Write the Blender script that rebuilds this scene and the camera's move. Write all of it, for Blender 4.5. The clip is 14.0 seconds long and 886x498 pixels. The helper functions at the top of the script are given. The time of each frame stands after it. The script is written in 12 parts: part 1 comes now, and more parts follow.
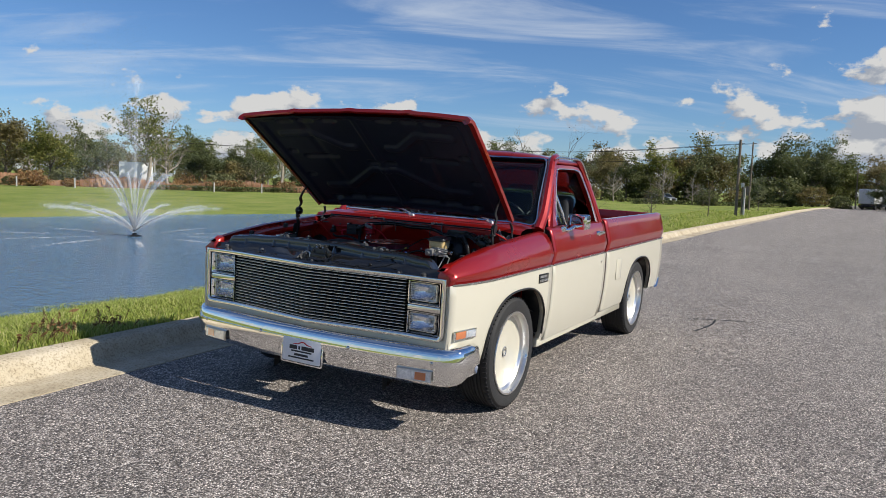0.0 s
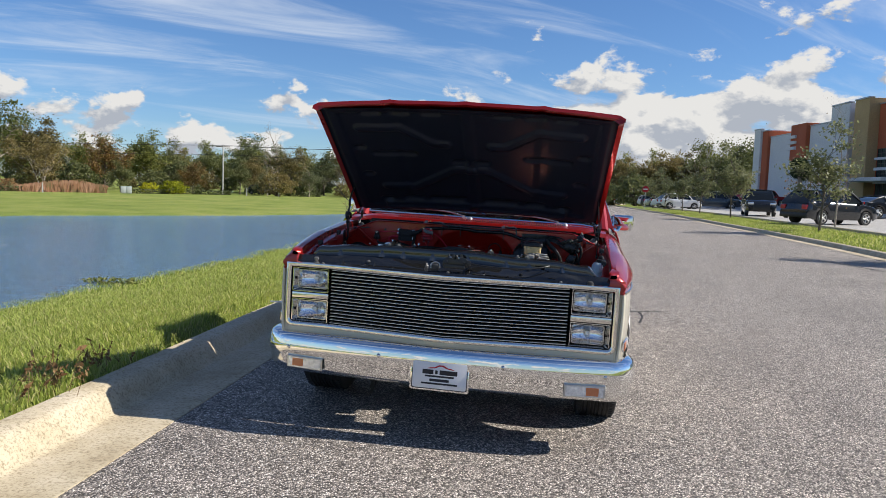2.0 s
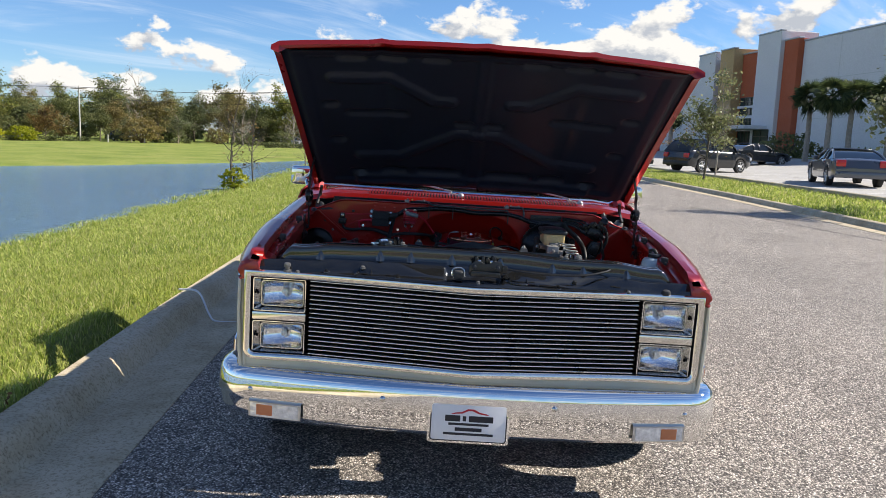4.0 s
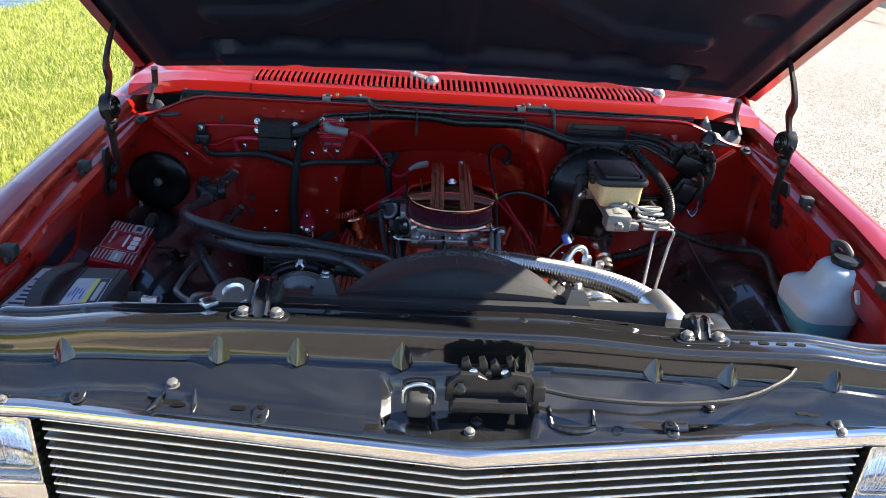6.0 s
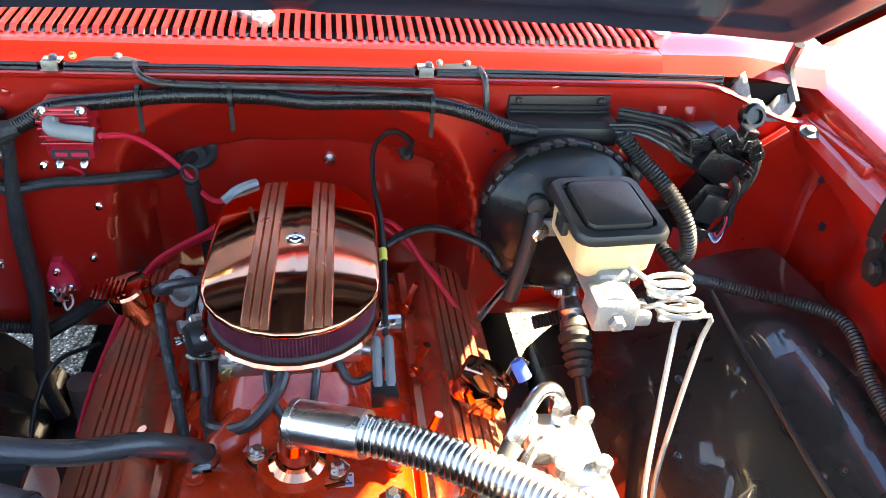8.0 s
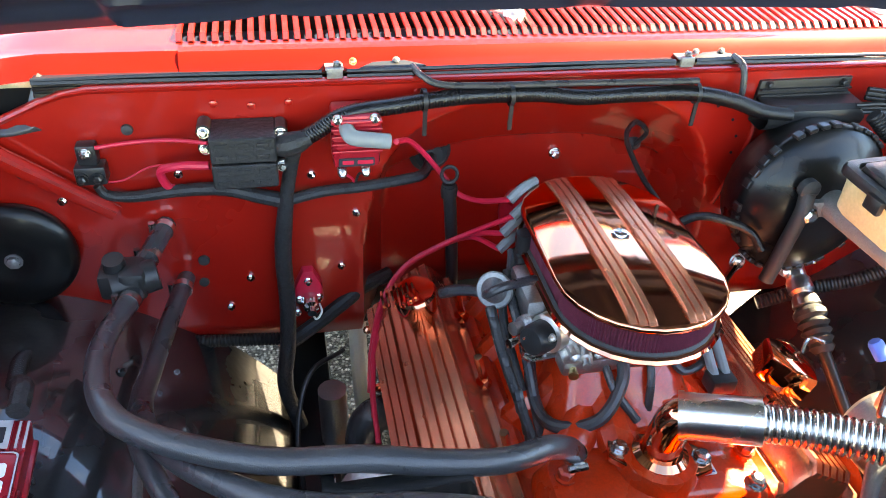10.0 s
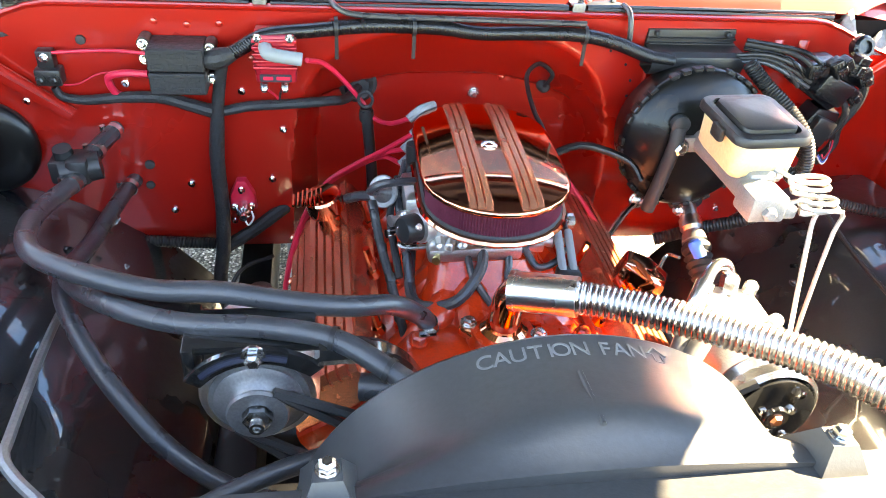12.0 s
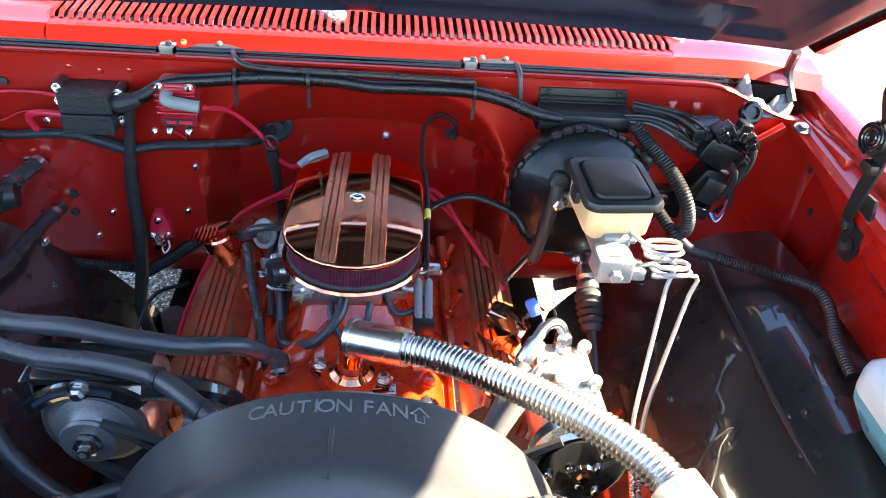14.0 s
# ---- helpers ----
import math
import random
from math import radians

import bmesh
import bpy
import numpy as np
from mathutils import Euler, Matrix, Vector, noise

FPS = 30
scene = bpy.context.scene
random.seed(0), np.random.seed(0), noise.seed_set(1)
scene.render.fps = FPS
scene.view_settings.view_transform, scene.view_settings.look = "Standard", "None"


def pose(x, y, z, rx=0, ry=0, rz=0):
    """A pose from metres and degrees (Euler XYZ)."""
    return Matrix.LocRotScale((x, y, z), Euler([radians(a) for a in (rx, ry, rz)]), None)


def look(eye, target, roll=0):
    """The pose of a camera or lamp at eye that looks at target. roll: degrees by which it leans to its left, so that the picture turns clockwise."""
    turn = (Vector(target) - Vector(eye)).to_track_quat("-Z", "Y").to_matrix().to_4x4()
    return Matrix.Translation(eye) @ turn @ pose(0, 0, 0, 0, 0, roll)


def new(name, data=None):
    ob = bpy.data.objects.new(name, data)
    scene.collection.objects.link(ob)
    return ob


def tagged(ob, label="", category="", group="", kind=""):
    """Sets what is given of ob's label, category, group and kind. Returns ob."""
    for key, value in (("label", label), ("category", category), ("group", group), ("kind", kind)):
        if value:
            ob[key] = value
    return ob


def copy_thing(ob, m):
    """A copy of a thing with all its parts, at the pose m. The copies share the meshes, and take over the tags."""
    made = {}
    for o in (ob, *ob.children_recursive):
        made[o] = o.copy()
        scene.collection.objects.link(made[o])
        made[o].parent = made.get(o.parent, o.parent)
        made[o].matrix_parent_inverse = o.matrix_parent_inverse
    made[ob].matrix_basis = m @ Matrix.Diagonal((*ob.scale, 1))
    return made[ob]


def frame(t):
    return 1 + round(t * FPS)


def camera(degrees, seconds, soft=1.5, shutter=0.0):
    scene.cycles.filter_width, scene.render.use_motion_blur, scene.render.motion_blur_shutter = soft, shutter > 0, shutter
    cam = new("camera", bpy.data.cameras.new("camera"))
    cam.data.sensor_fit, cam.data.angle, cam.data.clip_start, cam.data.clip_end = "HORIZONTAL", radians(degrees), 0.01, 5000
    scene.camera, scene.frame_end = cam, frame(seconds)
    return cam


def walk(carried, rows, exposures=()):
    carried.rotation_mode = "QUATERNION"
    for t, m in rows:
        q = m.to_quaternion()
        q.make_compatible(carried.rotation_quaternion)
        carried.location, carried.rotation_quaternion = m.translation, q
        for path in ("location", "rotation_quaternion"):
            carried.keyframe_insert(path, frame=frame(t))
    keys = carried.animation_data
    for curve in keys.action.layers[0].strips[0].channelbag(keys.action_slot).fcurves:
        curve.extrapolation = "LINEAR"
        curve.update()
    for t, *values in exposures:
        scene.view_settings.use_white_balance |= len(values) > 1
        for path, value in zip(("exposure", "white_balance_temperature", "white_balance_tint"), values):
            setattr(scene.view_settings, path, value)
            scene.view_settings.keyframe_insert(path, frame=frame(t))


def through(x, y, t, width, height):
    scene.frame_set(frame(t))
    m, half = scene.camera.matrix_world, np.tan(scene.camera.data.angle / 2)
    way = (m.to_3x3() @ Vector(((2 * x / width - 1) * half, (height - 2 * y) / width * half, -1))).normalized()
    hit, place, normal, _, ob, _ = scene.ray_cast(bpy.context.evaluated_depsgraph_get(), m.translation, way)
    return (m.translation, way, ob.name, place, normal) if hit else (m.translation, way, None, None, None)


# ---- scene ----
# camera and walk: rows in the truck's own axes, LEAN turns them to the level world
cam = camera(61.6, 14.0, 0.8)
LEAN = pose(0, 0, 0, 0, 1.5, 0)
PATH = [
    (0, (2.823, -3.567, 1.492), (1.864, -1.824, 1.288), 3.3),
    (0.5, (2.242, -3.713, 1.47), (1.411, -1.905, 1.269), 3.4),
    (1, (1.666, -3.824, 1.441), (0.995, -1.95, 1.249), 3.5),
    (1.5, (1.112, -3.949, 1.427), (0.621, -2.019, 1.242), 3.5),
    (2, (0.6, -3.943, 1.382), (0.281, -1.976, 1.212), 3.5),
    (2.5, (0.179, -3.872, 1.368), (-0.016, -1.888, 1.207), 3.5),
    (3, (-0.093, -3.715, 1.381), (-0.186, -1.725, 1.205), 3.4),
    (3.2, (-0.156, -3.59, 1.371), (-0.218, -1.599, 1.19), 3.5),
    (5.3, (-0.161, -1.505, 1.657), (-0.089, 0.381, 0.997), 3.4),
    (5.5, (-0.139, -1.315, 1.643), (-0.06, 0.55, 0.924), 3.4),
    (6, (-0.098, -0.948, 1.643), (-0.004, 0.854, 0.781), 3.9),
    (6.5, (-0.095, -0.645, 1.624), (0.016, 1.09, 0.635), 4.2),
    (7, (0.007, -0.366, 1.597), (0.152, 1.313, 0.519), 4.3),
    (7.2, (0.059, -0.252, 1.574), (0.235, 1.41, 0.476), 4.6),
    (9.3, (-0.16, 0.058, 1.533), (0.239, 1.639, 0.375), 4.3),
    (9.5, (-0.242, 0.06, 1.533), (0.154, 1.643, 0.376), 4.1),
    (10, (-0.406, 0.063, 1.534), (-0.018, 1.638, 0.365), 3.7),
    (10.5, (-0.456, -0.025, 1.512), (-0.092, 1.562, 0.35), 3.6),
    (11, (-0.447, -0.135, 1.496), (-0.103, 1.45, 0.326), 4.1),
    (11.5, (-0.402, -0.192, 1.507), (-0.086, 1.392, 0.329), 4.4),
    (12, (-0.231, -0.177, 1.519), (0.066, 1.415, 0.346), 4.9),
    (12.5, (-0.009, -0.163, 1.529), (0.271, 1.425, 0.347), 5.5),
    (13, (0.166, -0.162, 1.531), (0.42, 1.429, 0.346), 5.9),
    (13.5, (0.186, -0.172, 1.537), (0.409, 1.424, 0.353), 5.9),
    (14, (0.034, -0.223, 1.63), (0.214, 1.392, 0.464), 5.4),
]
walk(cam, [(t, LEAN @ look(eye, target, roll)) for t, eye, target, roll in PATH],
     [(0, 0.25, 6500, 10), (1.0, 0.38, 6500, 10), (2.0, 0.52, 6600, 10), (3.2, 0.68, 6900, 10), (5.3, 1.4, 6600, 10), (6.0, 2.05, 7200, 10), (7.0, 3.5, 8800, 8), (9.3, 4.28, 9900, 6), (10.2, 4.5, 10700, 6), (11.0, 4.85, 11600, 6),
      (12.0, 4.92, 10800, 6), (13.0, 4.2, 8900, 8), (13.5, 4.0, 8500, 8), (14.0, 3.98, 8300, 8)])

# ---- world and sun ----
SUN_TO = Vector((1.0, 0.16, 0.815)).normalized()
SUN_EL, SUN_ROT = math.asin(SUN_TO.z), math.atan2(SUN_TO.x, SUN_TO.y)


def link(nt, a, b):
    nt.links.new(a, b)


def make_world():
    w = bpy.data.worlds.new("sky_world")
    scene.world = w
    w.use_nodes = True
    nt = w.node_tree
    nt.nodes.clear()
    N = nt.nodes.new
    out, bg = N("ShaderNodeOutputWorld"), N("ShaderNodeBackground")
    sky = N("ShaderNodeTexSky")
    sky.sky_type, sky.sun_disc = "NISHITA", False
    sky.sun_elevation, sky.sun_rotation = SUN_EL, SUN_ROT
    sky.air_density, sky.dust_density, sky.ozone_density = 1.0, 0.0, 6.0
    tc = N("ShaderNodeTexCoord")
    sep = N("ShaderNodeSeparateXYZ")
    link(nt, tc.outputs["Generated"], sep.inputs[0])

    def m(op, a, b=None, c=None, clamp=False):
        n = N("ShaderNodeMath")
        n.operation, n.use_clamp = op, clamp
        for i, v in enumerate((a, b, c)):
            if v is None:
                continue
            if isinstance(v, (int, float)):
                n.inputs[i].default_value = v
            else:
                link(nt, v, n.inputs[i])
        return n.outputs[0]

    def ramp(v, a, b, lo=0.0, hi=1.0):
        n = N("ShaderNodeMapRange")
        n.interpolation_type = "SMOOTHSTEP"
        n.inputs[1].default_value, n.inputs[2].default_value = a, b
        n.inputs[3].default_value, n.inputs[4].default_value = lo, hi
        link(nt, v, n.inputs[0])
        return n.outputs[0]

    z = m("MAXIMUM", sep.outputs[2], 0.0)
    den = m("ADD", z, 0.22)
    px, py = m("DIVIDE", sep.outputs[0], den), m("DIVIDE", sep.outputs[1], den)
    # puffy heaps low over the horizon, piled highest beyond the road
    def cloud(offset):
        mp = N("ShaderNodeMapping")
        mp.inputs["Location"].default_value = offset
        mp.inputs["Scale"].default_value = (1.0, 1.0, 1.7)
        link(nt, tc.outputs["Generated"], mp.inputs[0])
        n = N("ShaderNodeTexNoise")
        n.inputs["Scale"].default_value, n.inputs["Detail"].default_value, n.inputs["Roughness"].default_value = 13.5, 10.0, 0.55
        n.inputs["Distortion"].default_value = 0.15
        link(nt, mp.outputs[0], n.inputs["Vector"])
        return n.outputs[0]

    here, sunward = cloud((0.3, 0.0, 0.1)), cloud((0.315, 0.0, 0.13))
    dot = N("ShaderNodeVectorMath")
    dot.operation = "DOT_PRODUCT"
    dot.inputs[1].default_value = (0.26, 0.95, 0.12)
    link(nt, tc.outputs["Generated"], dot.inputs[0])
    bank = ramp(dot.outputs["Value"], 0.90, 0.985, 0.0, 0.175)
    bank = m("MULTIPLY", bank, ramp(z, 0.20, 0.27, 1.0, 0.0))
    low = m("SUBTRACT", ramp(z, 0.06, 0.19, 0.0, 0.24), bank)
    heap = ramp(m("SUBTRACT", here, low), 0.48, 0.55)
    heap = m("MULTIPLY", heap, ramp(z, 0.0, 0.03, 0.6, 1.0))
    lit = m("ADD", m("MULTIPLY", m("SUBTRACT", here, sunward), 10.0), 0.58, None, True)
    # thin streaks high up
    comb2 = N("ShaderNodeCombineXYZ")
    link(nt, m("ADD", m("MULTIPLY", px, 0.5), m("MULTIPLY", py, 0.35)), comb2.inputs[0])
    link(nt, m("SUBTRACT", m("MULTIPLY", py, 1.9), m("MULTIPLY", px, 1.2)), comb2.inputs[1])
    n2 = N("ShaderNodeTexNoise")
    n2.inputs["Scale"].default_value, n2.inputs["Detail"].default_value, n2.inputs["Roughness"].default_value = 1.6, 8.0, 0.6
    n2.inputs["Distortion"].default_value = 0.6
    link(nt, comb2.outputs[0], n2.inputs["Vector"])
    streak = m("MULTIPLY", ramp(n2.outputs[0], 0.44, 0.78), ramp(z, 0.02, 0.14, 0.1, 0.7))
    tone = N("ShaderNodeMixRGB")
    tone.inputs[1].default_value, tone.inputs[2].default_value = (4.3, 4.7, 5.4, 1), (7.9, 7.9, 7.8, 1)
    link(nt, lit, tone.inputs[0])
    tint = N("ShaderNodeMixRGB")
    tint.blend_type, tint.inputs[0].default_value, tint.inputs[2].default_value = "MULTIPLY", 1.0, (0.82, 0.99, 1.20, 1)
    link(nt, sky.outputs[0], tint.inputs[1])
    mix1, mix2 = N("ShaderNodeMixRGB"), N("ShaderNodeMixRGB")
    mix1.inputs[2].default_value = (7.6, 8.3, 9.2, 1)
    link(nt, streak, mix1.inputs[0])
    link(nt, tint.outputs[0], mix1.inputs[1])
    link(nt, heap, mix2.inputs[0])
    link(nt, mix1.outputs[0], mix2.inputs[1])
    link(nt, tone.outputs[0], mix2.inputs[2])
    link(nt, mix2.outputs[0], bg.inputs[0])
    bg.inputs[1].default_value = 0.07
    link(nt, bg.outputs[0], out.inputs[0])


make_world()
sun_data = bpy.data.lights.new("sun", "SUN")
sun_data.energy, sun_data.angle, sun_data.color = 4.8, radians(0.53), (1.0, 0.95, 0.87)
sun = new("sun", sun_data)
sun.matrix_world = look(SUN_TO * 50, (0, 0, 0))


# ---- materials ----
def material(name, color, rough=0.5, metal=0.0, coat=0.0, vary=0.12, vscale=3.0, grain=0.0, gscale=200.0, bump=0.0, bscale=120.0,
             color2=None, transmission=0.0, ior=1.45, sss=0.0, spread=0.0, coat_rough=0.04, rvary=0.15, spec=None, obj_space=True, flakes=0.0):
    """A procedural surface: base colour varied at two scales, roughness wear and fine relief."""
    mt = bpy.data.materials.new(name)
    mt.use_nodes = True
    nt = mt.node_tree
    b = nt.nodes["Principled BSDF"]
    N = nt.nodes.new
    tc = N("ShaderNodeTexCoord")
    vec = tc.outputs["Object"]
    c2 = color2 or tuple(c * (1 - 0.45) for c in color)
    n1 = N("ShaderNodeTexNoise")
    n1.inputs["Scale"].default_value, n1.inputs["Detail"].default_value = vscale, 5.0
    link(nt, vec, n1.inputs["Vector"])
    n2 = N("ShaderNodeTexNoise")
    n2.inputs["Scale"].default_value, n2.inputs["Detail"].default_value = gscale, 2.0
    link(nt, vec, n2.inputs["Vector"])
    mr = N("ShaderNodeMapRange")
    mr.inputs[1].default_value, mr.inputs[2].default_value, mr.inputs[3].default_value, mr.inputs[4].default_value = 0.35, 0.7, 0.0, vary
    link(nt, n1.outputs[0], mr.inputs[0])
    mx = N("ShaderNodeMixRGB")
    mx.inputs[1].default_value, mx.inputs[2].default_value = (*color, 1), (*c2, 1)
    link(nt, mr.outputs[0], mx.inputs[0])
    last = mx.outputs[0]
    if grain:
        mr2 = N("ShaderNodeMapRange")
        mr2.inputs[1].default_value, mr2.inputs[2].default_value, mr2.inputs[3].default_value, mr2.inputs[4].default_value = 0.3, 0.7, 1 - grain, 1 + grain
        link(nt, n2.outputs[0], mr2.inputs[0])
        mul = N("ShaderNodeMixRGB")
        mul.blend_type, mul.inputs[0].default_value = "MULTIPLY", 1.0
        link(nt, last, mul.inputs[1])
        link(nt, mr2.outputs[0], mul.inputs[2])
        last = mul.outputs[0]
    if spread:
        oi = N("ShaderNodeObjectInfo")
        mr3 = N("ShaderNodeMapRange")
        mr3.inputs[3].default_value, mr3.inputs[4].default_value = 1 - spread, 1 + spread
        link(nt, oi.outputs["Random"], mr3.inputs[0])
        mul = N("ShaderNodeMixRGB")
        mul.blend_type, mul.inputs[0].default_value = "MULTIPLY", 1.0
        link(nt, last, mul.inputs[1])
        link(nt, mr3.outputs[0], mul.inputs[2])
        last = mul.outputs[0]
    link(nt, last, b.inputs["Base Color"])
    rr = N("ShaderNodeMapRange")
    rr.inputs[1].default_value, rr.inputs[2].default_value = 0.3, 0.7
    rr.inputs[3].default_value, rr.inputs[4].default_value = rough * (1 - rvary), min(1.0, rough * (1 + rvary))
    link(nt, n1.outputs[0], rr.inputs[0])
    link(nt, rr.outputs[0], b.inputs["Roughness"])
    b.inputs["Metallic"].default_value = metal
    b.inputs["Coat Weight"].default_value, b.inputs["Coat Roughness"].default_value = coat, coat_rough
    b.inputs["Transmission Weight"].default_value, b.inputs["IOR"].default_value = transmission, ior
    if spec is not None:
        b.inputs["Specular IOR Level"].default_value = spec
    if sss:
        b.inputs["Subsurface Weight"].default_value = sss
        b.inputs["Subsurface Radius"].default_value = (0.02, 0.02, 0.02)
    if bump:
        n4 = N("ShaderNodeTexNoise")
        n4.inputs["Scale"].default_value, n4.inputs["Detail"].default_value = bscale, 4.0
        link(nt, vec, n4.inputs["Vector"])
        bp = N("ShaderNodeBump")
        bp.inputs["Strength"].default_value, bp.inputs["Distance"].default_value = min(1.0, bump), 0.004
        link(nt, n4.outputs[0], bp.inputs["Height"])
        link(nt, bp.outputs[0], b.inputs["Normal"])
    return mt


RED = material("red_candy_paint", (0.30, 0.009, 0.006), 0.30, 0.35, 0.9, 0.25, 2.0, 0.12, 900, color2=(0.22, 0.005, 0.004))
RED_BAY = material("red_bay_paint", (0.39, 0.009, 0.005), 0.30, 0.15, 0.8, 0.3, 3.0, 0.1, 700, 0.14, 14, color2=(0.28, 0.008, 0.005))
CREAM = material("cream_paint", (0.60, 0.565, 0.45), 0.35, 0.0, 0.9, 0.06, 1.5)
CHROME = material("chrome", (0.86, 0.86, 0.85), 0.03, 1.0, 0, 0.08, 6.0, rvary=0.5)
STEEL = material("bright_steel", (0.62, 0.61, 0.59), 0.25, 1.0, 0, 0.2, 30.0)
ALU = material("cast_aluminium", (0.60, 0.59, 0.57), 0.38, 1.0, 0, 0.25, 25.0, 0.1, 400, 0.25, 300)
WORN_STEEL = material("worn_grey_steel", (0.20, 0.20, 0.20), 0.38, 0.5, 0, 0.5, 18.0, 0.15, 300, color2=(0.09, 0.09, 0.09))
POLISHED = material("polished_alloy", (0.86, 0.85, 0.82), 0.30, 1.0, 0, 0.1, 8.0)
BLACK_GLOSS = material("black_gloss_enamel", (0.010, 0.010, 0.010), 0.17, 0.0, 1.0, 0.4, 5.0, 0.1, 300, 0.18, 22, color2=(0.016, 0.016, 0.016))
# flat black of gaskets and brackets, also of sheets that stand in for shade
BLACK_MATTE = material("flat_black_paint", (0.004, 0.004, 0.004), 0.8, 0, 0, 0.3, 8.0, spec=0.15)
SURROUND = material("polished_anodised_trim", (0.80, 0.78, 0.73), 0.13, 1.0, 0, 0.1, 5.0, rvary=0.4)
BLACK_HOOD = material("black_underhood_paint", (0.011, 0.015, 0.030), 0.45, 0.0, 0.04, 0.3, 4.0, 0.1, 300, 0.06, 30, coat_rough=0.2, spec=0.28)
BLACK_SATIN = material("black_satin_metal", (0.016, 0.016, 0.016), 0.34, 0.0, 0.15, 0.4, 12.0, 0.15, 500)
PLASTIC = material("black_plastic", (0.014, 0.014, 0.015), 0.36, 0, 0, 0.5, 14.0, 0.15, 600, 0.12, 500, color2=(0.022, 0.022, 0.021))
SHROUD = material("dusty_black_plastic", (0.036, 0.037, 0.039), 0.33, 0, 0, 0.6, 7.0, 0.08, 160, 0.04, 400, color2=(0.058, 0.058, 0.055))
BOOSTER = material("black_booster_enamel", (0.006, 0.006, 0.006), 0.30, 0.0, 0.12, 0.3, 8.0, 0.1, 300, 0.1, 60, spec=0.28)
RUBBER = material("black_rubber", (0.028, 0.028, 0.028), 0.55, 0, 0, 0.4, 20.0, 0.15, 500, 0.2, 400, color2=(0.03, 0.03, 0.03))
HOSE = material("rubber_hose", (0.030, 0.031, 0.034), 0.30, 0, 0.3, 0.4, 20.0, 0.15, 600, 0.25, 700, color2=(0.05, 0.052, 0.056))
TAPE = material("harness_tape", (0.017, 0.017, 0.018), 0.55, 0, 0, 0.5, 40.0, 0.2, 300, 0.6, 150)
TYRE = material("tyre_rubber", (0.02, 0.02, 0.02), 0.7, 0, 0, 0.4, 9.0, 0.15, 300, 0.2, 200, color2=(0.04, 0.038, 0.035))
COPPER = material("copper_anodised", (0.80, 0.30, 0.17), 0.05, 1.0, 0, 0.15, 8.0, rvary=0.35)
COPPER_SATIN = material("copper_finned_casting", (0.74, 0.26, 0.15), 0.24, 0.8, 0, 0.25, 30.0, 0.1, 400, 0.1, 300)
ENGINE = material("orange_engine_paint", (0.60, 0.034, 0.007), 0.28, 0, 0.6, 0.35, 12.0, 0.1, 300, 0.35, 60, color2=(0.45, 0.025, 0.004))
PINK = material("red_silicone_wire", (0.60, 0.015, 0.045), 0.4, 0, 0, 0.2, 20.0)
MAROON = material("pleated_filter_cotton", (0.12, 0.012, 0.03), 0.8, 0, 0, 0.4, 60.0, 0.3, 900)
GREY_BOOT = material("grey_silicone_boot", (0.20, 0.215, 0.22), 0.5, 0, 0, 0.2, 30.0)
RED_BOX = material("red_anodised_box", (0.42, 0.012, 0.025), 0.3, 0.3, 0.2, 0.2, 15.0, 0.1, 500)
WHITE_INK = material("white_print", (0.75, 0.74, 0.74), 0.5, 0, 0, 0.1, 30.0)
GREY_INK = material("grey_white_print", (0.42, 0.40, 0.40), 0.5, 0, 0, 0.3, 40.0)
PAPER = material("printed_label_paper", (0.46, 0.48, 0.50), 0.5, 0, 0, 0.4, 60.0, color2=(0.24, 0.27, 0.34))
DARK_INK = material("dark_print", (0.02, 0.02, 0.025), 0.5, 0, 0, 0.1, 30.0)
RED_INK = material("red_print", (0.5, 0.02, 0.03), 0.5, 0, 0, 0.1, 30.0)
BLUE_INK = material("blue_print", (0.05, 0.12, 0.42), 0.5, 0, 0, 0.1, 30.0)
YELLOW_INK = material("yellow_print", (0.65, 0.6, 0.12), 0.5, 0, 0, 0.1, 30.0)
NYLON = material("yellowed_nylon", (0.60, 0.50, 0.28), 0.4, 0, 0, 0.5, 14.0, 0.08, 200, sss=0.25, color2=(0.62, 0.40, 0.14))
BATTERY_GREY = material("grey_battery_case", (0.034, 0.035, 0.039), 0.40, 0, 0, 0.4, 14.0, 0.12, 500, 0.1, 500, color2=(0.022, 0.023, 0.025))
TANK = material("translucent_tank_plastic", (0.50, 0.58, 0.62), 0.32, 0, 0, 0.15, 10.0, sss=0.3)
FLUID = material("blue_washer_fluid_in_tank", (0.10, 0.38, 0.50), 0.3, 0, 0, 0.2, 10.0, sss=0.3)
GLASS = material("clear_glass", (1, 1, 1), 0.0, 0, 0, 0, transmission=1.0, ior=1.45, rvary=0)
TINT = material("tinted_glass", (0.24, 0.32, 0.31), 0.0, 0, 0, 0.1, transmission=1.0, ior=1.4, rvary=0)
AMBER = material("amber_lens", (0.70, 0.24, 0.10), 0.15, 0, 0.3, 0.2, 40.0, transmission=0.3)
RED_LENS = material("red_lens", (0.5, 0.02, 0.02), 0.15, 0, 0.3, 0.2, 40.0)
LAMP_MIRROR = material("lamp_reflector", (0.92, 0.93, 0.94), 0.10, 1.0, 0, 0.2, 12.0)
FLUTED = material("fluted_lamp_glass", (0.98, 0.99, 1.0), 0.015, 0, 0, 0.05, 20.0, transmission=1.0, ior=1.45)
LAMP_LENS = material("clear_lamp_lens", (0.8, 0.84, 0.88), 0.12, 0.55, 0.4, 0.4, 25.0, 0.2, 60, 0.5, 60, color2=(0.35, 0.4, 0.45))
SILVER = material("silver_argent_paint", (0.50, 0.50, 0.49), 0.3, 0.75, 0.2, 0.15, 8.0)
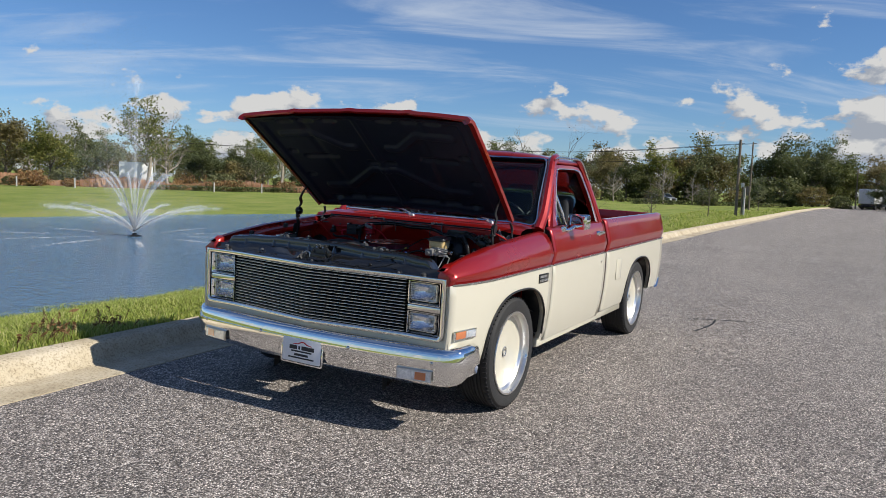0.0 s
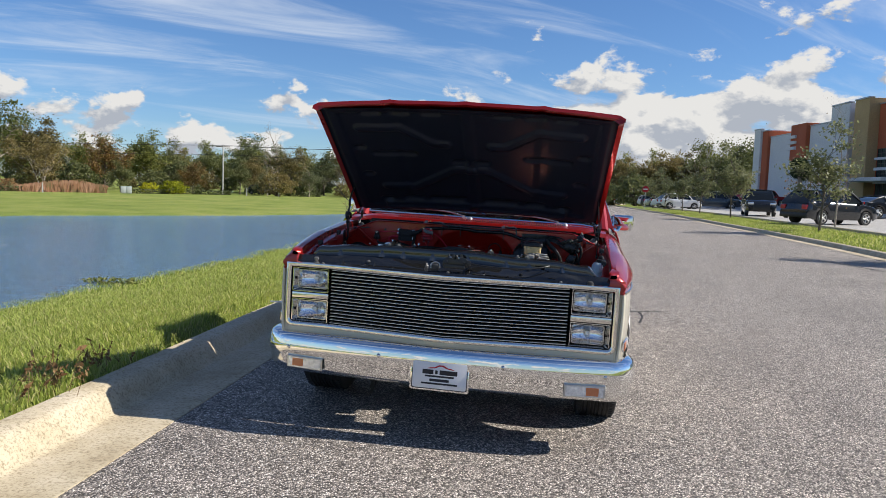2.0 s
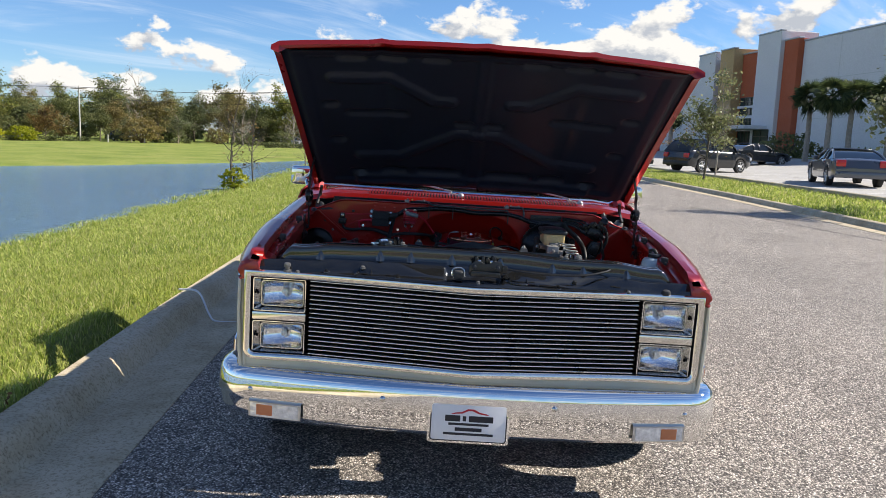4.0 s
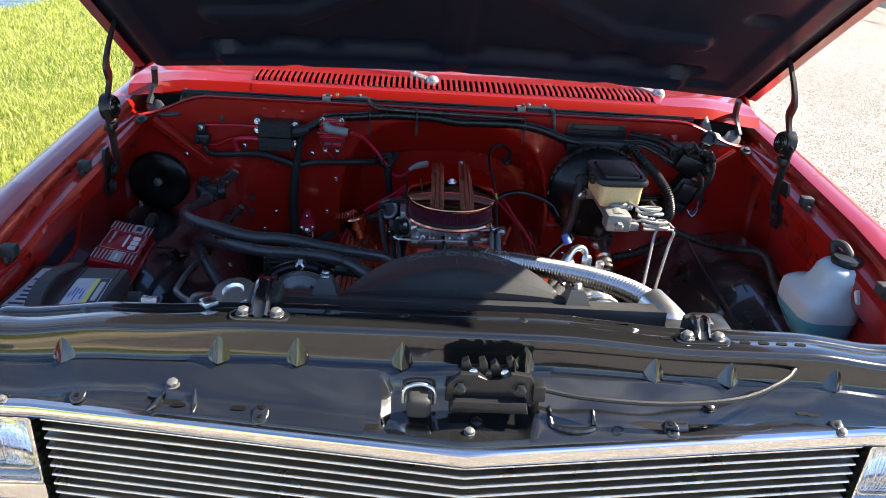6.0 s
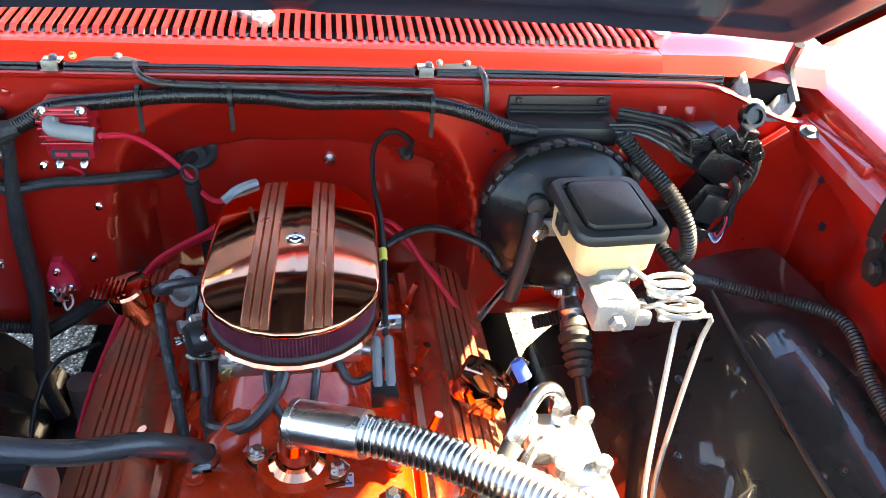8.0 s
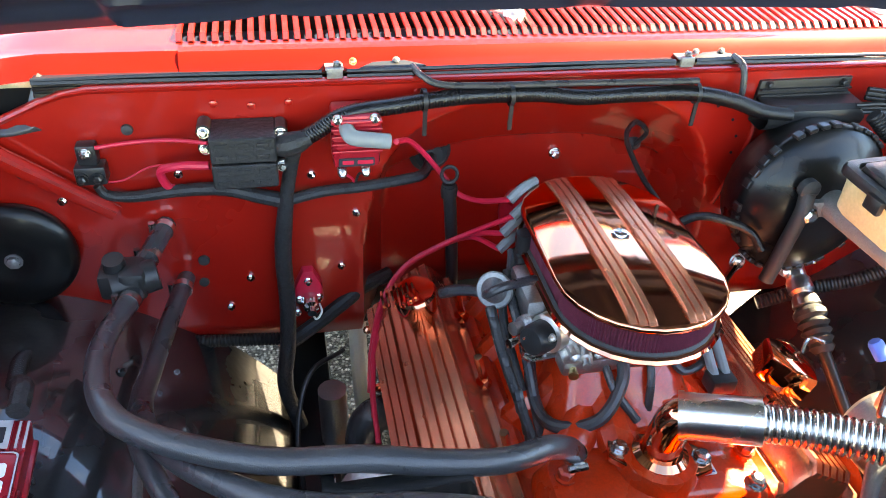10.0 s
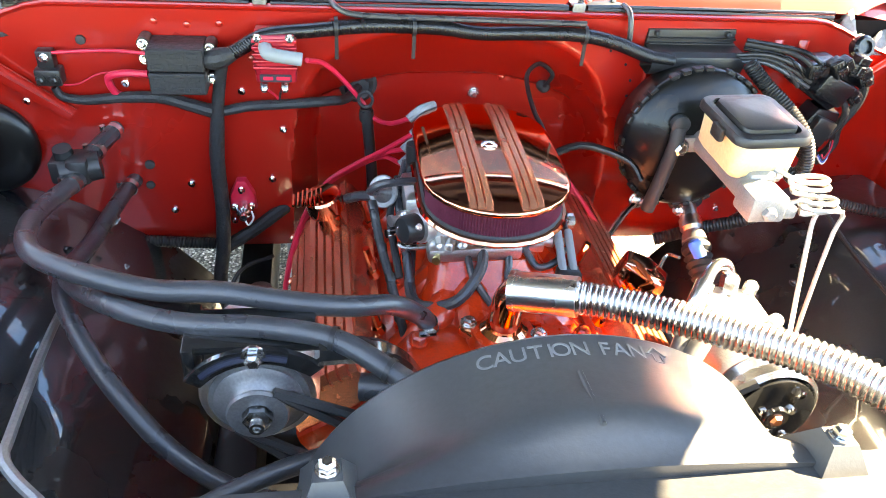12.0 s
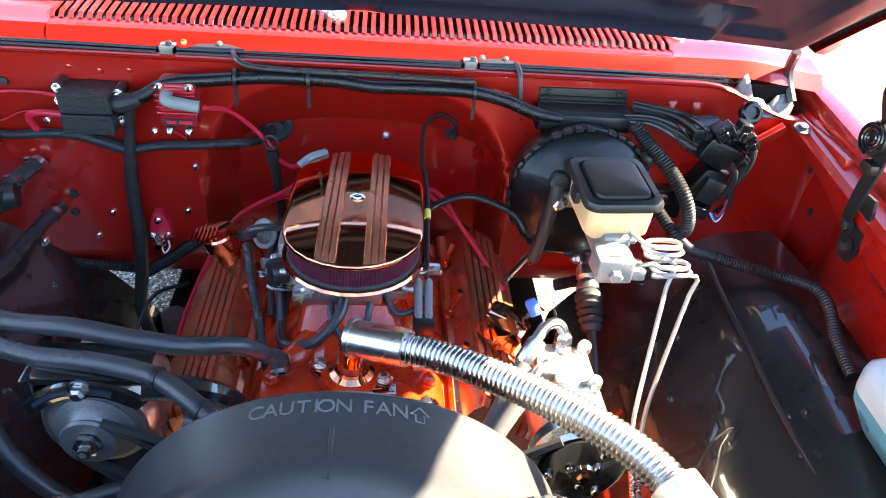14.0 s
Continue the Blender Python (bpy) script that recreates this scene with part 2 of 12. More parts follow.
GREY_PAINT = material("light_grey_paint", (0.52, 0.54, 0.52), 0.4, 0.0, 0.3, 0.1, 6.0)
FOIL = material("torn_grey_foil", (0.15, 0.15, 0.145), 0.5, 0.2, 0, 0.6, 30.0, 0.2, 200, 0.6, 60, color2=(0.12, 0.12, 0.12))
BRASS = material("yellow_zinc_brass", (0.62, 0.46, 0.20), 0.28, 1.0, 0, 0.3, 40.0)
BAR_METAL = material("polished_bar_stock", (0.84, 0.82, 0.77), 0.30, 1.0, 0, 0.08, 12.0)
HOUSE_BLACK = material("black_wheelhouse_enamel", (0.014, 0.014, 0.014), 0.28, 0.0, 1.0, 0.6, 5.0, 0.1, 300, 1.0, 12, color2=(0.024, 0.023, 0.023), coat_rough=0.03)
JET = material("jet_black_moulding", (0.005, 0.005, 0.006), 0.24, 0, 0, 0.4, 25.0, 0.15, 600, 0.25, 260, color2=(0.009, 0.009, 0.009))
CAST = material("bare_cast_alloy", (0.27, 0.265, 0.25), 0.45, 0.35, 0, 0.25, 25.0, 0.12, 400, 0.3, 260)
SEAT = material("black_vinyl", (0.02, 0.02, 0.022), 0.5, 0, 0, 0.3, 10.0, 0.1, 200, 0.3, 100)
ASPHALT = None



# ---- building helpers ----
def thing(name, label, category, group="", kind="", m=None):
    ob = new(name)
    ob.empty_display_size = 0.1
    if m is not None:
        ob.matrix_world = m
    return tagged(ob, label, category, group, kind)


def mesh_object(name, me, mats, parent=None, smooth=35):
    for mt in (mats if isinstance(mats, (list, tuple)) else [mats]):
        me.materials.append(mt)
    if smooth:
        me.shade_smooth()
        me.set_sharp_from_angle(angle=radians(smooth))
    ob = new(name, me)
    if parent is not None:
        ob.parent = parent
    return ob


def part(name, bm, mat, parent, label="", smooth=35):
    """One bmesh as one mesh object under a thing or a part."""
    me = bpy.data.meshes.new(name)
    bm.normal_update()
    bm.to_mesh(me)
    bm.free()
    ob = mesh_object(name, me, mat, parent, smooth)
    return tagged(ob, label) if label else ob


def B():
    return bmesh.new()


def merge(bm, tmp, m=None):
    if m is not None:
        bmesh.ops.transform(tmp, matrix=m, verts=tmp.verts)
    me = bpy.data.meshes.new("tmp")
    tmp.to_mesh(me)
    tmp.free()
    bm.from_mesh(me)
    bpy.data.meshes.remove(me)
    return bm


def box(bm, x0, x1, y0, y1, z0, z1, bevel=0.0, seg=2, m=None, mi=0):
    t = bmesh.new()
    bmesh.ops.create_cube(t, size=1)
    for v in t.verts:
        v.co = Vector((x0 + (v.co.x + 0.5) * (x1 - x0), y0 + (v.co.y + 0.5) * (y1 - y0), z0 + (v.co.z + 0.5) * (z1 - z0)))
    if bevel:
        bmesh.ops.bevel(t, geom=t.edges[:], offset=bevel, segments=seg, affect="EDGES", profile=0.5)
    for f in t.faces:
        f.material_index = mi
    return merge(bm, t, m)


def frame_axes(d):
    d = Vector(d).normalized()
    a = Vector((0, 0, 1)) if abs(d.z) < 0.9 else Vector((1, 0, 0))
    u = d.cross(a).normalized()
    return u, d.cross(u)


def lathe(bm, prof, origin, axis, seg=24, mi=0, caps=True):
    """prof: rows of (radius, height along the axis)."""
    o, d = Vector(origin), Vector(axis).normalized()
    u, v = frame_axes(d)
    rings = []
    for r, h in prof:
        rings.append([bm.verts.new(o + d * h + (u * math.cos(2 * math.pi * i / seg) + v * math.sin(2 * math.pi * i / seg)) * max(r, 1e-5)) for i in range(seg)])
    for a, b in zip(rings, rings[1:]):
        for i in range(seg):
            f = bm.faces.new((a[i], a[(i + 1) % seg], b[(i + 1) % seg], b[i]))
            f.material_index = mi
    if caps:
        for ring in (rings[0], rings[-1]):
            f = bm.faces.new(ring)
            f.material_index = mi
    return bm


def cyl(bm, p0, p1, r0, r1=None, seg=16, mi=0):
    p0, p1 = Vector(p0), Vector(p1)
    return lathe(bm, [(r0, 0), (r0 if r1 is None else r1, (p1 - p0).length)], p0, p1 - p0, seg, mi)


def bolt(bm, p, d, r=0.008, h=0.006, mi=0):
    """A washer with a hexagonal head."""
    d = Vector(d).normalized()
    lathe(bm, [(r * 1.35, 0), (r * 1.35, h * 0.3), (r, h * 0.3)], p, d, 10, mi, caps=False)
    lathe(bm, [(r, h * 0.25), (r, h), (r * 0.6, h * 1.25)], p, d, 6, mi)
    return bm


def spline(pts, n=8):
    """Catmull-Rom through the points."""
    P = [Vector(p) for p in pts]
    P = [P[0] * 2 - P[1]] + P + [P[-1] * 2 - P[-2]]
    out = []
    for i in range(1, len(P) - 2):
        a, b, c, d = P[i - 1:i + 3]
        for k in range(n):
            t = k / n
            out.append(0.5 * ((2 * b) + (c - a) * t + (2 * a - 5 * b + 4 * c - d) * t * t + (3 * b - 3 * c + d - a) * t ** 3))
    out.append(P[-2])
    return out


def tube(bm, pts, r, seg=10, n=8, mi=0, ridge=0.0, pitch=0.0, caps=True, smooth=True):
    """A hose or wire along a smooth line; ridge and pitch make it corrugated."""
    P = spline(pts, n) if smooth else [Vector(p) for p in pts]
    if pitch:
        L = [0.0]
        for a, b in zip(P, P[1:]):
            L.append(L[-1] + (b - a).length)
        cnt = max(2, int(L[-1] / pitch * 4))
        Q, j = [], 0
        for k in range(cnt + 1):
            s = L[-1] * k / cnt
            while j < len(P) - 2 and L[j + 1] < s:
                j += 1
            w = (s - L[j]) / max(1e-9, L[j + 1] - L[j])
            Q.append(P[j].lerp(P[j + 1], w))
        P = Q
    u = None
    rings = []
    for i, p in enumerate(P):
        d = (P[min(i + 1, len(P) - 1)] - P[max(i - 1, 0)]).normalized()
        if u is None:
            u, _ = frame_axes(d)
        u = (u - d * u.dot(d)).normalized()
        v = d.cross(u)
        rr = (r if isinstance(r, (int, float)) else r(i / (len(P) - 1))) + (ridge * (0.0, 0.7, 1.0, 0.7)[i % 4] if pitch else 0.0)
        rings.append([bm.verts.new(p + (u * math.cos(2 * math.pi * k / seg) + v * math.sin(2 * math.pi * k / seg)) * rr) for k in range(seg)])
    for a, b in zip(rings, rings[1:]):
        for k in range(seg):
            f = bm.faces.new((a[k], a[(k + 1) % seg], b[(k + 1) % seg], b[k]))
            f.material_index = mi
    if caps:
        for ring in (rings[0][::-1], rings[-1]):
            bm.faces.new(ring).material_index = mi
    return bm


def grid(bm, rows, mi=0, closed=False, flip=False):
    """Rows of points to a skin. mi: a number or a function of (row, column)."""
    V = [[bm.verts.new(p) for p in row] for row in rows]
    for i in range(len(V) - 1):
        n = len(V[i])
        for j in range(n if closed else n - 1):
            q = (V[i][j], V[i][(j + 1) % n], V[i + 1][(j + 1) % n], V[i + 1][j])
            if len({id(v) for v in q}) == 4:
                f = bm.faces.new(q[::-1] if flip else q)
                f.material_index = mi if isinstance(mi, int) else mi(i, j)
    return V


def prism(bm, outline, depth, m=None, bevel=0.0, mi=0, seg=2):
    """A plate: the outline in x and y, extruded up by depth, then placed."""
    t = bmesh.new()
    lo = [t.verts.new((x, y, 0)) for x, y in outline]
    hi = [t.verts.new((x, y, depth)) for x, y in outline]
    n = len(lo)
    t.faces.new(lo[::-1])
    t.faces.new(hi)
    for i in range(n):
        t.faces.new((lo[i], lo[(i + 1) % n], hi[(i + 1) % n], hi[i]))
    if bevel:
        top = [e for e in t.edges if all(v.co.z > depth - 1e-6 for v in e.verts)]
        bmesh.ops.bevel(t, geom=top, offset=bevel, segments=seg, affect="EDGES", profile=0.5)
    for f in t.faces:
        f.material_index = mi
    return merge(bm, t, m)


def rrect(w, h, r, n=4, cx=0.0, cy=0.0):
    """A rounded rectangle's outline."""
    out = []
    for sx, sy, a in ((1, 1, 0), (-1, 1, 90), (-1, -1, 180), (1, -1, 270)):
        for k in range(n + 1):
            t = radians(a + 90 * k / n)
            out.append((cx + sx * (w / 2 - r) + r * math.cos(t), cy + sy * (h / 2 - r) + r * math.sin(t)))
    return out


def thicken(ob, t, offset=-1):
    md = ob.modifiers.new("thickness", "SOLIDIFY")
    md.thickness, md.offset = t, offset
    return ob


def upright(x, y, z):
    """A plate's x stays x, its y becomes up, its depth faces the front (towards smaller y)."""
    return Matrix.Translation((x, y, z)) @ Matrix.Rotation(radians(90), 4, "X")


def words(name, text, size, m, mat, parent, depth=0.0005):
    cu = bpy.data.curves.new(name, "FONT")
    cu.body, cu.size, cu.extrude, cu.align_x, cu.align_y = text, size, depth, "CENTER", "CENTER"
    tmp = bpy.data.objects.new("tmp", cu)
    scene.collection.objects.link(tmp)
    me = bpy.data.meshes.new_from_object(tmp.evaluated_get(bpy.context.evaluated_depsgraph_get()))
    bpy.data.objects.remove(tmp)
    me.transform(m)
    me.materials.clear()
    return mesh_object(name, me, mat, parent, 0)


# ---- the lie of the land (level world) ----
def lerp_at(v, xs, ys):
    return float(np.interp(v, xs, ys))


KY = [-60, -20, -1, 0, 2.4, 5.2, 10, 17, 24, 40, 107, 150, 210]
KX = [2.0, -0.9, -1.80, -1.85, -1.97, -2.05, -1.98, -1.82, -1.8, -1.65, -1.8, -0.5, 1.5]


def kerb_left(y):
    return lerp_at(y, KY, KX)


def kerb_right(y):
    return lerp_at(y, [-60, 0, 12, 20, 36, 72, 136, 160, 210], [5.0, 8.3, 8.55, 8.7, 8.6, 8.6, 9.2, 10.5, 20.0])


def land_drop(y):
    """The land falls gently away from the truck."""
    return lerp_at(y, [30, 60, 100, 150, 260], [0, -0.1, -0.4, -0.8, -0.9])


def road_z(x):
    return float(np.interp(x, [-1.5, 2.0, 8.0, 14.0], [0.039, -0.052, -0.02, 0.05]))


BANK_Y = [-40, 0, 4, 14, 33, 44, 60, 66]
BANK_X = [-9.6, -9.6, -9.6, -9.6, -10.2, -10.6, -11.5, -13.0]
FAR_X = [-33.0, -33.0, -33.0, -33.0, -30.0, -22.0, -14.3, -13.1]
WATER_Z, PLAIN_Z = -1.0, -0.85


def ground_z(x, y):
    kl, kr = kerb_left(y), kerb_right(y)
    if x > kl - 0.2:
        if x < kr:
            return -0.3 + land_drop(y)
        d = x - kr
        return float(np.interp(d, [0, 0.3, 1.0, 3.5, 7, 12, 17, 25, 40], [-0.1, 0.10, 0.14, 0.17, 0.2, 0.45, 0.8, 1.05, 1.1])) + land_drop(y) * max(0.0, 1 - d / 25)
    near, far = lerp_at(y, BANK_Y, BANK_X), lerp_at(y, BANK_Y, FAR_X)
    top = 0.17 + land_drop(y)
    if y > 66:
        plain = float(np.interp(y, [66, 72, 80], [-0.95, -0.88, PLAIN_Z]))
        s = min(1.0, (kl - 0.2 - x) / 9.0)
        return top + (plain - top) * s * s * (3 - 2 * s)
    if x > near:
        s = (kl - 0.2 - x) / max(0.1, kl - 0.2 - near)
        return top + (WATER_Z - 0.05 - top) * (0.25 * s + 0.75 * s * s * (3 - 2 * s))
    if x < far:
        return float(np.interp(far - x, [0, 0.6, 4, 20, 400], [WATER_Z - 0.05, -0.93, -0.88, PLAIN_Z, PLAIN_Z]))
    s = min(near - x, x - far, max(0.0, 66 - y))
    return WATER_Z - 0.05 - min(0.9, s * 0.3)



# ---- the ground, road, kerbs ----
def node_material(name):
    mt = bpy.data.materials.new(name)
    mt.use_nodes = True
    nt = mt.node_tree
    return mt, nt, nt.nodes["Principled BSDF"]


def noise_node(nt, vec, scale, detail=4.0, rough=0.5):
    n = nt.nodes.new("ShaderNodeTexNoise")
    n.inputs["Scale"].default_value, n.inputs["Detail"].default_value, n.inputs["Roughness"].default_value = scale, detail, rough
    link(nt, vec, n.inputs["Vector"])
    return n.outputs[0]


def ramp_node(nt, fac, stops):
    n = nt.nodes.new("ShaderNodeValToRGB")
    while len(n.color_ramp.elements) < len(stops):
        n.color_ramp.elements.new(0.5)
    for e, (p, c) in zip(n.color_ramp.elements, stops):
        e.position, e.color = p, (*c, 1)
    link(nt, fac, n.inputs[0])
    return n.outputs[0]


def mul_node(nt, a, b, fac=1.0, mode="MULTIPLY"):
    n = nt.nodes.new("ShaderNodeMixRGB")
    n.blend_type, n.inputs[0].default_value = mode, fac
    link(nt, a, n.inputs[1])
    link(nt, b, n.inputs[2])
    return n.outputs[0]


def asphalt_material():
    mt, nt, b = node_material("asphalt")
    vec = nt.nodes.new("ShaderNodeTexCoord").outputs["Object"]
    v = nt.nodes.new("ShaderNodeTexVoronoi")
    v.inputs["Scale"].default_value = 120.0
    link(nt, vec, v.inputs["Vector"])
    stone = ramp_node(nt, v.outputs["Color"], [(0.20, (0.07, 0.062, 0.055)), (0.5, (0.28, 0.252, 0.222)), (0.70, (0.52, 0.47, 0.415)), (0.88, (0.95, 0.885, 0.81))])
    gap = ramp_node(nt, v.outputs["Distance"], [(0.35, (1.04, 1.04, 1.04)), (0.72, (0.32, 0.31, 0.31))])
    wide = ramp_node(nt, noise_node(nt, vec, 0.55, 6.0, 0.6), [(0.35, (0.86, 0.85, 0.84)), (0.65, (1.08, 1.06, 1.04))])
    fine = ramp_node(nt, noise_node(nt, vec, 14.0, 4.0), [(0.3, (0.8, 0.8, 0.8)), (0.7, (1.15, 1.14, 1.13))])
    c = mul_node(nt, mul_node(nt, mul_node(nt, stone, gap), wide), fine)
    link(nt, c, b.inputs["Base Color"])
    b.inputs["Roughness"].default_value = 0.75
    bp = nt.nodes.new("ShaderNodeBump")
    bp.inputs["Strength"].default_value, bp.inputs["Distance"].default_value = 0.8, 0.006
    inv = ramp_node(nt, v.outputs["Distance"], [(0.0, (1, 1, 1)), (0.8, (0, 0, 0))])
    link(nt, inv, bp.inputs["Height"])
    link(nt, bp.outputs[0], b.inputs["Normal"])
    return mt


def concrete_material():
    mt, nt, b = node_material("kerb_concrete")
    vec = nt.nodes.new("ShaderNodeTexCoord").outputs["Object"]
    base = ramp_node(nt, noise_node(nt, vec, 2.2, 8.0, 0.65), [(0.3, (0.34, 0.27, 0.17)), (0.5, (0.46, 0.39, 0.27)), (0.7, (0.55, 0.48, 0.36))])
    spots = ramp_node(nt, noise_node(nt, vec, 60.0, 5.0, 0.7), [(0.36, (0.55, 0.52, 0.46)), (0.5, (1, 1, 1)), (0.75, (1.08, 1.07, 1.05))])
    link(nt, mul_node(nt, base, spots), b.inputs["Base Color"])
    b.inputs["Roughness"].default_value = 0.85
    bp = nt.nodes.new("ShaderNodeBump")
    bp.inputs["Strength"].default_value, bp.inputs["Distance"].default_value = 0.5, 0.004
    link(nt, noise_node(nt, vec, 90.0, 5.0, 0.7), bp.inputs["Height"])
    link(nt, bp.outputs[0], b.inputs["Normal"])
    return mt


def turf_material():
    mt, nt, b = node_material("turf")
    vec = nt.nodes.new("ShaderNodeTexCoord").outputs["Object"]
    wide = ramp_node(nt, noise_node(nt, vec, 0.25, 7.0, 0.65), [(0.3, (0.13, 0.18, 0.035)), (0.45, (0.20, 0.25, 0.050)), (0.58, (0.26, 0.29, 0.075)), (0.72, (0.30, 0.28, 0.10))])
    fine = ramp_node(nt, noise_node(nt, vec, 22.0, 6.0, 0.7), [(0.3, (0.45, 0.5, 0.4)), (0.5, (0.95, 0.95, 0.9)), (0.7, (1.3, 1.25, 1.1))])
    link(nt, mul_node(nt, wide, fine), b.inputs["Base Color"])
    b.inputs["Roughness"].default_value = 0.9
    b.inputs["Specular IOR Level"].default_value = 0.2
    bp = nt.nodes.new("ShaderNodeBump")
    bp.inputs["Strength"].default_value, bp.inputs["Distance"].default_value = 1.0, 0.05
    link(nt, noise_node(nt, vec, 18.0, 6.0, 0.75), bp.inputs["Height"])
    link(nt, bp.outputs[0], b.inputs["Normal"])
    return mt


def water_material():
    mt, nt, b = node_material("pond_water")
    tc = nt.nodes.new("ShaderNodeTexCoord")
    mp = nt.nodes.new("ShaderNodeMapping")
    mp.inputs["Rotation"].default_value = (0, 0, 0.5)
    mp.inputs["Scale"].default_value = (1.5, 3.4, 1.0)
    link(nt, tc.outputs["Object"], mp.inputs[0])
    b.inputs["Base Color"].default_value = (0.10, 0.18, 0.27, 1)
    b.inputs["Roughness"].default_value = 0.10
    b.inputs["IOR"].default_value = 1.33
    bp = nt.nodes.new("ShaderNodeBump")
    bp.inputs["Strength"].default_value, bp.inputs["Distance"].default_value = 1.0, 0.085
    link(nt, noise_node(nt, mp.outputs[0], 2.2, 5.0, 0.6), bp.inputs["Height"])
    link(nt, bp.outputs[0], b.inputs["Normal"])
    return mt


ASPHALT, CONCRETE, TURF, WATER = asphalt_material(), concrete_material(), turf_material(), water_material()


LAND = {}


def land_height(x, y):
    """The ground's height at arrays of x and y."""
    X, Y, Z = LAND["x"], LAND["y"], LAND["z"]
    x, y = np.asarray(x, float), np.asarray(y, float)
    i, j = np.clip(np.searchsorted(X, x) - 1, 0, len(X) - 2), np.clip(np.searchsorted(Y, y) - 1, 0, len(Y) - 2)
    u, v = (x - X[i]) / (X[i + 1] - X[i]), (y - Y[j]) / (Y[j + 1] - Y[j])
    return (Z[j, i] * (1 - u) + Z[j, i + 1] * u) * (1 - v) + (Z[j + 1, i] * (1 - u) + Z[j + 1, i + 1] * u) * v


def build_land():
    xs = sorted(set([-700, -400, -250, -160, -110, -80, -60] + [x for x in np.arange(-50, -14, 1.5)] + [x for x in np.arange(-14, 0.2, 0.35)]
                    + [0.5, 2, 4, 6] + [x for x in np.arange(7, 22, 0.6)] + [24, 28, 34, 42, 55, 75, 110, 180, 300, 700]))
    ys = sorted(set([-700, -300, -120, -60, -30, -15] + [y for y in np.arange(-10, 20, 0.6)] + [y for y in np.arange(20, 70, 2.0)]
                    + [y for y in np.arange(70, 150, 5.0)] + [180, 240, 340, 700, 1500]))
    verts = [(x, y, ground_z(x, y) + (0.04 * noise.noise(Vector((x * 0.7, y * 0.7, 0))) if x < kerb_left(y) - 0.6 else 0)) for y in ys for x in xs]
    n = len(xs)
    LAND.update(x=np.array(xs), y=np.array(ys), z=np.array([v[2] for v in verts]).reshape(len(ys), n))
    faces = [(j * n + i, j * n + i + 1, (j + 1) * n + i + 1, (j + 1) * n + i) for j in range(len(ys) - 1) for i in range(n - 1)]
    me = bpy.data.meshes.new("ground")
    me.from_pydata(verts, [], faces)
    tagged(mesh_object("ground", me, TURF, None, 60), "mown green turf sloping down to a pond", "grass", kind="structure")
    bm = B()
    yy = [y for y in np.arange(-60, 210.1, 2.0)]
    grid(bm, [[(x, y, road_z(x) + land_drop(y)) for x in np.linspace(kerb_left(y) + 0.38, kerb_right(y) - 0.32, 25)] for y in yy], flip=True)
    tagged(part("road", bm, ASPHALT, None, smooth=60), "grey asphalt road with pale worn aggregate", "road", kind="structure")
    for side, name in ((-1, "kerb_left"), (1, "kerb_right")):
        bm = B()
        yk = list(np.arange(-20, 40, 0.5)) + list(np.arange(40, 210, 3.0))
        rows = []
        for y in yk:
            k = kerb_left(y) if side < 0 else kerb_right(y)
            zr = road_z(k) + land_drop(y)
            g = 0.40 if side < 0 else 0.34
            prof = [(g, -0.01), (g, 0.003), (g - 0.02, 0.006), (0.05, -0.008 if side < 0 else 0.012), (0.02, 0.0), (-0.02, 0.07), (-0.055, 0.118), (-0.09, 0.135), (-0.2, 0.14), (-0.215, 0.12), (-0.215, -0.2)]
            rows.append([(k - side * p, y, zr + h) for p, h in prof])
        grid(bm, rows, flip=(side > 0))
        tagged(part(name, bm, CONCRETE, None, smooth=50), "weathered concrete kerb and gutter beside the road", "kerb", kind="structure")
    bm = B()
    grid(bm, [[(lerp_at(y, BANK_Y, FAR_X) - 2 + s, y, WATER_Z) for s in (0, 12, 20, 26, 30)] for y in np.arange(-40, 68, 3.0)], flip=True)
    tagged(part("water", bm, WATER, None, smooth=0), "rippled grey-blue pond water", "pond", kind="structure")


build_land()



# ---- the pickup: outside ----
truck = thing("pickup_truck", "red and cream pickup truck parked with its hood open", "truck", m=LEAN)


def split_z(y):
    return 0.877 + 0.0095 * y


SIDE_Z = [0.30, 0.36, 0.44, 0.58, 0.75, 0.90]
SIDE_X = [0.945, 0.962, 0.982, 0.998, 1.004, 1.0]


def side_x(z):
    return lerp_at(z, SIDE_Z, SIDE_X)


def nose_taper(y):
    """The fenders draw in towards the nose."""
    return 1 - 0.070 * max(0.0, 1 - max(y, 0.0) / 0.5) ** 2


def arch_z(y, c, half, top, bottom):
    u = abs(y - c) / half
    return bottom + (top - bottom) * (1 - u ** 2.6) ** (1 / 2.6) if u < 1 else bottom


FCROWN_Y, FCROWN_Z = [-0.02, 0.05, 0.2, 0.5, 1.0, 1.40], [0.955, 0.985, 1.015, 1.058, 1.10, 1.125]
ARCH_F, ARCH_R = (0.815, 0.47, 0.775, 0.37), (3.82, 0.47, 0.775, 0.37)


def side_columns(y0, y1, arch=None):
    ys = list(np.linspace(y0, y1, 22))
    if arch:
        ys += list(arch[0] - arch[1] * np.cos(np.linspace(0.001, math.pi - 0.001, 33)))
    return sorted(y for y in ys if y0 - 1e-6 <= y <= y1 + 1e-6)


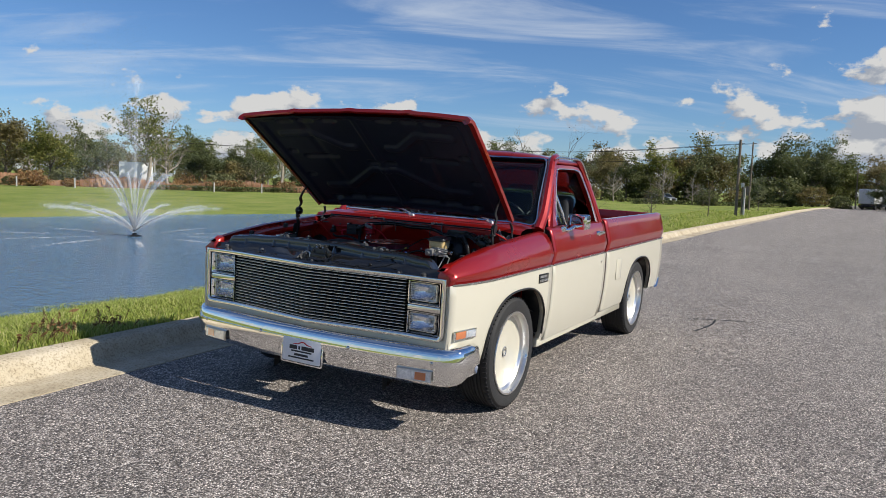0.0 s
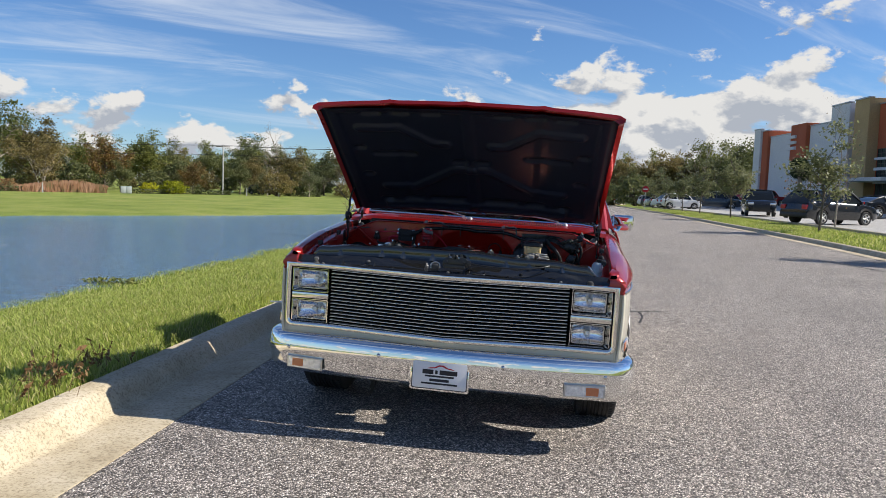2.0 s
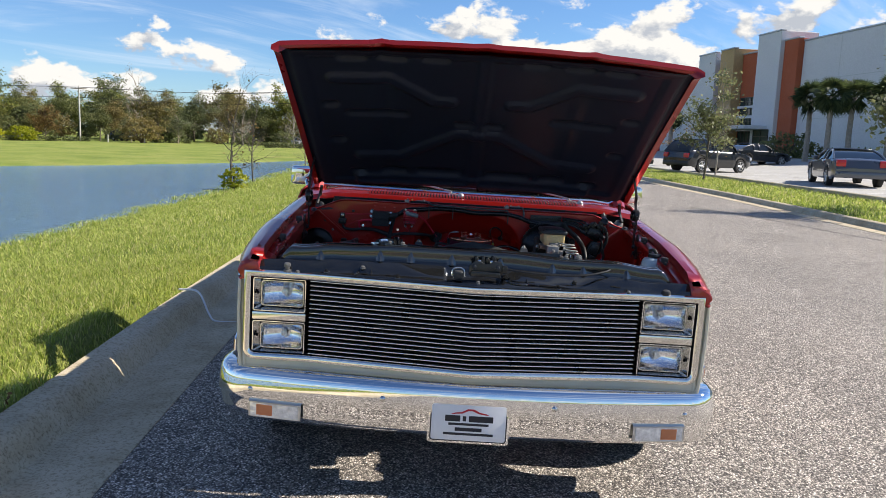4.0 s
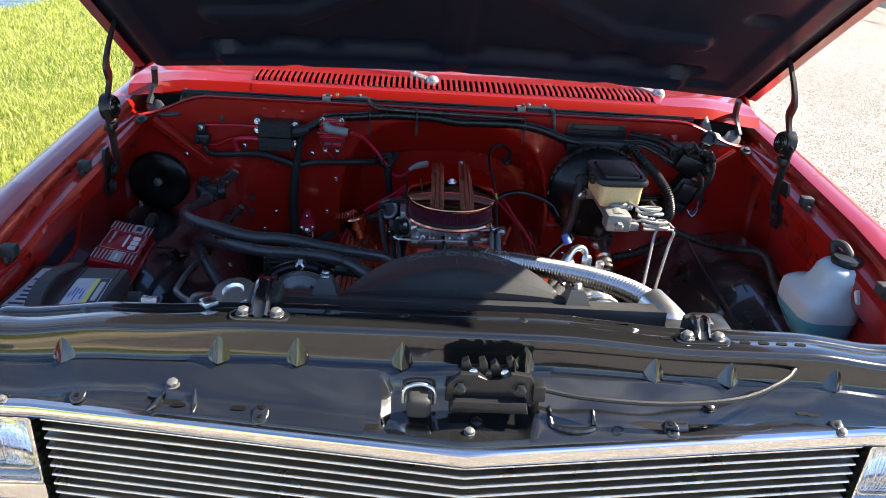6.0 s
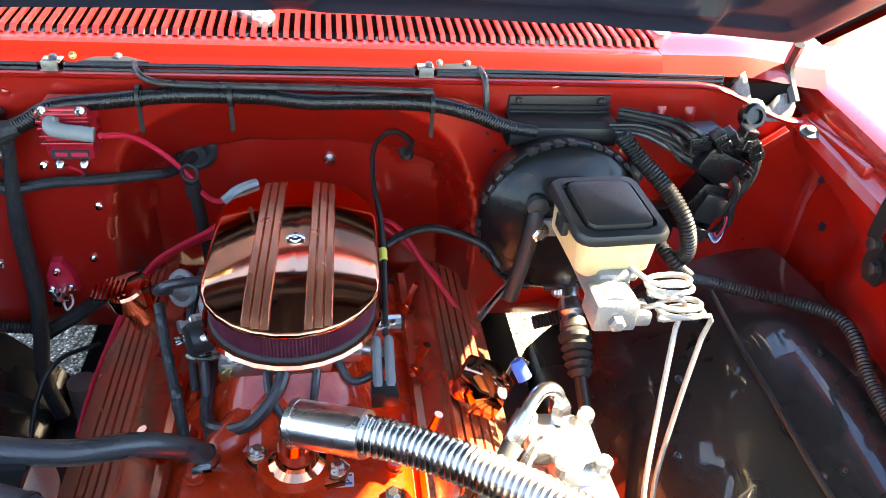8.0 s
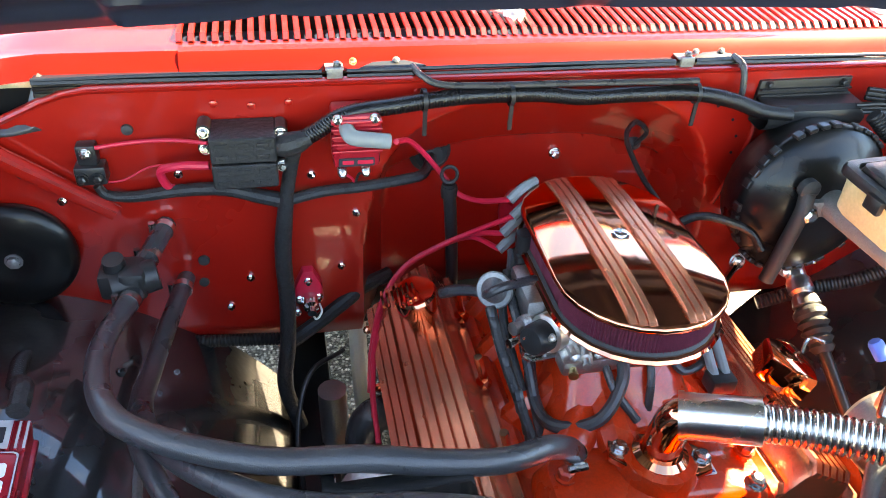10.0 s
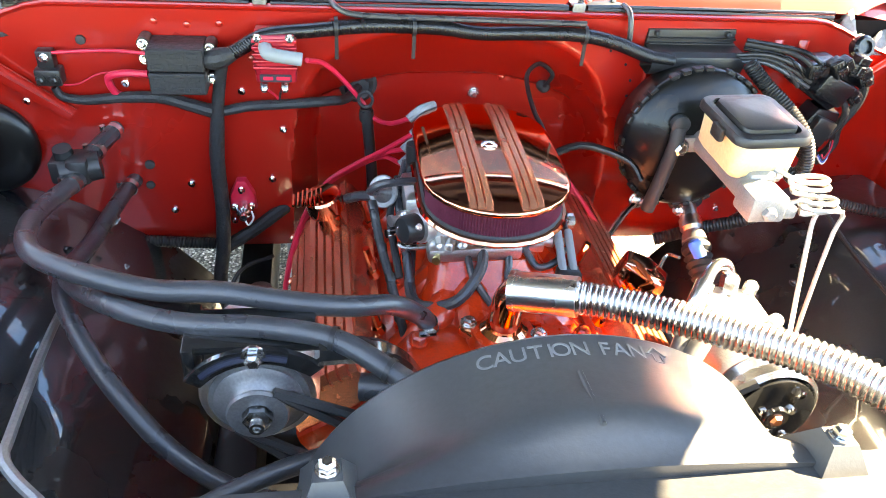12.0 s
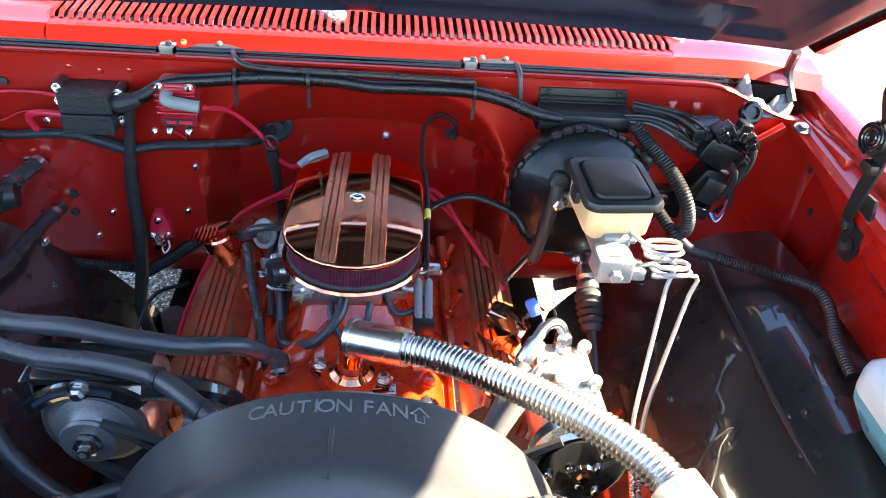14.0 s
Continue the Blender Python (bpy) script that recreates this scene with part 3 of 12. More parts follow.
def side_skin(name, y0, y1, top_rows, parent, sgn, arch=None, bottom=lambda y: 0.36, label=""):
    """A side panel: cream below the trim line, red above it. top_rows(y): rows of (x, z) above the line."""
    bm = B()
    rows = []
    for y in side_columns(y0, y1, arch):
        zb = max(bottom(y), arch_z(y, *arch) if arch else 0)
        zs = split_z(y)
        row = [(sgn * (side_x(zb) - 0.035), y, zb + 0.004), (sgn * side_x(zb), y, zb)]
        row += [(sgn * side_x(zb + (zs - zb) * k / 7), y, zb + (zs - zb) * k / 7) for k in range(1, 8)]
        row += [(sgn * x, y, z) for x, z in top_rows(y)]
        k = nose_taper(y)
        rows.append([(x * (k if abs(x) > 0.9 else 1), yy, z) for x, yy, z in row])
    grid(bm, rows, mi=lambda i, j: 0 if j < 8 else 1, flip=(sgn > 0))
    ob = part(name, bm, [CREAM, RED], parent, label, smooth=40)
    return thicken(ob, 0.012)


def fender_top(y):
    zt, zs = lerp_at(y, FCROWN_Y, FCROWN_Z), split_z(y)
    w = zt - zs
    return [(0.988, zs + 0.004), (1.003, zs + 0.32 * min(w, 0.20)), (1.0045, zs + 0.38 * min(w, 0.20)), (1.002, zs + 0.46 * min(w, 0.20)), (0.986, zs + 0.62 * w), (0.966, zs + 0.78 * w), (0.943, zs + 0.9 * w),
            (0.915, zs + 0.975 * w), (0.885, zt), (0.862, zt - 0.006), (0.852, zt - 0.022), (0.85, zt - 0.05)]


def door_top(y):
    zs = split_z(y)
    return [(0.988, zs + 0.004), (1.003, zs + 0.070), (1.0045, zs + 0.082), (1.002, zs + 0.095), (0.988, zs + 0.15), (0.974, zs + 0.20), (0.958, zs + 0.238), (0.93, zs + 0.262)]


def bed_top(y):
    zs = split_z(y)
    return [(0.988, zs + 0.004), (1.003, zs + 0.070), (1.0045, zs + 0.082), (1.002, zs + 0.095), (0.988, zs + 0.15), (0.974, zs + 0.20), (0.962, zs + 0.247), (0.945, zs + 0.268), (0.915, zs + 0.272), (0.885, zs + 0.268), (0.882, zs + 0.24)]


def fender_bottom(y):
    return lerp_at(y, [-0.02, 0.1, 0.3, 1.3], [0.47, 0.40, 0.37, 0.35])


def wheel(parent, x, y, sgn):
    w = part("wheel", B(), TYRE, parent)
    r, cz = 0.342, 0.342
    bm = B()
    prof = [(0.256, -0.112), (0.285, -0.122), (0.325, -0.120), (0.338, -0.108), (0.342, -0.09)]
    for k, h in enumerate((-0.07, -0.045, -0.02, 0.0, 0.02, 0.045, 0.07)):
        prof += [(0.344, h - 0.009), (0.336, h - 0.006), (0.336, h + 0.002), (0.344, h + 0.004)]
    prof += [(0.342, 0.09), (0.338, 0.108), (0.325, 0.120), (0.285, 0.124), (0.256, 0.114)]
    lathe(bm, prof, (x, y, cz), (sgn, 0, 0), 64, caps=False)
    for k in range(72):
        a = 2 * math.pi * k / 72
        for h in (-0.097, 0.097):
            box(bm, -0.012, 0.012, -0.004, 0.004, 0.331, 0.3455, m=Matrix.Translation((x + sgn * h, y, cz)) @ Matrix.Rotation(a, 4, "X"))
    part("tyre", bm, TYRE, w, "low-profile black tyre")
    bm = B()
    lathe(bm, [(0.288, 0.114), (0.292, 0.118), (0.290, 0.124), (0.278, 0.122), (0.272, 0.108), (0.268, 0.085), (0.262, 0.08), (0.258, 0.07), (0.252, 0.066)], (x, y, cz), (sgn, 0, 0), 64, caps=False)
    lathe(bm, [(0.288, -0.114), (0.25, -0.09), (0.25, 0.06)], (x, y, cz), (sgn, 0, 0), 48, caps=False)
    part("rim", bm, POLISHED, w, "polished stepped wheel lip")
    bm = B()
    lathe(bm, [(0.256, 0.068), (0.24, 0.064), (0.2, 0.058), (0.12, 0.056), (0.075, 0.058)], (x, y, cz), (sgn, 0, 0), 64, caps=False)
    lathe(bm, [(0.256, 0.05), (0.075, 0.045)], (x, y, cz), (sgn, 0, 0), 48, caps=False)
    part("wheel_disc", bm, CREAM, w, "cream painted smooth wheel disc")
    bm = B()
    lathe(bm, [(0.080, 0.054), (0.078, 0.058), (0.030, 0.060), (0.028, 0.063), (0.002, 0.064)], (x, y, cz), (sgn, 0, 0), 32)
    part("hub_disc", bm, CREAM, w)
    bm = B()
    tube(bm, [(x + sgn * 0.065, y + 0.026 * math.cos(a), cz + 0.034 * math.sin(a)) for a in np.linspace(0, 6.28, 17)], 0.004, 6, 1)
    tube(bm, [(x + sgn * 0.065, y - 0.012, cz - 0.020), (x + sgn * 0.066, y + 0.010, cz + 0.004), (x + sgn * 0.065, y - 0.006, cz + 0.020)], 0.004, 6, 3)
    part("hub_emblem", bm, SILVER, w)
    k = 1.053
    grow = Matrix.Translation((x, y, cz * k)) @ Matrix.Diagonal((1, k, k, 1)) @ Matrix.Translation((-x, -y, -cz))
    for c in w.children:
        if not c.name.startswith("tyre"):
            c.data.transform(Matrix.Translation((0, y, cz)) @ Matrix.Diagonal((1, 0.885, 0.885, 1)) @ Matrix.Translation((0, -y, -cz)))
        c.data.transform(grow)
    return w


def arch_trim(sgn, arch, parent):
    pts = []
    for u in np.linspace(-0.999, 0.999, 41):
        y = arch[0] + arch[1] * u
        z = arch_z(y, *arch)
        pts.append((sgn * (side_x(z) + 0.004), y, z))
    bm = B()
    tube(bm, pts, 0.007, 6, 2)
    part("wheel_arch_trim", bm, BLACK_SATIN, parent)
    bm = B()
    rows = []
    for u in np.linspace(-0.999, 0.999, 31):
        y = arch[0] + arch[1] * u
        z = arch_z(y, *arch)
        rows.append([(sgn * (side_x(z) - 0.03), y, z), (sgn * 0.87, y, z + 0.004)])
    grid(bm, rows)
    part("wheel_well", bm, BLACK_SATIN, parent)


for sgn in (-1, 1):
    f = side_skin("fender", -0.02, 1.355, fender_top, truck, sgn, ARCH_F, fender_bottom, "red over cream front fender")
    arch_trim(sgn, ARCH_F, f)
    wheel(truck, sgn * 0.857, 0.795, sgn)
    wheel(truck, sgn * 0.857, 3.80, sgn)
    # side marker lamp
    bm = B()
    prism(bm, rrect(0.205, 0.055, 0.006), 0.007, Matrix.Translation((sgn * 0.963, 0.125, 0.592)) @ Matrix.Rotation(radians(80 * sgn), 4, "Z") @ Matrix.Rotation(radians(90), 4, "X"), 0.002)
    mk = part("marker_lamp", bm, CHROME, f, "chrome-framed amber side marker")
    bm = B()
    prism(bm, rrect(0.088, 0.040, 0.004, cx=-0.048 * sgn), 0.005, Matrix.Translation((sgn * 0.969, 0.125, 0.592)) @ Matrix.Rotation(radians(80 * sgn), 4, "Z") @ Matrix.Rotation(radians(90), 4, "X"), 0.002)
    part("lens", bm, AMBER, mk)
    bm = B()
    prism(bm, rrect(0.088, 0.040, 0.004, cx=0.046 * sgn), 0.005, Matrix.Translation((sgn * 0.969, 0.125, 0.592)) @ Matrix.Rotation(radians(80 * sgn), 4, "Z") @ Matrix.Rotation(radians(90), 4, "X"), 0.002)
    part("lens", bm, LAMP_LENS, mk)
    # fender badge, a plain dark plaque with bars
    bm = B()
    m = Matrix.Translation((sgn * 1.002, 1.19, 0.815)) @ Matrix.Rotation(radians(90 * sgn), 4, "Z") @ Matrix.Rotation(radians(90), 4, "X")
    prism(bm, rrect(0.17, 0.062, 0.006), 0.006, m, 0.002)
    bd = part("badge", bm, BLACK_SATIN, f, "dark rectangular fender badge")
    bm = B()
    for k in range(2):
        for q in range(5 + k):
            prism(bm, rrect(0.02, 0.016, 0.002, cx=-0.062 + 0.026 * q, cy=0.013 - 0.027 * k), 0.008, m)
    part("badge_bars", bm, SILVER, bd)
    # bright trim along the paint split
    bm = B()
    for y0, y1 in ((0.0, 1.352), (1.372, 2.615), (2.665, 4.71)):
        grid(bm, [[(sgn * (1.004 * nose_taper(y) + dx), y, split_z(y) + dz) for dx, dz in ((-0.004, -0.007), (0.003, -0.005), (0.003, 0.005), (-0.004, 0.007))] for y in np.linspace(y0, y1, 14)], flip=(sgn > 0))
    part("side_trim", bm, STEEL, truck, "thin bright trim along the paint split")
    # door
    d = side_skin("door", 1.372, 2.62, door_top, truck, sgn, None, lambda y: 0.345, "red over cream truck door")
    bm = B()
    x = sgn * 0.972
    box(bm, min(x, x + sgn * 0.03), max(x, x + sgn * 0.03), 2.36, 2.56, 1.055, 1.085, 0.008)
    box(bm, min(x, x + sgn * 0.035), max(x, x + sgn * 0.035), 2.38, 2.43, 1.05, 1.09, 0.008)
    part("door_handle", bm, CHROME, d)
    bm = B()
    lathe(bm, [(0.012, 0), (0.012, 0.008), (0.006, 0.01)], (sgn * 1.0, 2.5, 0.83), (sgn, 0, 0), 12)
    part("door_lock", bm, CHROME, d)
    # window frame of the door
    sill, head = 1.15, 1.60

    def side_pt(y, z, off=0.0):
        return (sgn * (0.935 - 0.155 * (z - sill) / (head - sill) + off), y, z)

    ring = [(1.47, sill), (1.52, 1.22), (1.60, 1.32), (1.70, 1.45), (1.80, 1.565), (1.87, 1.60), (2.2, 1.605), (2.36, 1.595), (2.42, 1.55), (2.50, 1.35), (2.53, sill)]
    bm = B()
    inner = [(1.56, sill + 0.01), (1.58, 1.225), (1.66, 1.34), (1.745, 1.45), (1.83, 1.545), (1.885, 1.57), (2.2, 1.575), (2.335, 1.565), (2.385, 1.53), (2.455, 1.34), (2.475, sill + 0.01)]
    grid(bm, [[side_pt(y, z, -0.03) for y, z in ring], [side_pt(y, z, 0.006) for y, z in ring], [side_pt(y, z, 0.006) for y, z in inner], [side_pt(y, z, -0.03) for y, z in inner]], flip=(sgn < 0))
    part("window_frame", bm, RED, d)
    bm = B()
    tube(bm, [side_pt(y, z, 0.006) for y, z in inner], 0.006, 6, 3)
    tube(bm, [side_pt(1.69, 1.375, 0.004), side_pt(1.76, sill, 0.004)], 0.010, 6, 3)
    part("window_trim", bm, CHROME, d)
    bm = B()
    bm.faces.new([bm.verts.new(side_pt(y, z, -0.012)) for y, z in ((1.585, 1.16), (1.6, 1.24), (1.69, 1.37), (1.755, 1.16))])
    vg = thicken(part("vent_glass", bm, GLASS, d, smooth=0), 0.004)
    vg.visible_shadow = False
    # mirror
    bm = B()
    t = bmesh.new()
    bmesh.ops.create_cube(t, size=1)
    bmesh.ops.bevel(t, geom=t.edges[:], offset=0.2, segments=3, affect="EDGES", profile=0.6)
    merge(bm, t, Matrix.Translation((sgn * 1.02, 1.80, 1.185)) @ Matrix.Rotation(radians(-12 * sgn), 4, "Z") @ Matrix.Diagonal((0.165, 0.075, 0.115, 1)))
    tube(bm, [(sgn * 0.945, 1.66, 1.13), (sgn * 0.98, 1.70, 1.125), (sgn * 1.0, 1.77, 1.15)], 0.014, 8, 6)
    box(bm, min(sgn * 0.94, sgn * 0.97), max(sgn * 0.94, sgn * 0.97), 1.60, 1.72, 1.11, 1.15, 0.01)
    part("mirror", bm, CHROME, d, "chrome door mirror on a bracket")
    # bed side
    b = side_skin("bed_side", 2.66, 4.715, bed_top, truck, sgn, ARCH_R, lambda y: 0.40 if y > 3.8 else 0.36, "red over cream pickup bed side")
    arch_trim(sgn, ARCH_R, b)
    bm = B()
    grid(bm, [[(sgn * 0.884, y, split_z(y) + 0.262), (sgn * 0.875, y, 0.95), (sgn * 0.87, y, 0.62)] for y in np.linspace(2.67, 4.70, 8)], flip=(sgn < 0))
    part("bed_inner_side", bm, RED, b)
    # fuel door outline on the bed side
    bm = B()
    m = Matrix.Translation((sgn * 1.003, 3.05, 0.72)) @ Matrix.Rotation(radians(90 * sgn), 4, "Z") @ Matrix.Rotation(radians(90), 4, "X")
    prism(bm, rrect(0.17, 0.19, 0.012), 0.004, m, 0.002)
    part("fuel_door", bm, CREAM, b)
    # rocker
    bm = B()
    box(bm, min(sgn * 0.90, sgn * 0.945), max(sgn * 0.90, sgn * 0.945), 1.3, 3.4, 0.30, 0.37, 0.01)
    part("rocker_panel", bm, CREAM, truck)
    # tail lamp
    bm = B()
    box(bm, min(sgn * 0.93, sgn * 0.985), max(sgn * 0.93, sgn * 0.985), 4.70, 4.735, 0.60, 0.87, 0.01)
    part("tail_lamp", bm, RED_LENS, truck)

# bed front, floor, tailgate, rear bumper
bm = B()
box(bm, -0.88, 0.88, 2.665, 2.70, 0.55, 1.16, 0.006)
part("bed_front_panel", bm, RED, truck)
bm = B()
box(bm, -0.88, 0.88, 2.66, 4.70, 0.58, 0.62, 0.004)
part("bed_floor", bm, RED, truck)
bm = B()
box(bm, -0.90, 0.90, 4.68, 4.725, 0.56, 1.185, 0.012)
part("tailgate", bm, RED, truck)
bm = B()
rows = []
for x in np.linspace(-0.98, 0.98, 25):
    yb = 4.88 - 0.10 * abs(x / 0.98) ** 4
    rows.append([(x, yb - 0.13, 0.54), (x, yb, 0.54), (x, yb + 0.012, 0.50), (x, yb, 0.44), (x, yb - 0.03, 0.39), (x, yb - 0.13, 0.38)])
grid(bm, rows)
thicken(part("rear_bumper", bm, CHROME, truck, "chrome rear bumper"), 0.004)

# frame rails, axles and underside
bm = B()
for sgn in (-1, 1):
    box(bm, min(sgn * 0.36, sgn * 0.43), max(sgn * 0.36, sgn * 0.43), 0.10, 4.6, 0.36, 0.50, 0.006)
box(bm, -0.40, 0.40, 0.10, 0.16, 0.33, 0.42, 0.006)
box(bm, -0.38, 0.38, 0.70, 0.98, 0.22, 0.34, 0.02)
box(bm, -0.40, 0.40, 2.6, 2.7, 0.36, 0.44, 0.006)
part("chassis_frame", bm, BLACK_SATIN, truck)
part("front_axle", cyl(B(), (-0.72, 0.83, 0.33), (0.72, 0.83, 0.33), 0.045), BLACK_SATIN, truck)
bm = cyl(B(), (-0.72, 3.815, 0.33), (0.72, 3.815, 0.33), 0.045)
lathe(bm, [(0.06, -0.14), (0.13, -0.06), (0.14, 0.0), (0.1, 0.1), (0.05, 0.16)], (0, 3.815, 0.33), (0, 1, 0), 20)
part("rear_axle", bm, BLACK_SATIN, truck)
bm = B()
box(bm, -0.92, 0.92, 1.47, 2.64, 0.50, 0.54, 0.01)
part("cab_floor", bm, BLACK_SATIN, truck)
bm = B()
grid(bm, [[(x, y, z) for x in np.linspace(-0.92, 0.92, 9)] for y, z in ((1.075, 0.64), (1.14, 0.60), (1.30, 0.55), (1.48, 0.52))])
thicken(part("toe_board", bm, BLACK_SATIN, truck), 0.004)
bm = B()
box(bm, -0.62, 0.62, 0.06, 0.14, 0.262, 0.40, 0.02)
part("front_crossmember", bm, BLACK_SATIN, truck)

# cab: roof, pillars, back, glass
bm = B()
rows = []
for v in np.linspace(0, 1, 14):
    y = 1.815 + 0.70 * v
    edge = min(v, 1 - v)
    drop = 0.05 * max(0.0, 1 - edge / 0.16) ** 2
    rows.append([(0.775 * u, y, 1.695 - 0.055 * abs(u) ** 5 - 0.012 * u * u - drop) for u in np.linspace(-1, 1, 21)])
grid(bm, rows, flip=True)
thicken(part("roof", bm, RED, truck, "red cab roof"), 0.02, 1)
for sgn in (-1, 1):
    bm = B()
    pth = [(sgn * 0.865, 1.375, 1.12), (sgn * 0.850, 1.50, 1.24), (sgn * 0.805, 1.68, 1.46), (sgn * 0.765, 1.83, 1.625), (sgn * 0.745, 1.95, 1.66)]
    tube(bm, pth, lambda s: 0.042 - 0.012 * s, 10, 6)
    part("windscreen_pillar", bm, RED, truck)
    bm = B()
    grid(bm, [[(sgn * (0.935 - 0.155 * max(0.0, z - 1.15) / 0.45), y0, z), (sgn * (0.93 - 0.155 * max(0.0, z - 1.15) / 0.45), y1, z), (sgn * (0.85 - 0.14 * max(0.0, z - 1.15) / 0.45), y1 + 0.03, z)]
              for z, y0, y1 in ((0.36, 2.625, 2.64), (1.15, 2.545, 2.64), (1.35, 2.51, 2.61), (1.55, 2.44, 2.56), (1.615, 2.39, 2.52), (1.65, 2.35, 2.48))], flip=(sgn > 0))
    thicken(part("rear_pillar", bm, RED, truck), 0.012)
    bm = B()
    tube(bm, [(sgn * 0.80, 1.80, 1.64), (sgn * 0.785, 1.90, 1.655), (sgn * 0.785, 2.2, 1.66), (sgn * 0.79, 2.42, 1.648), (sgn * 0.83, 2.52, 1.50)], 0.009, 6, 6)
    part("drip_rail", bm, STEEL, truck)
bm = B()
grid(bm, [[(x * (0.86 - 0.14 * s), 2.655 - 0.14 * s, z) for x in np.linspace(-1, 1, 9)] for z, s in ((0.4, 0), (1.15, 0), (1.18, 0.06))], flip=True)
grid(bm, [[(x * (0.86 - 0.14 * s), 2.655 - 0.14 * s, z) for x in np.linspace(-1, 1, 9)] for z, s in ((1.56, 0.85), (1.64, 1.0))], flip=True)
thicken(part("cab_back", bm, RED, truck), 0.02)
bm = B()
grid(bm, [[(x * (0.85 - 0.14 * s), 2.645 - 0.14 * s, z) for x in np.linspace(-1, 1, 9)] for z, s in ((1.18, 0.06), (1.56, 0.85))])
g = thicken(part("rear_window", bm, TINT, truck, "tinted rear window"), 0.005)
g.visible_shadow = False


def screen_pt(u, v):
    """A point of the windscreen: u across, v from the base to the head."""
    return Vector((u * (0.83 - 0.10 * v), 1.40 + 0.42 * v - 0.07 * (1 - u * u), 1.165 + 0.475 * v))


bm = B()
grid(bm, [[screen_pt(u, v) for u in np.linspace(-1, 1, 21)] for v in np.linspace(0, 1, 8)])
g = thicken(part("windscreen", bm, TINT, truck, "tinted windscreen"), 0.005)
g.visible_shadow = False
bm = B()
loop = [screen_pt(u, 0) for u in np.linspace(-1, 1, 15)] + [screen_pt(1, v) for v in (0.3, 0.6, 0.9)] + [screen_pt(u, 1) for u in np.linspace(0.96, -0.96, 13)] + [screen_pt(-1, v) for v in (0.9, 0.6, 0.3)] + [screen_pt(-1, 0)]
tube(bm, [p + Vector((0, -0.006, 0)) for p in loop], 0.009, 6, 3)
part("windscreen_trim", bm, CHROME, truck, "bright windscreen surround")
# inside the cab
bm = B()
box(bm, -0.72, 0.72, 2.0, 2.5, 0.75, 0.92, 0.05, 3)
part("seat_cushion", bm, SEAT, truck)
bm = B()
box(bm, -0.72, 0.72, 2.38, 2.56, 0.86, 1.36, 0.05, 3)
part("seat_back", bm, SEAT, truck)
bm = B()
box(bm, -0.82, 0.82, 1.42, 1.66, 0.95, 1.16, 0.04, 3)
part("dashboard", bm, SEAT, truck)
bm = B()
c = Vector((0.40, 1.83, 1.13))
ax = Vector((0, 0.8, 0.45)).normalized()
u_, v_ = frame_axes(ax)
tube(bm, [c + (u_ * math.cos(a) + v_ * math.sin(a)) * 0.19 for a in np.linspace(0, 2 * math.pi, 25)], 0.014, 8, 2)
for a in (0.4, 2.7, 4.7):
    tube(bm, [c, c + (u_ * math.cos(a) + v_ * math.sin(a)) * 0.18], 0.012, 6, 2)
tube(bm, [c, c - ax * 0.3], 0.025, 8, 2)
part("steering_wheel", bm, PLASTIC, truck)

# ---- front end ----
def prow(x):
    """How far the middle of the nose stands forward."""
    return -0.082 * max(0.0, 1 - abs(x) / 0.66)


for sgn in (-1, 1):
    bm = B()
    rows = []
    for z in np.linspace(0.47, 0.94, 8):
        rows.append([(sgn * 0.898, -0.008, z), (sgn * 0.908, -0.012, z), (sgn * 0.918, -0.006, z), (sgn * (side_x(z) * nose_taper(0.012) - 0.001), 0.012, z)])
    grid(bm, rows, mi=lambda i, j: 0 if i < 6 else 1, flip=(sgn < 0))
    part("fender_nose", bm, [CREAM, RED], truck)
    bm = B()
    crown = [(x * (nose_taper(-0.02) if x > 0.9 else 1), z) for x, z in fender_top(-0.02)]
    prism(bm, [(sgn * x, z) for x, z in [(0.852, 0.880)] + crown[:-1] + [(0.852, 0.93)]], 0.014, upright(0, -0.006, 0), 0.003)
    part("fender_cap", bm, RED, truck)
bm = B()
xs = np.linspace(-0.93, 0.93, 41)
grid(bm, [[(x, prow(x) * 0.8 + dy, z) for x in xs] for z, dy in ((0.575, 0.004), (0.55, -0.006), (0.50, -0.004), (0.46, 0.03))], flip=True)
part("valance_panel", bm, CREAM, truck, "cream panel below the grille")

grille = part("grille", B(), SURROUND, truck, "polished billet grille in a bright surround")


def surround_loop(inset, y):
    """The outline of the grille's frame: square upper corners, rounded lower ones."""
    w, z0, z1, r = 0.909 - inset, 0.551 + inset, 0.914 - inset, 0.050 - inset
    pts = [(x, z1) for x in np.linspace(w, -w, 37)]
    pts += [(-w, z) for z in np.linspace(z1, z0 + r, 6)[1:-1]]
    pts += [(-w + r - r * math.cos(a), z0 + r - r * math.sin(a)) for a in np.linspace(0, math.pi / 2, 7)]
    pts += [(x, z0) for x in np.linspace(-w + r, w - r, 33)[1:-1]]
    pts += [(w - r + r * math.sin(a), z0 + r - r * math.cos(a)) for a in np.linspace(0, math.pi / 2, 7)]
    pts += [(w, z) for z in np.linspace(z0 + r, z1, 6)[1:-1]]
    return [(x, prow(x) + y, z) for x, z in pts]


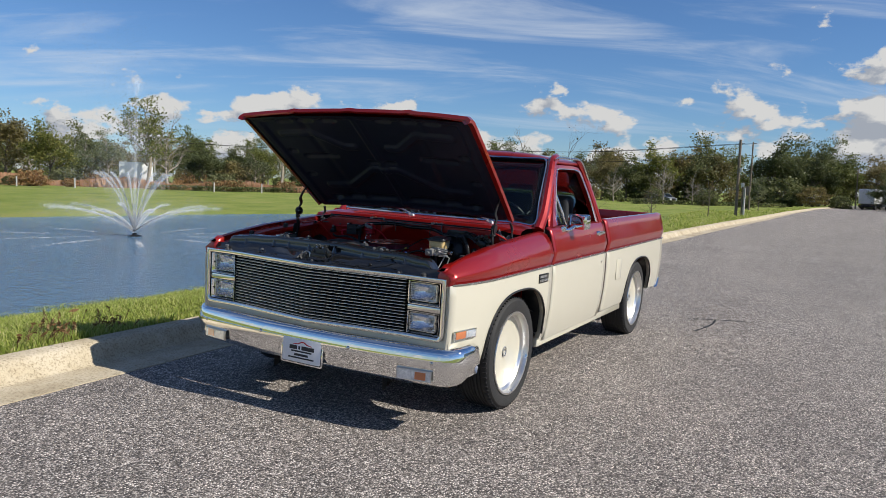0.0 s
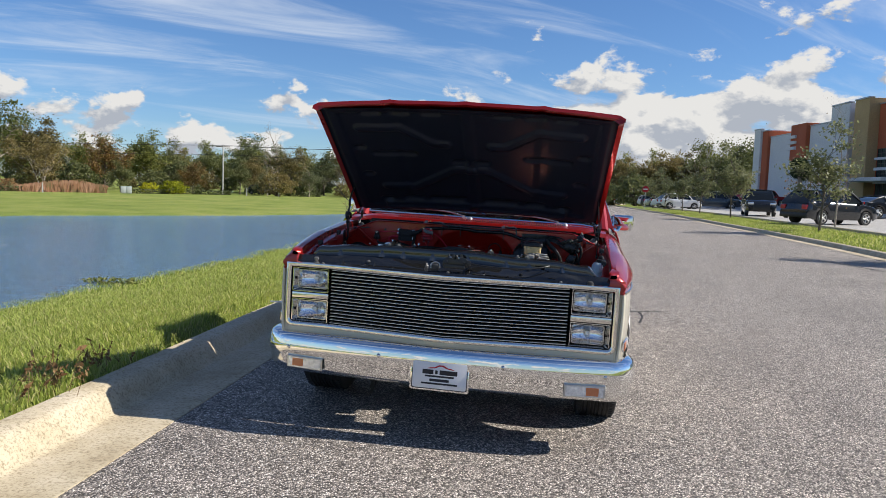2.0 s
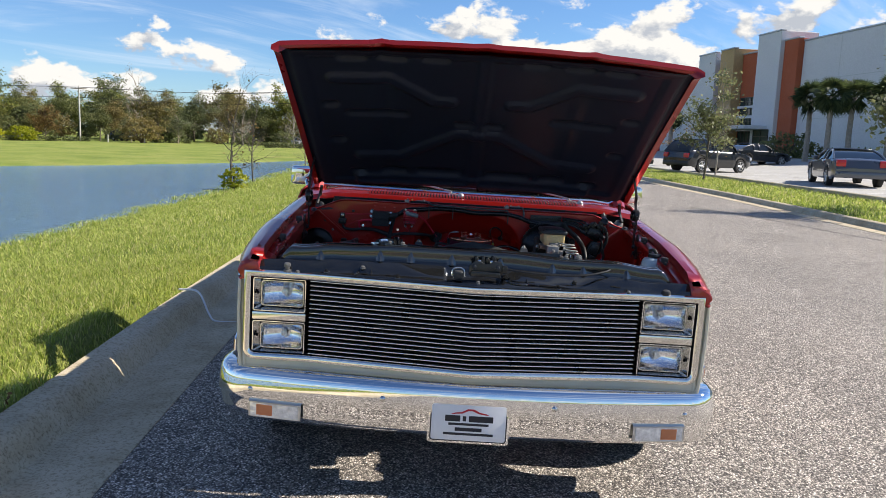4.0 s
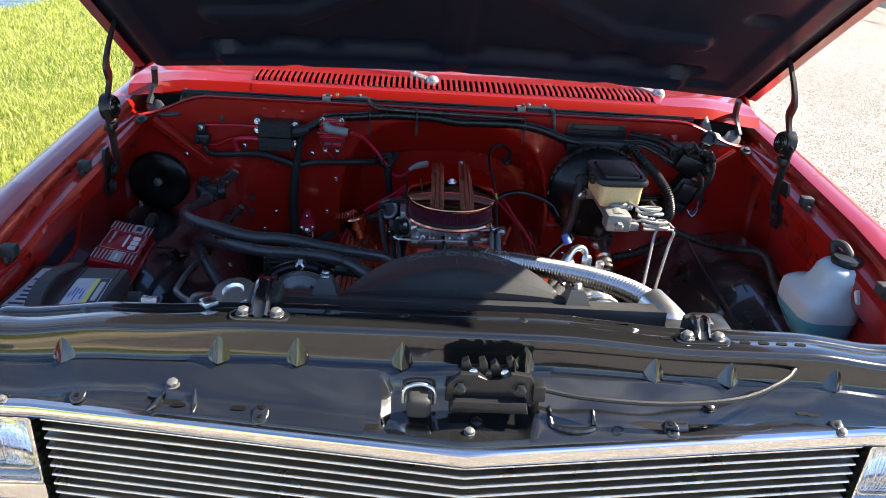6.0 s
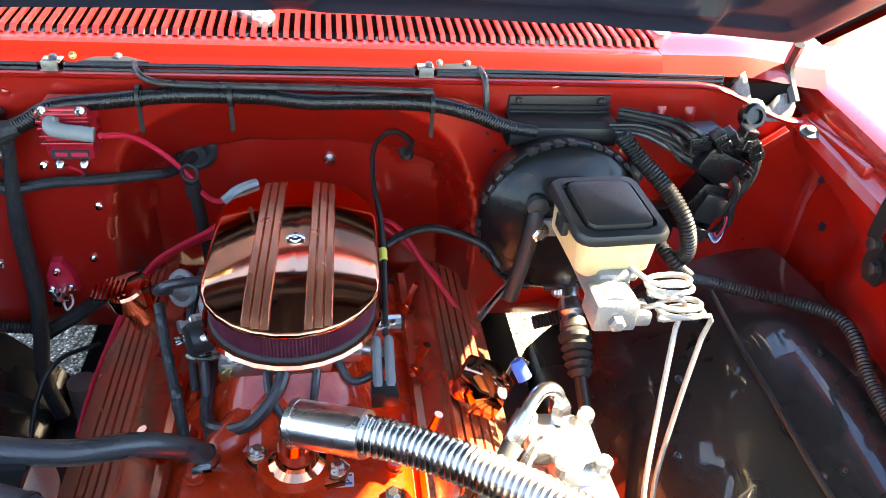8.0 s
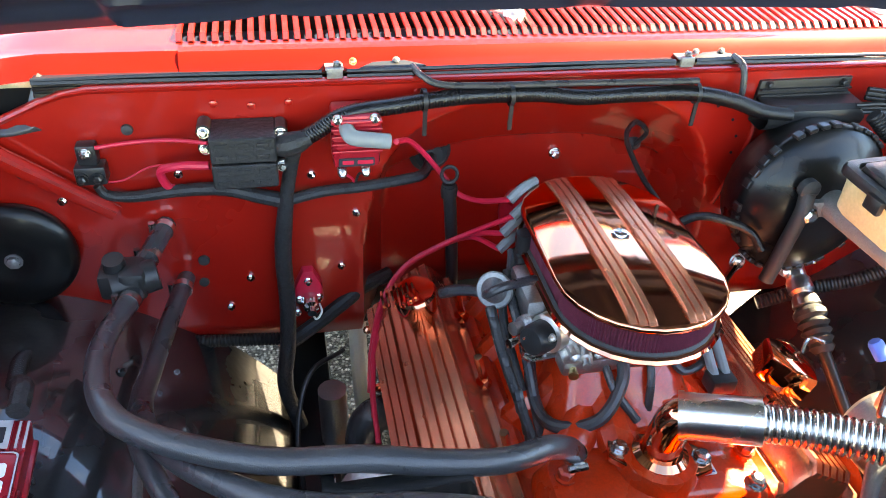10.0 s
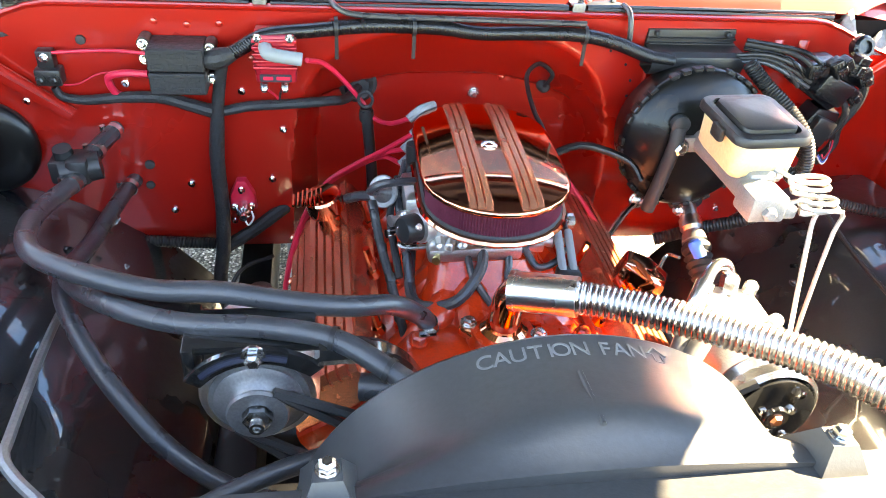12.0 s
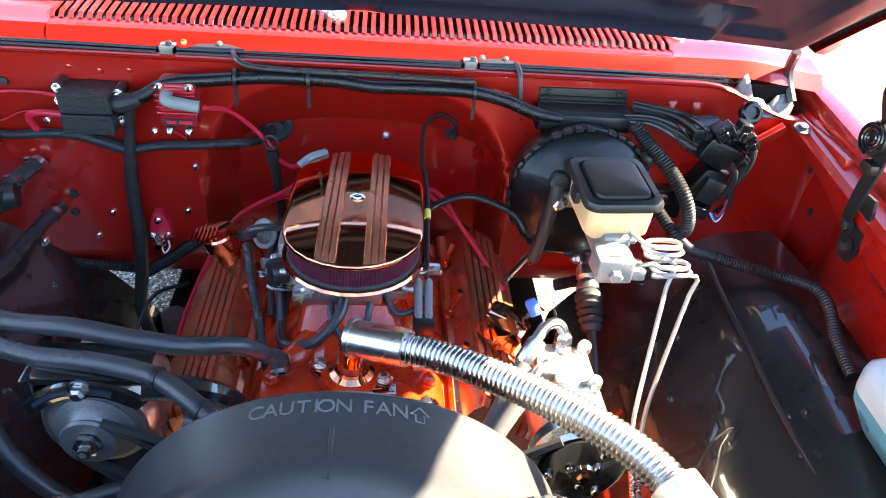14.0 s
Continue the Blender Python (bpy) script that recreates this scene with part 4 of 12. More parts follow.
bm = B()
grid(bm, [surround_loop(i, y) for i, y in ((0.0, 0.03), (0.0, -0.022), (0.004, -0.029), (0.010, -0.031), (0.024, -0.028), (0.029, -0.022), (0.030, 0.03))], closed=True, flip=False)
part("grille_surround", bm, SURROUND, grille, smooth=40)
bm = B()
grid(bm, [surround_loop(i, y) for i, y in ((0.0295, -0.0225), (0.0325, -0.0205), (0.033, 0.03))], closed=True, flip=False)
part("surround_seal", bm, BLACK_MATTE, grille)
# black sheet added behind the bars, so that their gaps look deeply shaded
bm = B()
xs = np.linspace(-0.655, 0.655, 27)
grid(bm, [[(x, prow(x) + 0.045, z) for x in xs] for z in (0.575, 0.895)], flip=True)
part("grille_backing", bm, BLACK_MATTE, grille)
for k in range(17):
    z = 0.5865 + k * 0.01835
    bm = B()
    grid(bm, [[(x, prow(x) + dy, z + dz) for dy, dz in ((0.012, -0.0014), (-0.017, -0.0022), (-0.0200, -0.0019), (-0.0206, -0.0010), (-0.0206, 0.0010), (-0.0198, 0.0020), (-0.017, 0.0024), (0.012, 0.0014))] for x in np.linspace(-0.648, 0.648, 15)], flip=False)
    part("grille_bar", bm, BAR_METAL, grille, smooth=60)
for x in (-0.42, -0.14, 0.18, 0.44):
    bm = B()
    box(bm, x - 0.004, x + 0.004, prow(x) + 0.014, prow(x) + 0.03, 0.585, 0.888)
    part("grille_support", bm, BLACK_MATTE, grille)

for sgn in (-1, 1):
    bm = B()
    box(bm, min(sgn * 0.655, sgn * 0.884), max(sgn * 0.655, sgn * 0.884), 0.070, 0.076, 0.572, 0.892)
    part("lamp_panel", bm, BLACK_MATTE, truck)
    for z0, z1 in ((0.748, 0.884), (0.578, 0.711)):
        bz = part("headlamp", B(), CHROME, truck, "stacked rectangular headlamp in a bright bezel")
        zc, xc = (z0 + z1) / 2, sgn * 0.768
        bm = B()
        w, h = 0.210, z1 - z0
        X, Z = xc - sgn * 0.010, zc + 0.004

        def loop(cx, cz, w, h, r, y):
            return [(cx + p[0], y, cz + p[1]) for p in rrect(w, h, r)]

        grid(bm, [loop(xc, zc, w, h, 0.009, 0.02), loop(xc, zc, w, h, 0.009, -0.016), loop(xc, zc, w - 0.003, h - 0.003, 0.008, -0.020),
                  loop(xc, zc, w - 0.009, h - 0.009, 0.006, -0.020), loop(xc, zc, w - 0.012, h - 0.012, 0.006, -0.016),
                  loop(X, Z, 0.180, 0.114, 0.012, 0.014)], closed=True, flip=True)
        part("bezel", bm, CHROME, bz)
        bm = B()
        grid(bm, [loop(X, Z, 0.182, 0.116, 0.012, 0.0135), loop(X, Z, 0.168, 0.102, 0.012, 0.0135)], closed=True, flip=True)
        part("gasket", bm, BLACK_MATTE, bz)
        bm = B()
        grid(bm, [loop(X, Z, 0.172, 0.106, 0.014, 0.02), loop(X, Z, 0.172, 0.106, 0.014, -0.006), loop(X, Z, 0.168, 0.102, 0.013, -0.010),
                  loop(X, Z, 0.162, 0.096, 0.012, -0.010), loop(X, Z, 0.158, 0.092, 0.011, -0.004)], closed=True, flip=True)
        part("retaining_ring", bm, STEEL, bz)
        bm = B()
        fl = np.linspace(-1, 1, 65)
        grid(bm, [[(X + u * 0.0785, -0.006 - 0.006 * (1 - u * u) * (1 - v ** 4) - 0.0009 * abs(math.sin(u * 40)) * (1 - v ** 4), Z + v * 0.0455) for u in fl] for v in np.linspace(-1, 1, 11)], flip=False)
        ln = part("lens", bm, FLUTED, bz, "fluted clear headlamp glass", smooth=0)
        thicken(ln, 0.003).visible_shadow = False
        bm = B()
        us = [-1.0] + list(np.linspace(-1, 1, 21)) + [1.0]
        vs = [-1.0] + list(np.linspace(-1, 1, 13)) + [1.0]
        grid(bm, [[(X + u * 0.079, -0.002 if i in (0, 14) or j in (0, 22) else 0.010 + 0.050 * (1 - 0.55 * u * u - 0.40 * v * v), Z + v * 0.046) for j, u in enumerate(us)] for i, v in enumerate(vs)], flip=False)
        part("reflector", bm, LAMP_MIRROR, bz, smooth=50)
        part("bulb_shield", lathe(B(), [(0.012, 0), (0.013, 0.012), (0.009, 0.018), (0.001, 0.020)], (X, 0.05, Z), (0, -1, 0), 14), LAMP_LENS, bz)
        bm = B()
        lathe(bm, [(0.006, 0), (0.006, 0.003)], (xc + sgn * 0.088, -0.006, Z), (-sgn * 0.5, -0.8, 0), 10)
        part("adjuster_hole", bm, BLACK_MATTE, bz)
    bm = B()
    box(bm, min(sgn * 0.663, sgn * 0.875), max(sgn * 0.663, sgn * 0.875), -0.019, 0.022, 0.7135, 0.7455, 0.003)
    part("lamp_divider", bm, SURROUND, truck)

# front bumper
def bump_y(x):
    return -0.120 + 0.070 * (abs(x) / 0.87) ** 2.2 + (0.9 * max(0.0, abs(x) - 0.93) ** 1.35)


bumper = part("front_bumper", B(), CHROME, truck, "chrome front bumper with a plate and turn signals")
bm = B()
path = [(x, bump_y(x)) for x in (0.0, 0.09, 0.18, 0.3, 0.45, 0.6, 0.72, 0.82, 0.88, 0.915)] + [(0.950, -0.026), (0.980, -0.004), (1.002, 0.026), (1.014, 0.060), (1.019, 0.10), (1.020, 0.155), (1.018, 0.21)]
path = [(-x, y) for x, y in path[:0:-1]] + path
rows = []
for i, (x, y) in enumerate(path):
    (xa, ya), (xb, yb) = path[max(0, i - 1)], path[min(len(path) - 1, i + 1)]
    n = Vector((yb - ya, -(xb - xa), 0)).normalized()
    end = max(0.0, y + 0.03) / 0.24 if abs(x) > 0.9 else 0.0
    t, b0 = 0.524 + 0.004 * min(1.0, end * 2), 0.304 + 0.045 * end
    deep = 0.12 - 0.085 * min(1.0, end * 2)
    sec = [(deep, t - 0.004), (min(deep, 0.055), t), (0.03, t - 0.003), (0.012, t - 0.012), (0.002, t - 0.03), (0, t - 0.05), (-0.004, t - 0.07), (-0.006, 0.415), (0.002, 0.40), (0.006, 0.36), (0.012, b0 + 0.028), (0.024, b0 + 0.008), (0.04, b0)]
    rows.append([(x - n.x * d, y - n.y * d, z) for d, z in sec])
grid(bm, rows, flip=False)
thicken(part("bumper_bar", bm, CHROME, bumper), 0.003, 1)
for sgn in (-1, 1):
    for x, z in ((0.862, 0.44), (0.335, 0.452)):
        bm = B()
        lathe(bm, [(0.013, 0.0), (0.012, 0.005), (0.007, 0.009), (0.001, 0.010)], (sgn * x, bump_y(x) - 0.002, z), (0, -1, 0.15), 14)
        part("bumper_bolt", bm, STEEL, bumper)
for sgn in (-1, 1):
    bm = B()
    grid(bm, [[(sgn * x, bump_y(x) - 0.0075, 0.424 + dz) for dz in (-0.0014, 0.0014)] for x in np.linspace(0.24, 0.60, 10)], flip=(sgn < 0))
    part("bumper_groove", bm, BLACK_HOOD, bumper)
    lamp = part("turn_signal", B(), CHROME, bumper, "clear turn signal set in the bumper")
    bm = B()
    rows = []
    for x in np.linspace(0.655, 0.868, 9):
        y = bump_y(x) - 0.004
        rows.append([(sgn * x, y + 0.006, 0.325), (sgn * x, y - 0.006, 0.330), (sgn * x, y - 0.008, 0.36), (sgn * x, y - 0.006, 0.392), (sgn * x, y + 0.006, 0.397)])
    grid(bm, rows, flip=(sgn < 0))
    part("lamp_frame", bm, SILVER, lamp)
    bm = B()
    grid(bm, [[(sgn * x, bump_y(x) - 0.013, z) for z in (0.334, 0.345, 0.36, 0.375, 0.388)] for x in np.linspace(0.665, 0.86, 14)], flip=(sgn < 0))
    part("lens", bm, LAMP_LENS, lamp)
    bm = B()
    grid(bm, [[(sgn * x, bump_y(x) - 0.0145, z) for z in (0.340, 0.36, 0.383)] for x in np.linspace(0.770, 0.835, 6)], flip=(sgn < 0))
    part("bulb_window", bm, AMBER, lamp)

# number plate
plate = part("number_plate", B(), WHITE_INK, bumper, "white dealer plate with a red car outline")
PM = upright(0.004, -0.127, 0.380) @ Matrix.Rotation(radians(-3), 4, "X") @ Matrix.Diagonal((0.95, 0.93, 1, 1))
bm = B()
prism(bm, rrect(0.335, 0.180, 0.012), 0.004, PM @ Matrix.Translation((0, 0, -0.003)), 0.002)
part("plate_holder", bm, CHROME, plate)
bm = B()
prism(bm, rrect(0.305, 0.152, 0.010), 0.003, PM @ Matrix.Translation((0, 0, 0.0015)), 0.001)
part("plate_sheet", bm, WHITE_INK, plate)
bm = B()
prism(bm, rrect(0.315, 0.162, 0.012), 0.002, PM, 0.001)
part("plate_edge", bm, DARK_INK, plate)
bm = B()
arc = [(-0.075, 0.036), (-0.055, 0.043), (-0.03, 0.046), (-0.005, 0.060), (0.02, 0.060), (0.045, 0.047), (0.07, 0.043), (0.085, 0.036), (0.07, 0.037), (0.04, 0.041), (0.015, 0.052), (-0.002, 0.052), (-0.026, 0.040), (-0.055, 0.037)]
prism(bm, arc, 0.0006, PM @ Matrix.Translation((0, 0, 0.0045)))
part("car_outline", bm, RED_INK, plate)
bm = B()
M2 = PM @ Matrix.Translation((0, 0, 0.0045))
prism(bm, rrect(0.062, 0.026, 0.002, cx=-0.066, cy=0.018), 0.0006, M2)
prism(bm, rrect(0.014, 0.022, 0.002, cx=-0.018, cy=0.018), 0.0006, M2)
prism(bm, rrect(0.100, 0.026, 0.002, cx=0.050, cy=0.018), 0.0006, M2)
prism(bm, rrect(0.165, 0.010, 0.001, cx=0.0, cy=-0.006), 0.0006, M2)
prism(bm, rrect(0.110, 0.015, 0.002, cx=0.0, cy=-0.028), 0.0006, M2)
prism(bm, rrect(0.205, 0.010, 0.002, cx=0.0, cy=-0.048), 0.0006, M2)
part("print_bars", bm, DARK_INK, plate)

# ---- the raised hood ----
HOOD_ANGLE = 37.0
HOOD = pose(0, 1.045, 1.222, 0, 0, 0) @ Matrix.Rotation(radians(-HOOD_ANGLE), 4, "X") @ Matrix.Rotation(radians(180), 4, "Z")
HL = 1.02
hood = part("hood", B(), RED, truck, "raised hood, red outside and black inside")


def hood_w(v):
    return 0.825 + 0.055 * v


def hood_top(u, v):
    """u across from -1 to 1, v from the hinges to the front, height above the hood's plane."""
    crown = 0.050 * (1 - abs(u) ** 2.2) + 0.008 * max(0.0, 1 - abs(abs(u) - 0.50) / 0.05) + 0.006 * max(0.0, 1 - abs(u) / 0.06)
    lip = -0.030 * max(0.0, (v - 0.95) / 0.05) ** 2 - 0.02 * max(0.0, (abs(u) - 0.965) / 0.035) ** 2
    return crown * (0.85 + 0.25 * v) + lip + 0.008 * math.sin(math.pi * v)


def seg_dist(p, a, b):
    ax, ay, bx, by = *a, *b
    t = max(0.0, min(1.0, ((p[0] - ax) * (bx - ax) + (p[1] - ay) * (by - ay)) / max(1e-9, (bx - ax) ** 2 + (by - ay) ** 2)))
    return math.hypot(p[0] - ax - t * (bx - ax), p[1] - ay - t * (by - ay))


# pressed ribs (raised towards the engine) and shallow dishes of the inner panel: rows of (u, v) ends
RIBS = [((0.02, 0.43), (0.12, 0.43)), ((0.12, 0.43), (0.46, 0.24)), ((0.46, 0.24), (0.70, 0.24)), ((0.16, 0.66), (0.26, 0.66)), ((0.26, 0.66), (0.48, 0.80)), ((0.48, 0.80), (0.78, 0.80)),
        ((0.0, 0.055), (0.72, 0.055))]
FRAME = [((0.0, 0.97), (0.9, 0.97)), ((0.93, 0.02), (0.93, 0.97)), ((0.0, 0.012), (0.93, 0.012)), ((0.0, 0.05), (0.0, 0.95))]
DISHES = [((0.42, 0.56), (0.72, 0.56)), ((0.44, 0.115), (0.56, 0.115)), ((0.10, 0.115), (0.34, 0.115)), ((0.20, 0.93), (0.30, 0.93)), ((0.42, 0.93), (0.52, 0.93)), ((0.62, 0.93), (0.72, 0.93)),
          ((0.04, 0.50), (0.12, 0.50)), ((0.70, 0.10), (0.76, 0.10)), ((0.80, 0.36), (0.84, 0.36)), ((0.80, 0.62), (0.84, 0.62))]


def hood_inner(u, v):
    w = hood_w(v)
    p = (abs(u) * w, v * HL)
    h = -0.026
    for lines, depth, reach, soft in ((RIBS, 0.016, 0.034, 0.012), (FRAME, 0.012, 0.04, 0.015), (DISHES, -0.014, 0.026, 0.012)):
        k = 0.0
        for a, b in lines:
            d = seg_dist(p, (a[0] * w, a[1] * HL), (b[0] * w, b[1] * HL))
            k = max(k, min(1.0, (reach - d) / soft))
        h -= depth * k
    return h + 0.75 * hood_top(u * 0.97, v) - 0.010


bm = B()
us, vs = np.linspace(-1, 1, 61), np.linspace(0, 1, 41)
grid(bm, [[(u * hood_w(v), v * HL, hood_top(u, v)) for u in us] for v in vs], flip=False)
rim = [(u, 0) for u in us] + [(1, v) for v in vs[1:]] + [(u, 1) for u in us[::-1][1:]] + [(-1, v) for v in vs[::-1][1:-1]]
grid(bm, [[(u * hood_w(v), v * HL, hood_top(u, v)) for u, v in rim],
          [(u * hood_w(v) * 0.998, v * HL * 0.999, hood_top(u, v) - 0.024) for u, v in rim],
          [(u * hood_w(v) * 0.965, HL * (0.015 + 0.97 * v), hood_top(u, v) - 0.026) for u, v in rim]], closed=True, flip=True)
bmesh.ops.transform(bm, matrix=HOOD, verts=bm.verts)
part("hood_skin", bm, RED, hood)
bm = B()
us2, vs2 = np.linspace(-1, 1, 161), np.linspace(0, 1, 111)
grid(bm, [[(u * hood_w(v) * 0.968, 0.012 * HL + v * HL * 0.974, hood_inner(u, v)) for u in us2] for v in vs2], flip=True)
bmesh.ops.transform(bm, matrix=HOOD, verts=bm.verts)
part("hood_frame", bm, BLACK_HOOD, hood, "black pressed inner hood panel", smooth=50)



# ---- the engine bay ----
def smooth01(t):
    t = max(0.0, min(1.0, t))
    return t * t * (3 - 2 * t)


def along(a, b, t):
    return Vector(a).lerp(Vector(b), t)


def place(p, x_axis, y_axis):
    """A frame at p with its x along x_axis and its y near y_axis."""
    x = Vector(x_axis).normalized()
    z = x.cross(Vector(y_axis)).normalized()
    y = z.cross(x)
    return Matrix.Translation(p) @ Matrix((x, y, z)).transposed().to_4x4()


# firewall with the hollow for the engine
def fire_top(x):
    """The height of the firewall's upper edge; it drops to the corners."""
    return 1.113 - 0.062 * smooth01((abs(x + 0.01) - 0.64) / 0.20)


def firewall_y(x, z):
    """A long sloping brow over the hollow, a crease, and the back wall behind it."""
    u, w = min(1.0, abs(x + 0.005) / 0.295), max(0.0, min(1.0, (z - 0.70) / 0.382))
    z_out = 0.70 + 0.382 * (1 - u ** 3.4) ** (1 / 3.4)
    z_in = 0.972 - 0.055 * (abs(x + 0.005) / 0.25) ** 2.5
    x_out = 0.295 * (1 - w ** 3.4) ** (1 / 3.4)
    down = (z_out - z) / max(0.02, z_out - z_in)
    side = (x_out - abs(x + 0.005)) / 0.040
    d = max(0.0, min(down, side, 1.0))
    y = 1.03 + 0.092 * (d + 0.25 * d * (1 - d)) * smooth01(d / 0.12 + 0.2 * (d > 0))
    y += 0.022 * smooth01((down - 1.0) / 0.05) * smooth01((side - 0.9) / 0.2)
    y -= 0.03 * smooth01((abs(x) - 0.88) / 0.05)
    y += 0.05 * smooth01((0.70 - z) / 0.12)
    return y


firewall = part("firewall", B(), RED_BAY, truck, "glossy red firewall with many fittings")
bm = B()
xs = np.linspace(-0.93, 0.93, 249)
cols = [[0.63 + (fire_top(x) - 0.63) * k for k in np.linspace(0, 1, 100)] for x in xs]
grid(bm, [[(x, firewall_y(x, c[k]), c[k]) for x, c in zip(xs, cols)] for k in range(100)], flip=True)
part("firewall_panel", bm, RED_BAY, firewall, smooth=60)
bm = B()
grid(bm, [[(x, 1.03 + dy, fire_top(x) + dz) for x in np.linspace(-0.86, 0.86, 60)] for dy, dz in ((0.002, -0.004), (-0.005, -0.001), (-0.007, 0.003), (-0.004, 0.006), (0.008, 0.007), (0.012, -0.006))], flip=True)
part("firewall_flange", bm, RED_BAY, firewall, "rolled red flange along the firewall's top", smooth=60)
for x in (0.575, 0.625, 0.735):
    bm = B()
    rows = []
    for k in range(9):
        t = k / 8
        h = math.sin(math.pi * t) ** 0.6
        rows.append([(x + 0.010 * c, 1.0285 - 0.007 * h * (1 - c * c), 1.03 + 0.05 * t) for c in np.linspace(-1, 1, 7)])
    grid(bm, rows)
    part("pressed_rib", bm, RED_BAY, firewall)
bm = B()
for x, z in ((-0.479, 0.791), (-0.31, 0.90), (-0.335, 0.80), (-0.375, 0.972), (-0.515, 0.735), (-0.72, 0.952), (-0.56, 0.985), (0.045, 0.925), (-0.86, 0.80), (-0.62, 0.72), (-0.41, 0.71), (0.56, 0.72), (0.60, 0.86), (0.36, 0.70)):
    bolt(bm, (x, firewall_y(x, z) - 0.001, z), (0, -1, 0.1), 0.0046, 0.007)
tagged(part("panel_screws", bm, CHROME, firewall), kind="stuff")
bm = B()
for x, z in ((0.25, 1.07), (0.262, 1.055), (0.295, 1.03), (0.31, 1.0), (0.31, 0.97), (0.66, 0.80), (0.72, 0.95), (-0.30, 1.02), (0.06, 1.09)):
    lathe(bm, [(0.0026, 0), (0.0026, 0.001)], (x, firewall_y(x, z) - 0.002, z), (0, -1, 0), 8)
tagged(part("perforation", bm, BLACK_HOOD, firewall), kind="stuff")
bm = B()
for x, z in ((-0.45, 1.085), (-0.40, 1.088), (-0.50, 1.09), (-0.22, 1.097), (-0.185, 1.095), (0.10, 1.10), (0.135, 1.098), (-0.355, 1.03), (-0.345, 1.055)):
    lathe(bm, [(0.006, 0), (0.005, 0.002), (0.002, 0.003)], (x, firewall_y(x, z) - 0.0005, z), (0, -1, 0), 10)
for x, z in ((0.10, 0.955), (-0.12, 0.955), (0.235, 0.87), (0.19, 0.845)):
    lathe(bm, [(0.007, 0), (0.006, 0.003), (0.002, 0.004)], (x, firewall_y(x, z) - 0.0005, z), (0, -1, 0), 10)
tagged(part("weld_dimple", bm, RED_BAY, firewall), kind="stuff")
bm = B()
bolt(bm, (0.048, firewall_y(0.048, 0.923) - 0.001, 0.923), (0, -1, 0), 0.008, 0.012)
part("firewall_stud", bm, STEEL, firewall)
# holes of the hollow's right shoulder and the seam of sealant beside it
bm = B()
tube(bm, [(0.33, 1.027, 1.06), (0.335, 1.026, 1.0), (0.325, 1.027, 0.94), (0.305, 1.03, 0.87)], 0.004, 6, 6)
part("sealant_seam", bm, RED_BAY, firewall)
for sgn in (-1, 1):
    bm = B()
    m = place((sgn * 0.797, 1.012, 1.048), (-sgn * 0.142, 0.010, -0.121), (0, -1, 0))
    prism(bm, [(0, -0.004), (0.187, -0.002), (0.187, 0.004), (0, 0.012)], 0.014, m @ Matrix.Translation((0, 0, -0.007)), 0.003)
    prism(bm, [(0, -0.004), (0.187, -0.004), (0.187, 0.0), (0, 0.0)], 0.026, m @ Matrix.Translation((0, 0, -0.017)), 0.002)
    part("brace", bm, RED_BAY, firewall, "red pressed diagonal brace")
    # flange under the hinge, its bolt and the torn seal behind it
    bm = B()
    box(bm, min(sgn * 0.835, sgn * 0.858), max(sgn * 0.835, sgn * 0.858), 0.86, 1.05, 1.040, 1.062, 0.006)
    part("corner_gusset", bm, RED_BAY, truck)
    bm = B()
    lathe(bm, [(0.016, 0), (0.016, 0.004), (0.009, 0.005), (0.008, 0.011), (0.003, 0.012)], (sgn * 0.815, 0.985, 1.056), (0, -0.3, 1), 14)
    part("gusset_bolt", bm, SHROUD, truck)
    bm = B()
    rows = []
    for i in range(12):
        u = i / 11
        x = sgn * (0.700 + 0.115 * u)
        top = 0.052 - 0.030 * math.sin(math.pi * u) ** 1.5 + 0.006 * math.sin(u * 19)
        rows.append([(x + sgn * 0.004 * math.sin(v * 7 + u * 5), 1.040 - 0.016 * math.sin(math.pi * u) + 0.020 * v, 1.062 - 0.010 * u + top * v * (1.3 if 0.05 < u < 0.25 else 1.0)) for v in np.linspace(0, 1, 6)])
    grid(bm, rows, flip=(sgn < 0))
    thicken(part("corner_seal", bm, FOIL if sgn > 0 else SHROUD, truck, "torn silvery corner seal" if sgn > 0 else "sooty rubber corner seal", smooth=60), 0.003)
    # flat black sheet in place of the shade in the corner hollow
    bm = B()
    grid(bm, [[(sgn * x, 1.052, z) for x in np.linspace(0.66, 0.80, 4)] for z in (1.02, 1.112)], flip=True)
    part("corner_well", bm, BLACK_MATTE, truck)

# cowl with its louvres
cowl = part("cowl", B(), RED, truck, "red louvred cowl below the windscreen")
bm = B()


def cowl_z(x, y):
    return 1.148 - 0.05 * smooth01((abs(x) - 0.70) / 0.18) * 0.4 + 0.012 * smooth01((y - 1.08) / 0.06) - 0.03 * smooth01((1.075 - y) / 0.03)


def cowl_patch(x0, x1, y0, y1, nx, ny):
    grid(bm, [[(x, y, cowl_z(x, y)) for x in np.linspace(x0, x1, nx)] for y in np.linspace(y0, y1, ny)], flip=True)


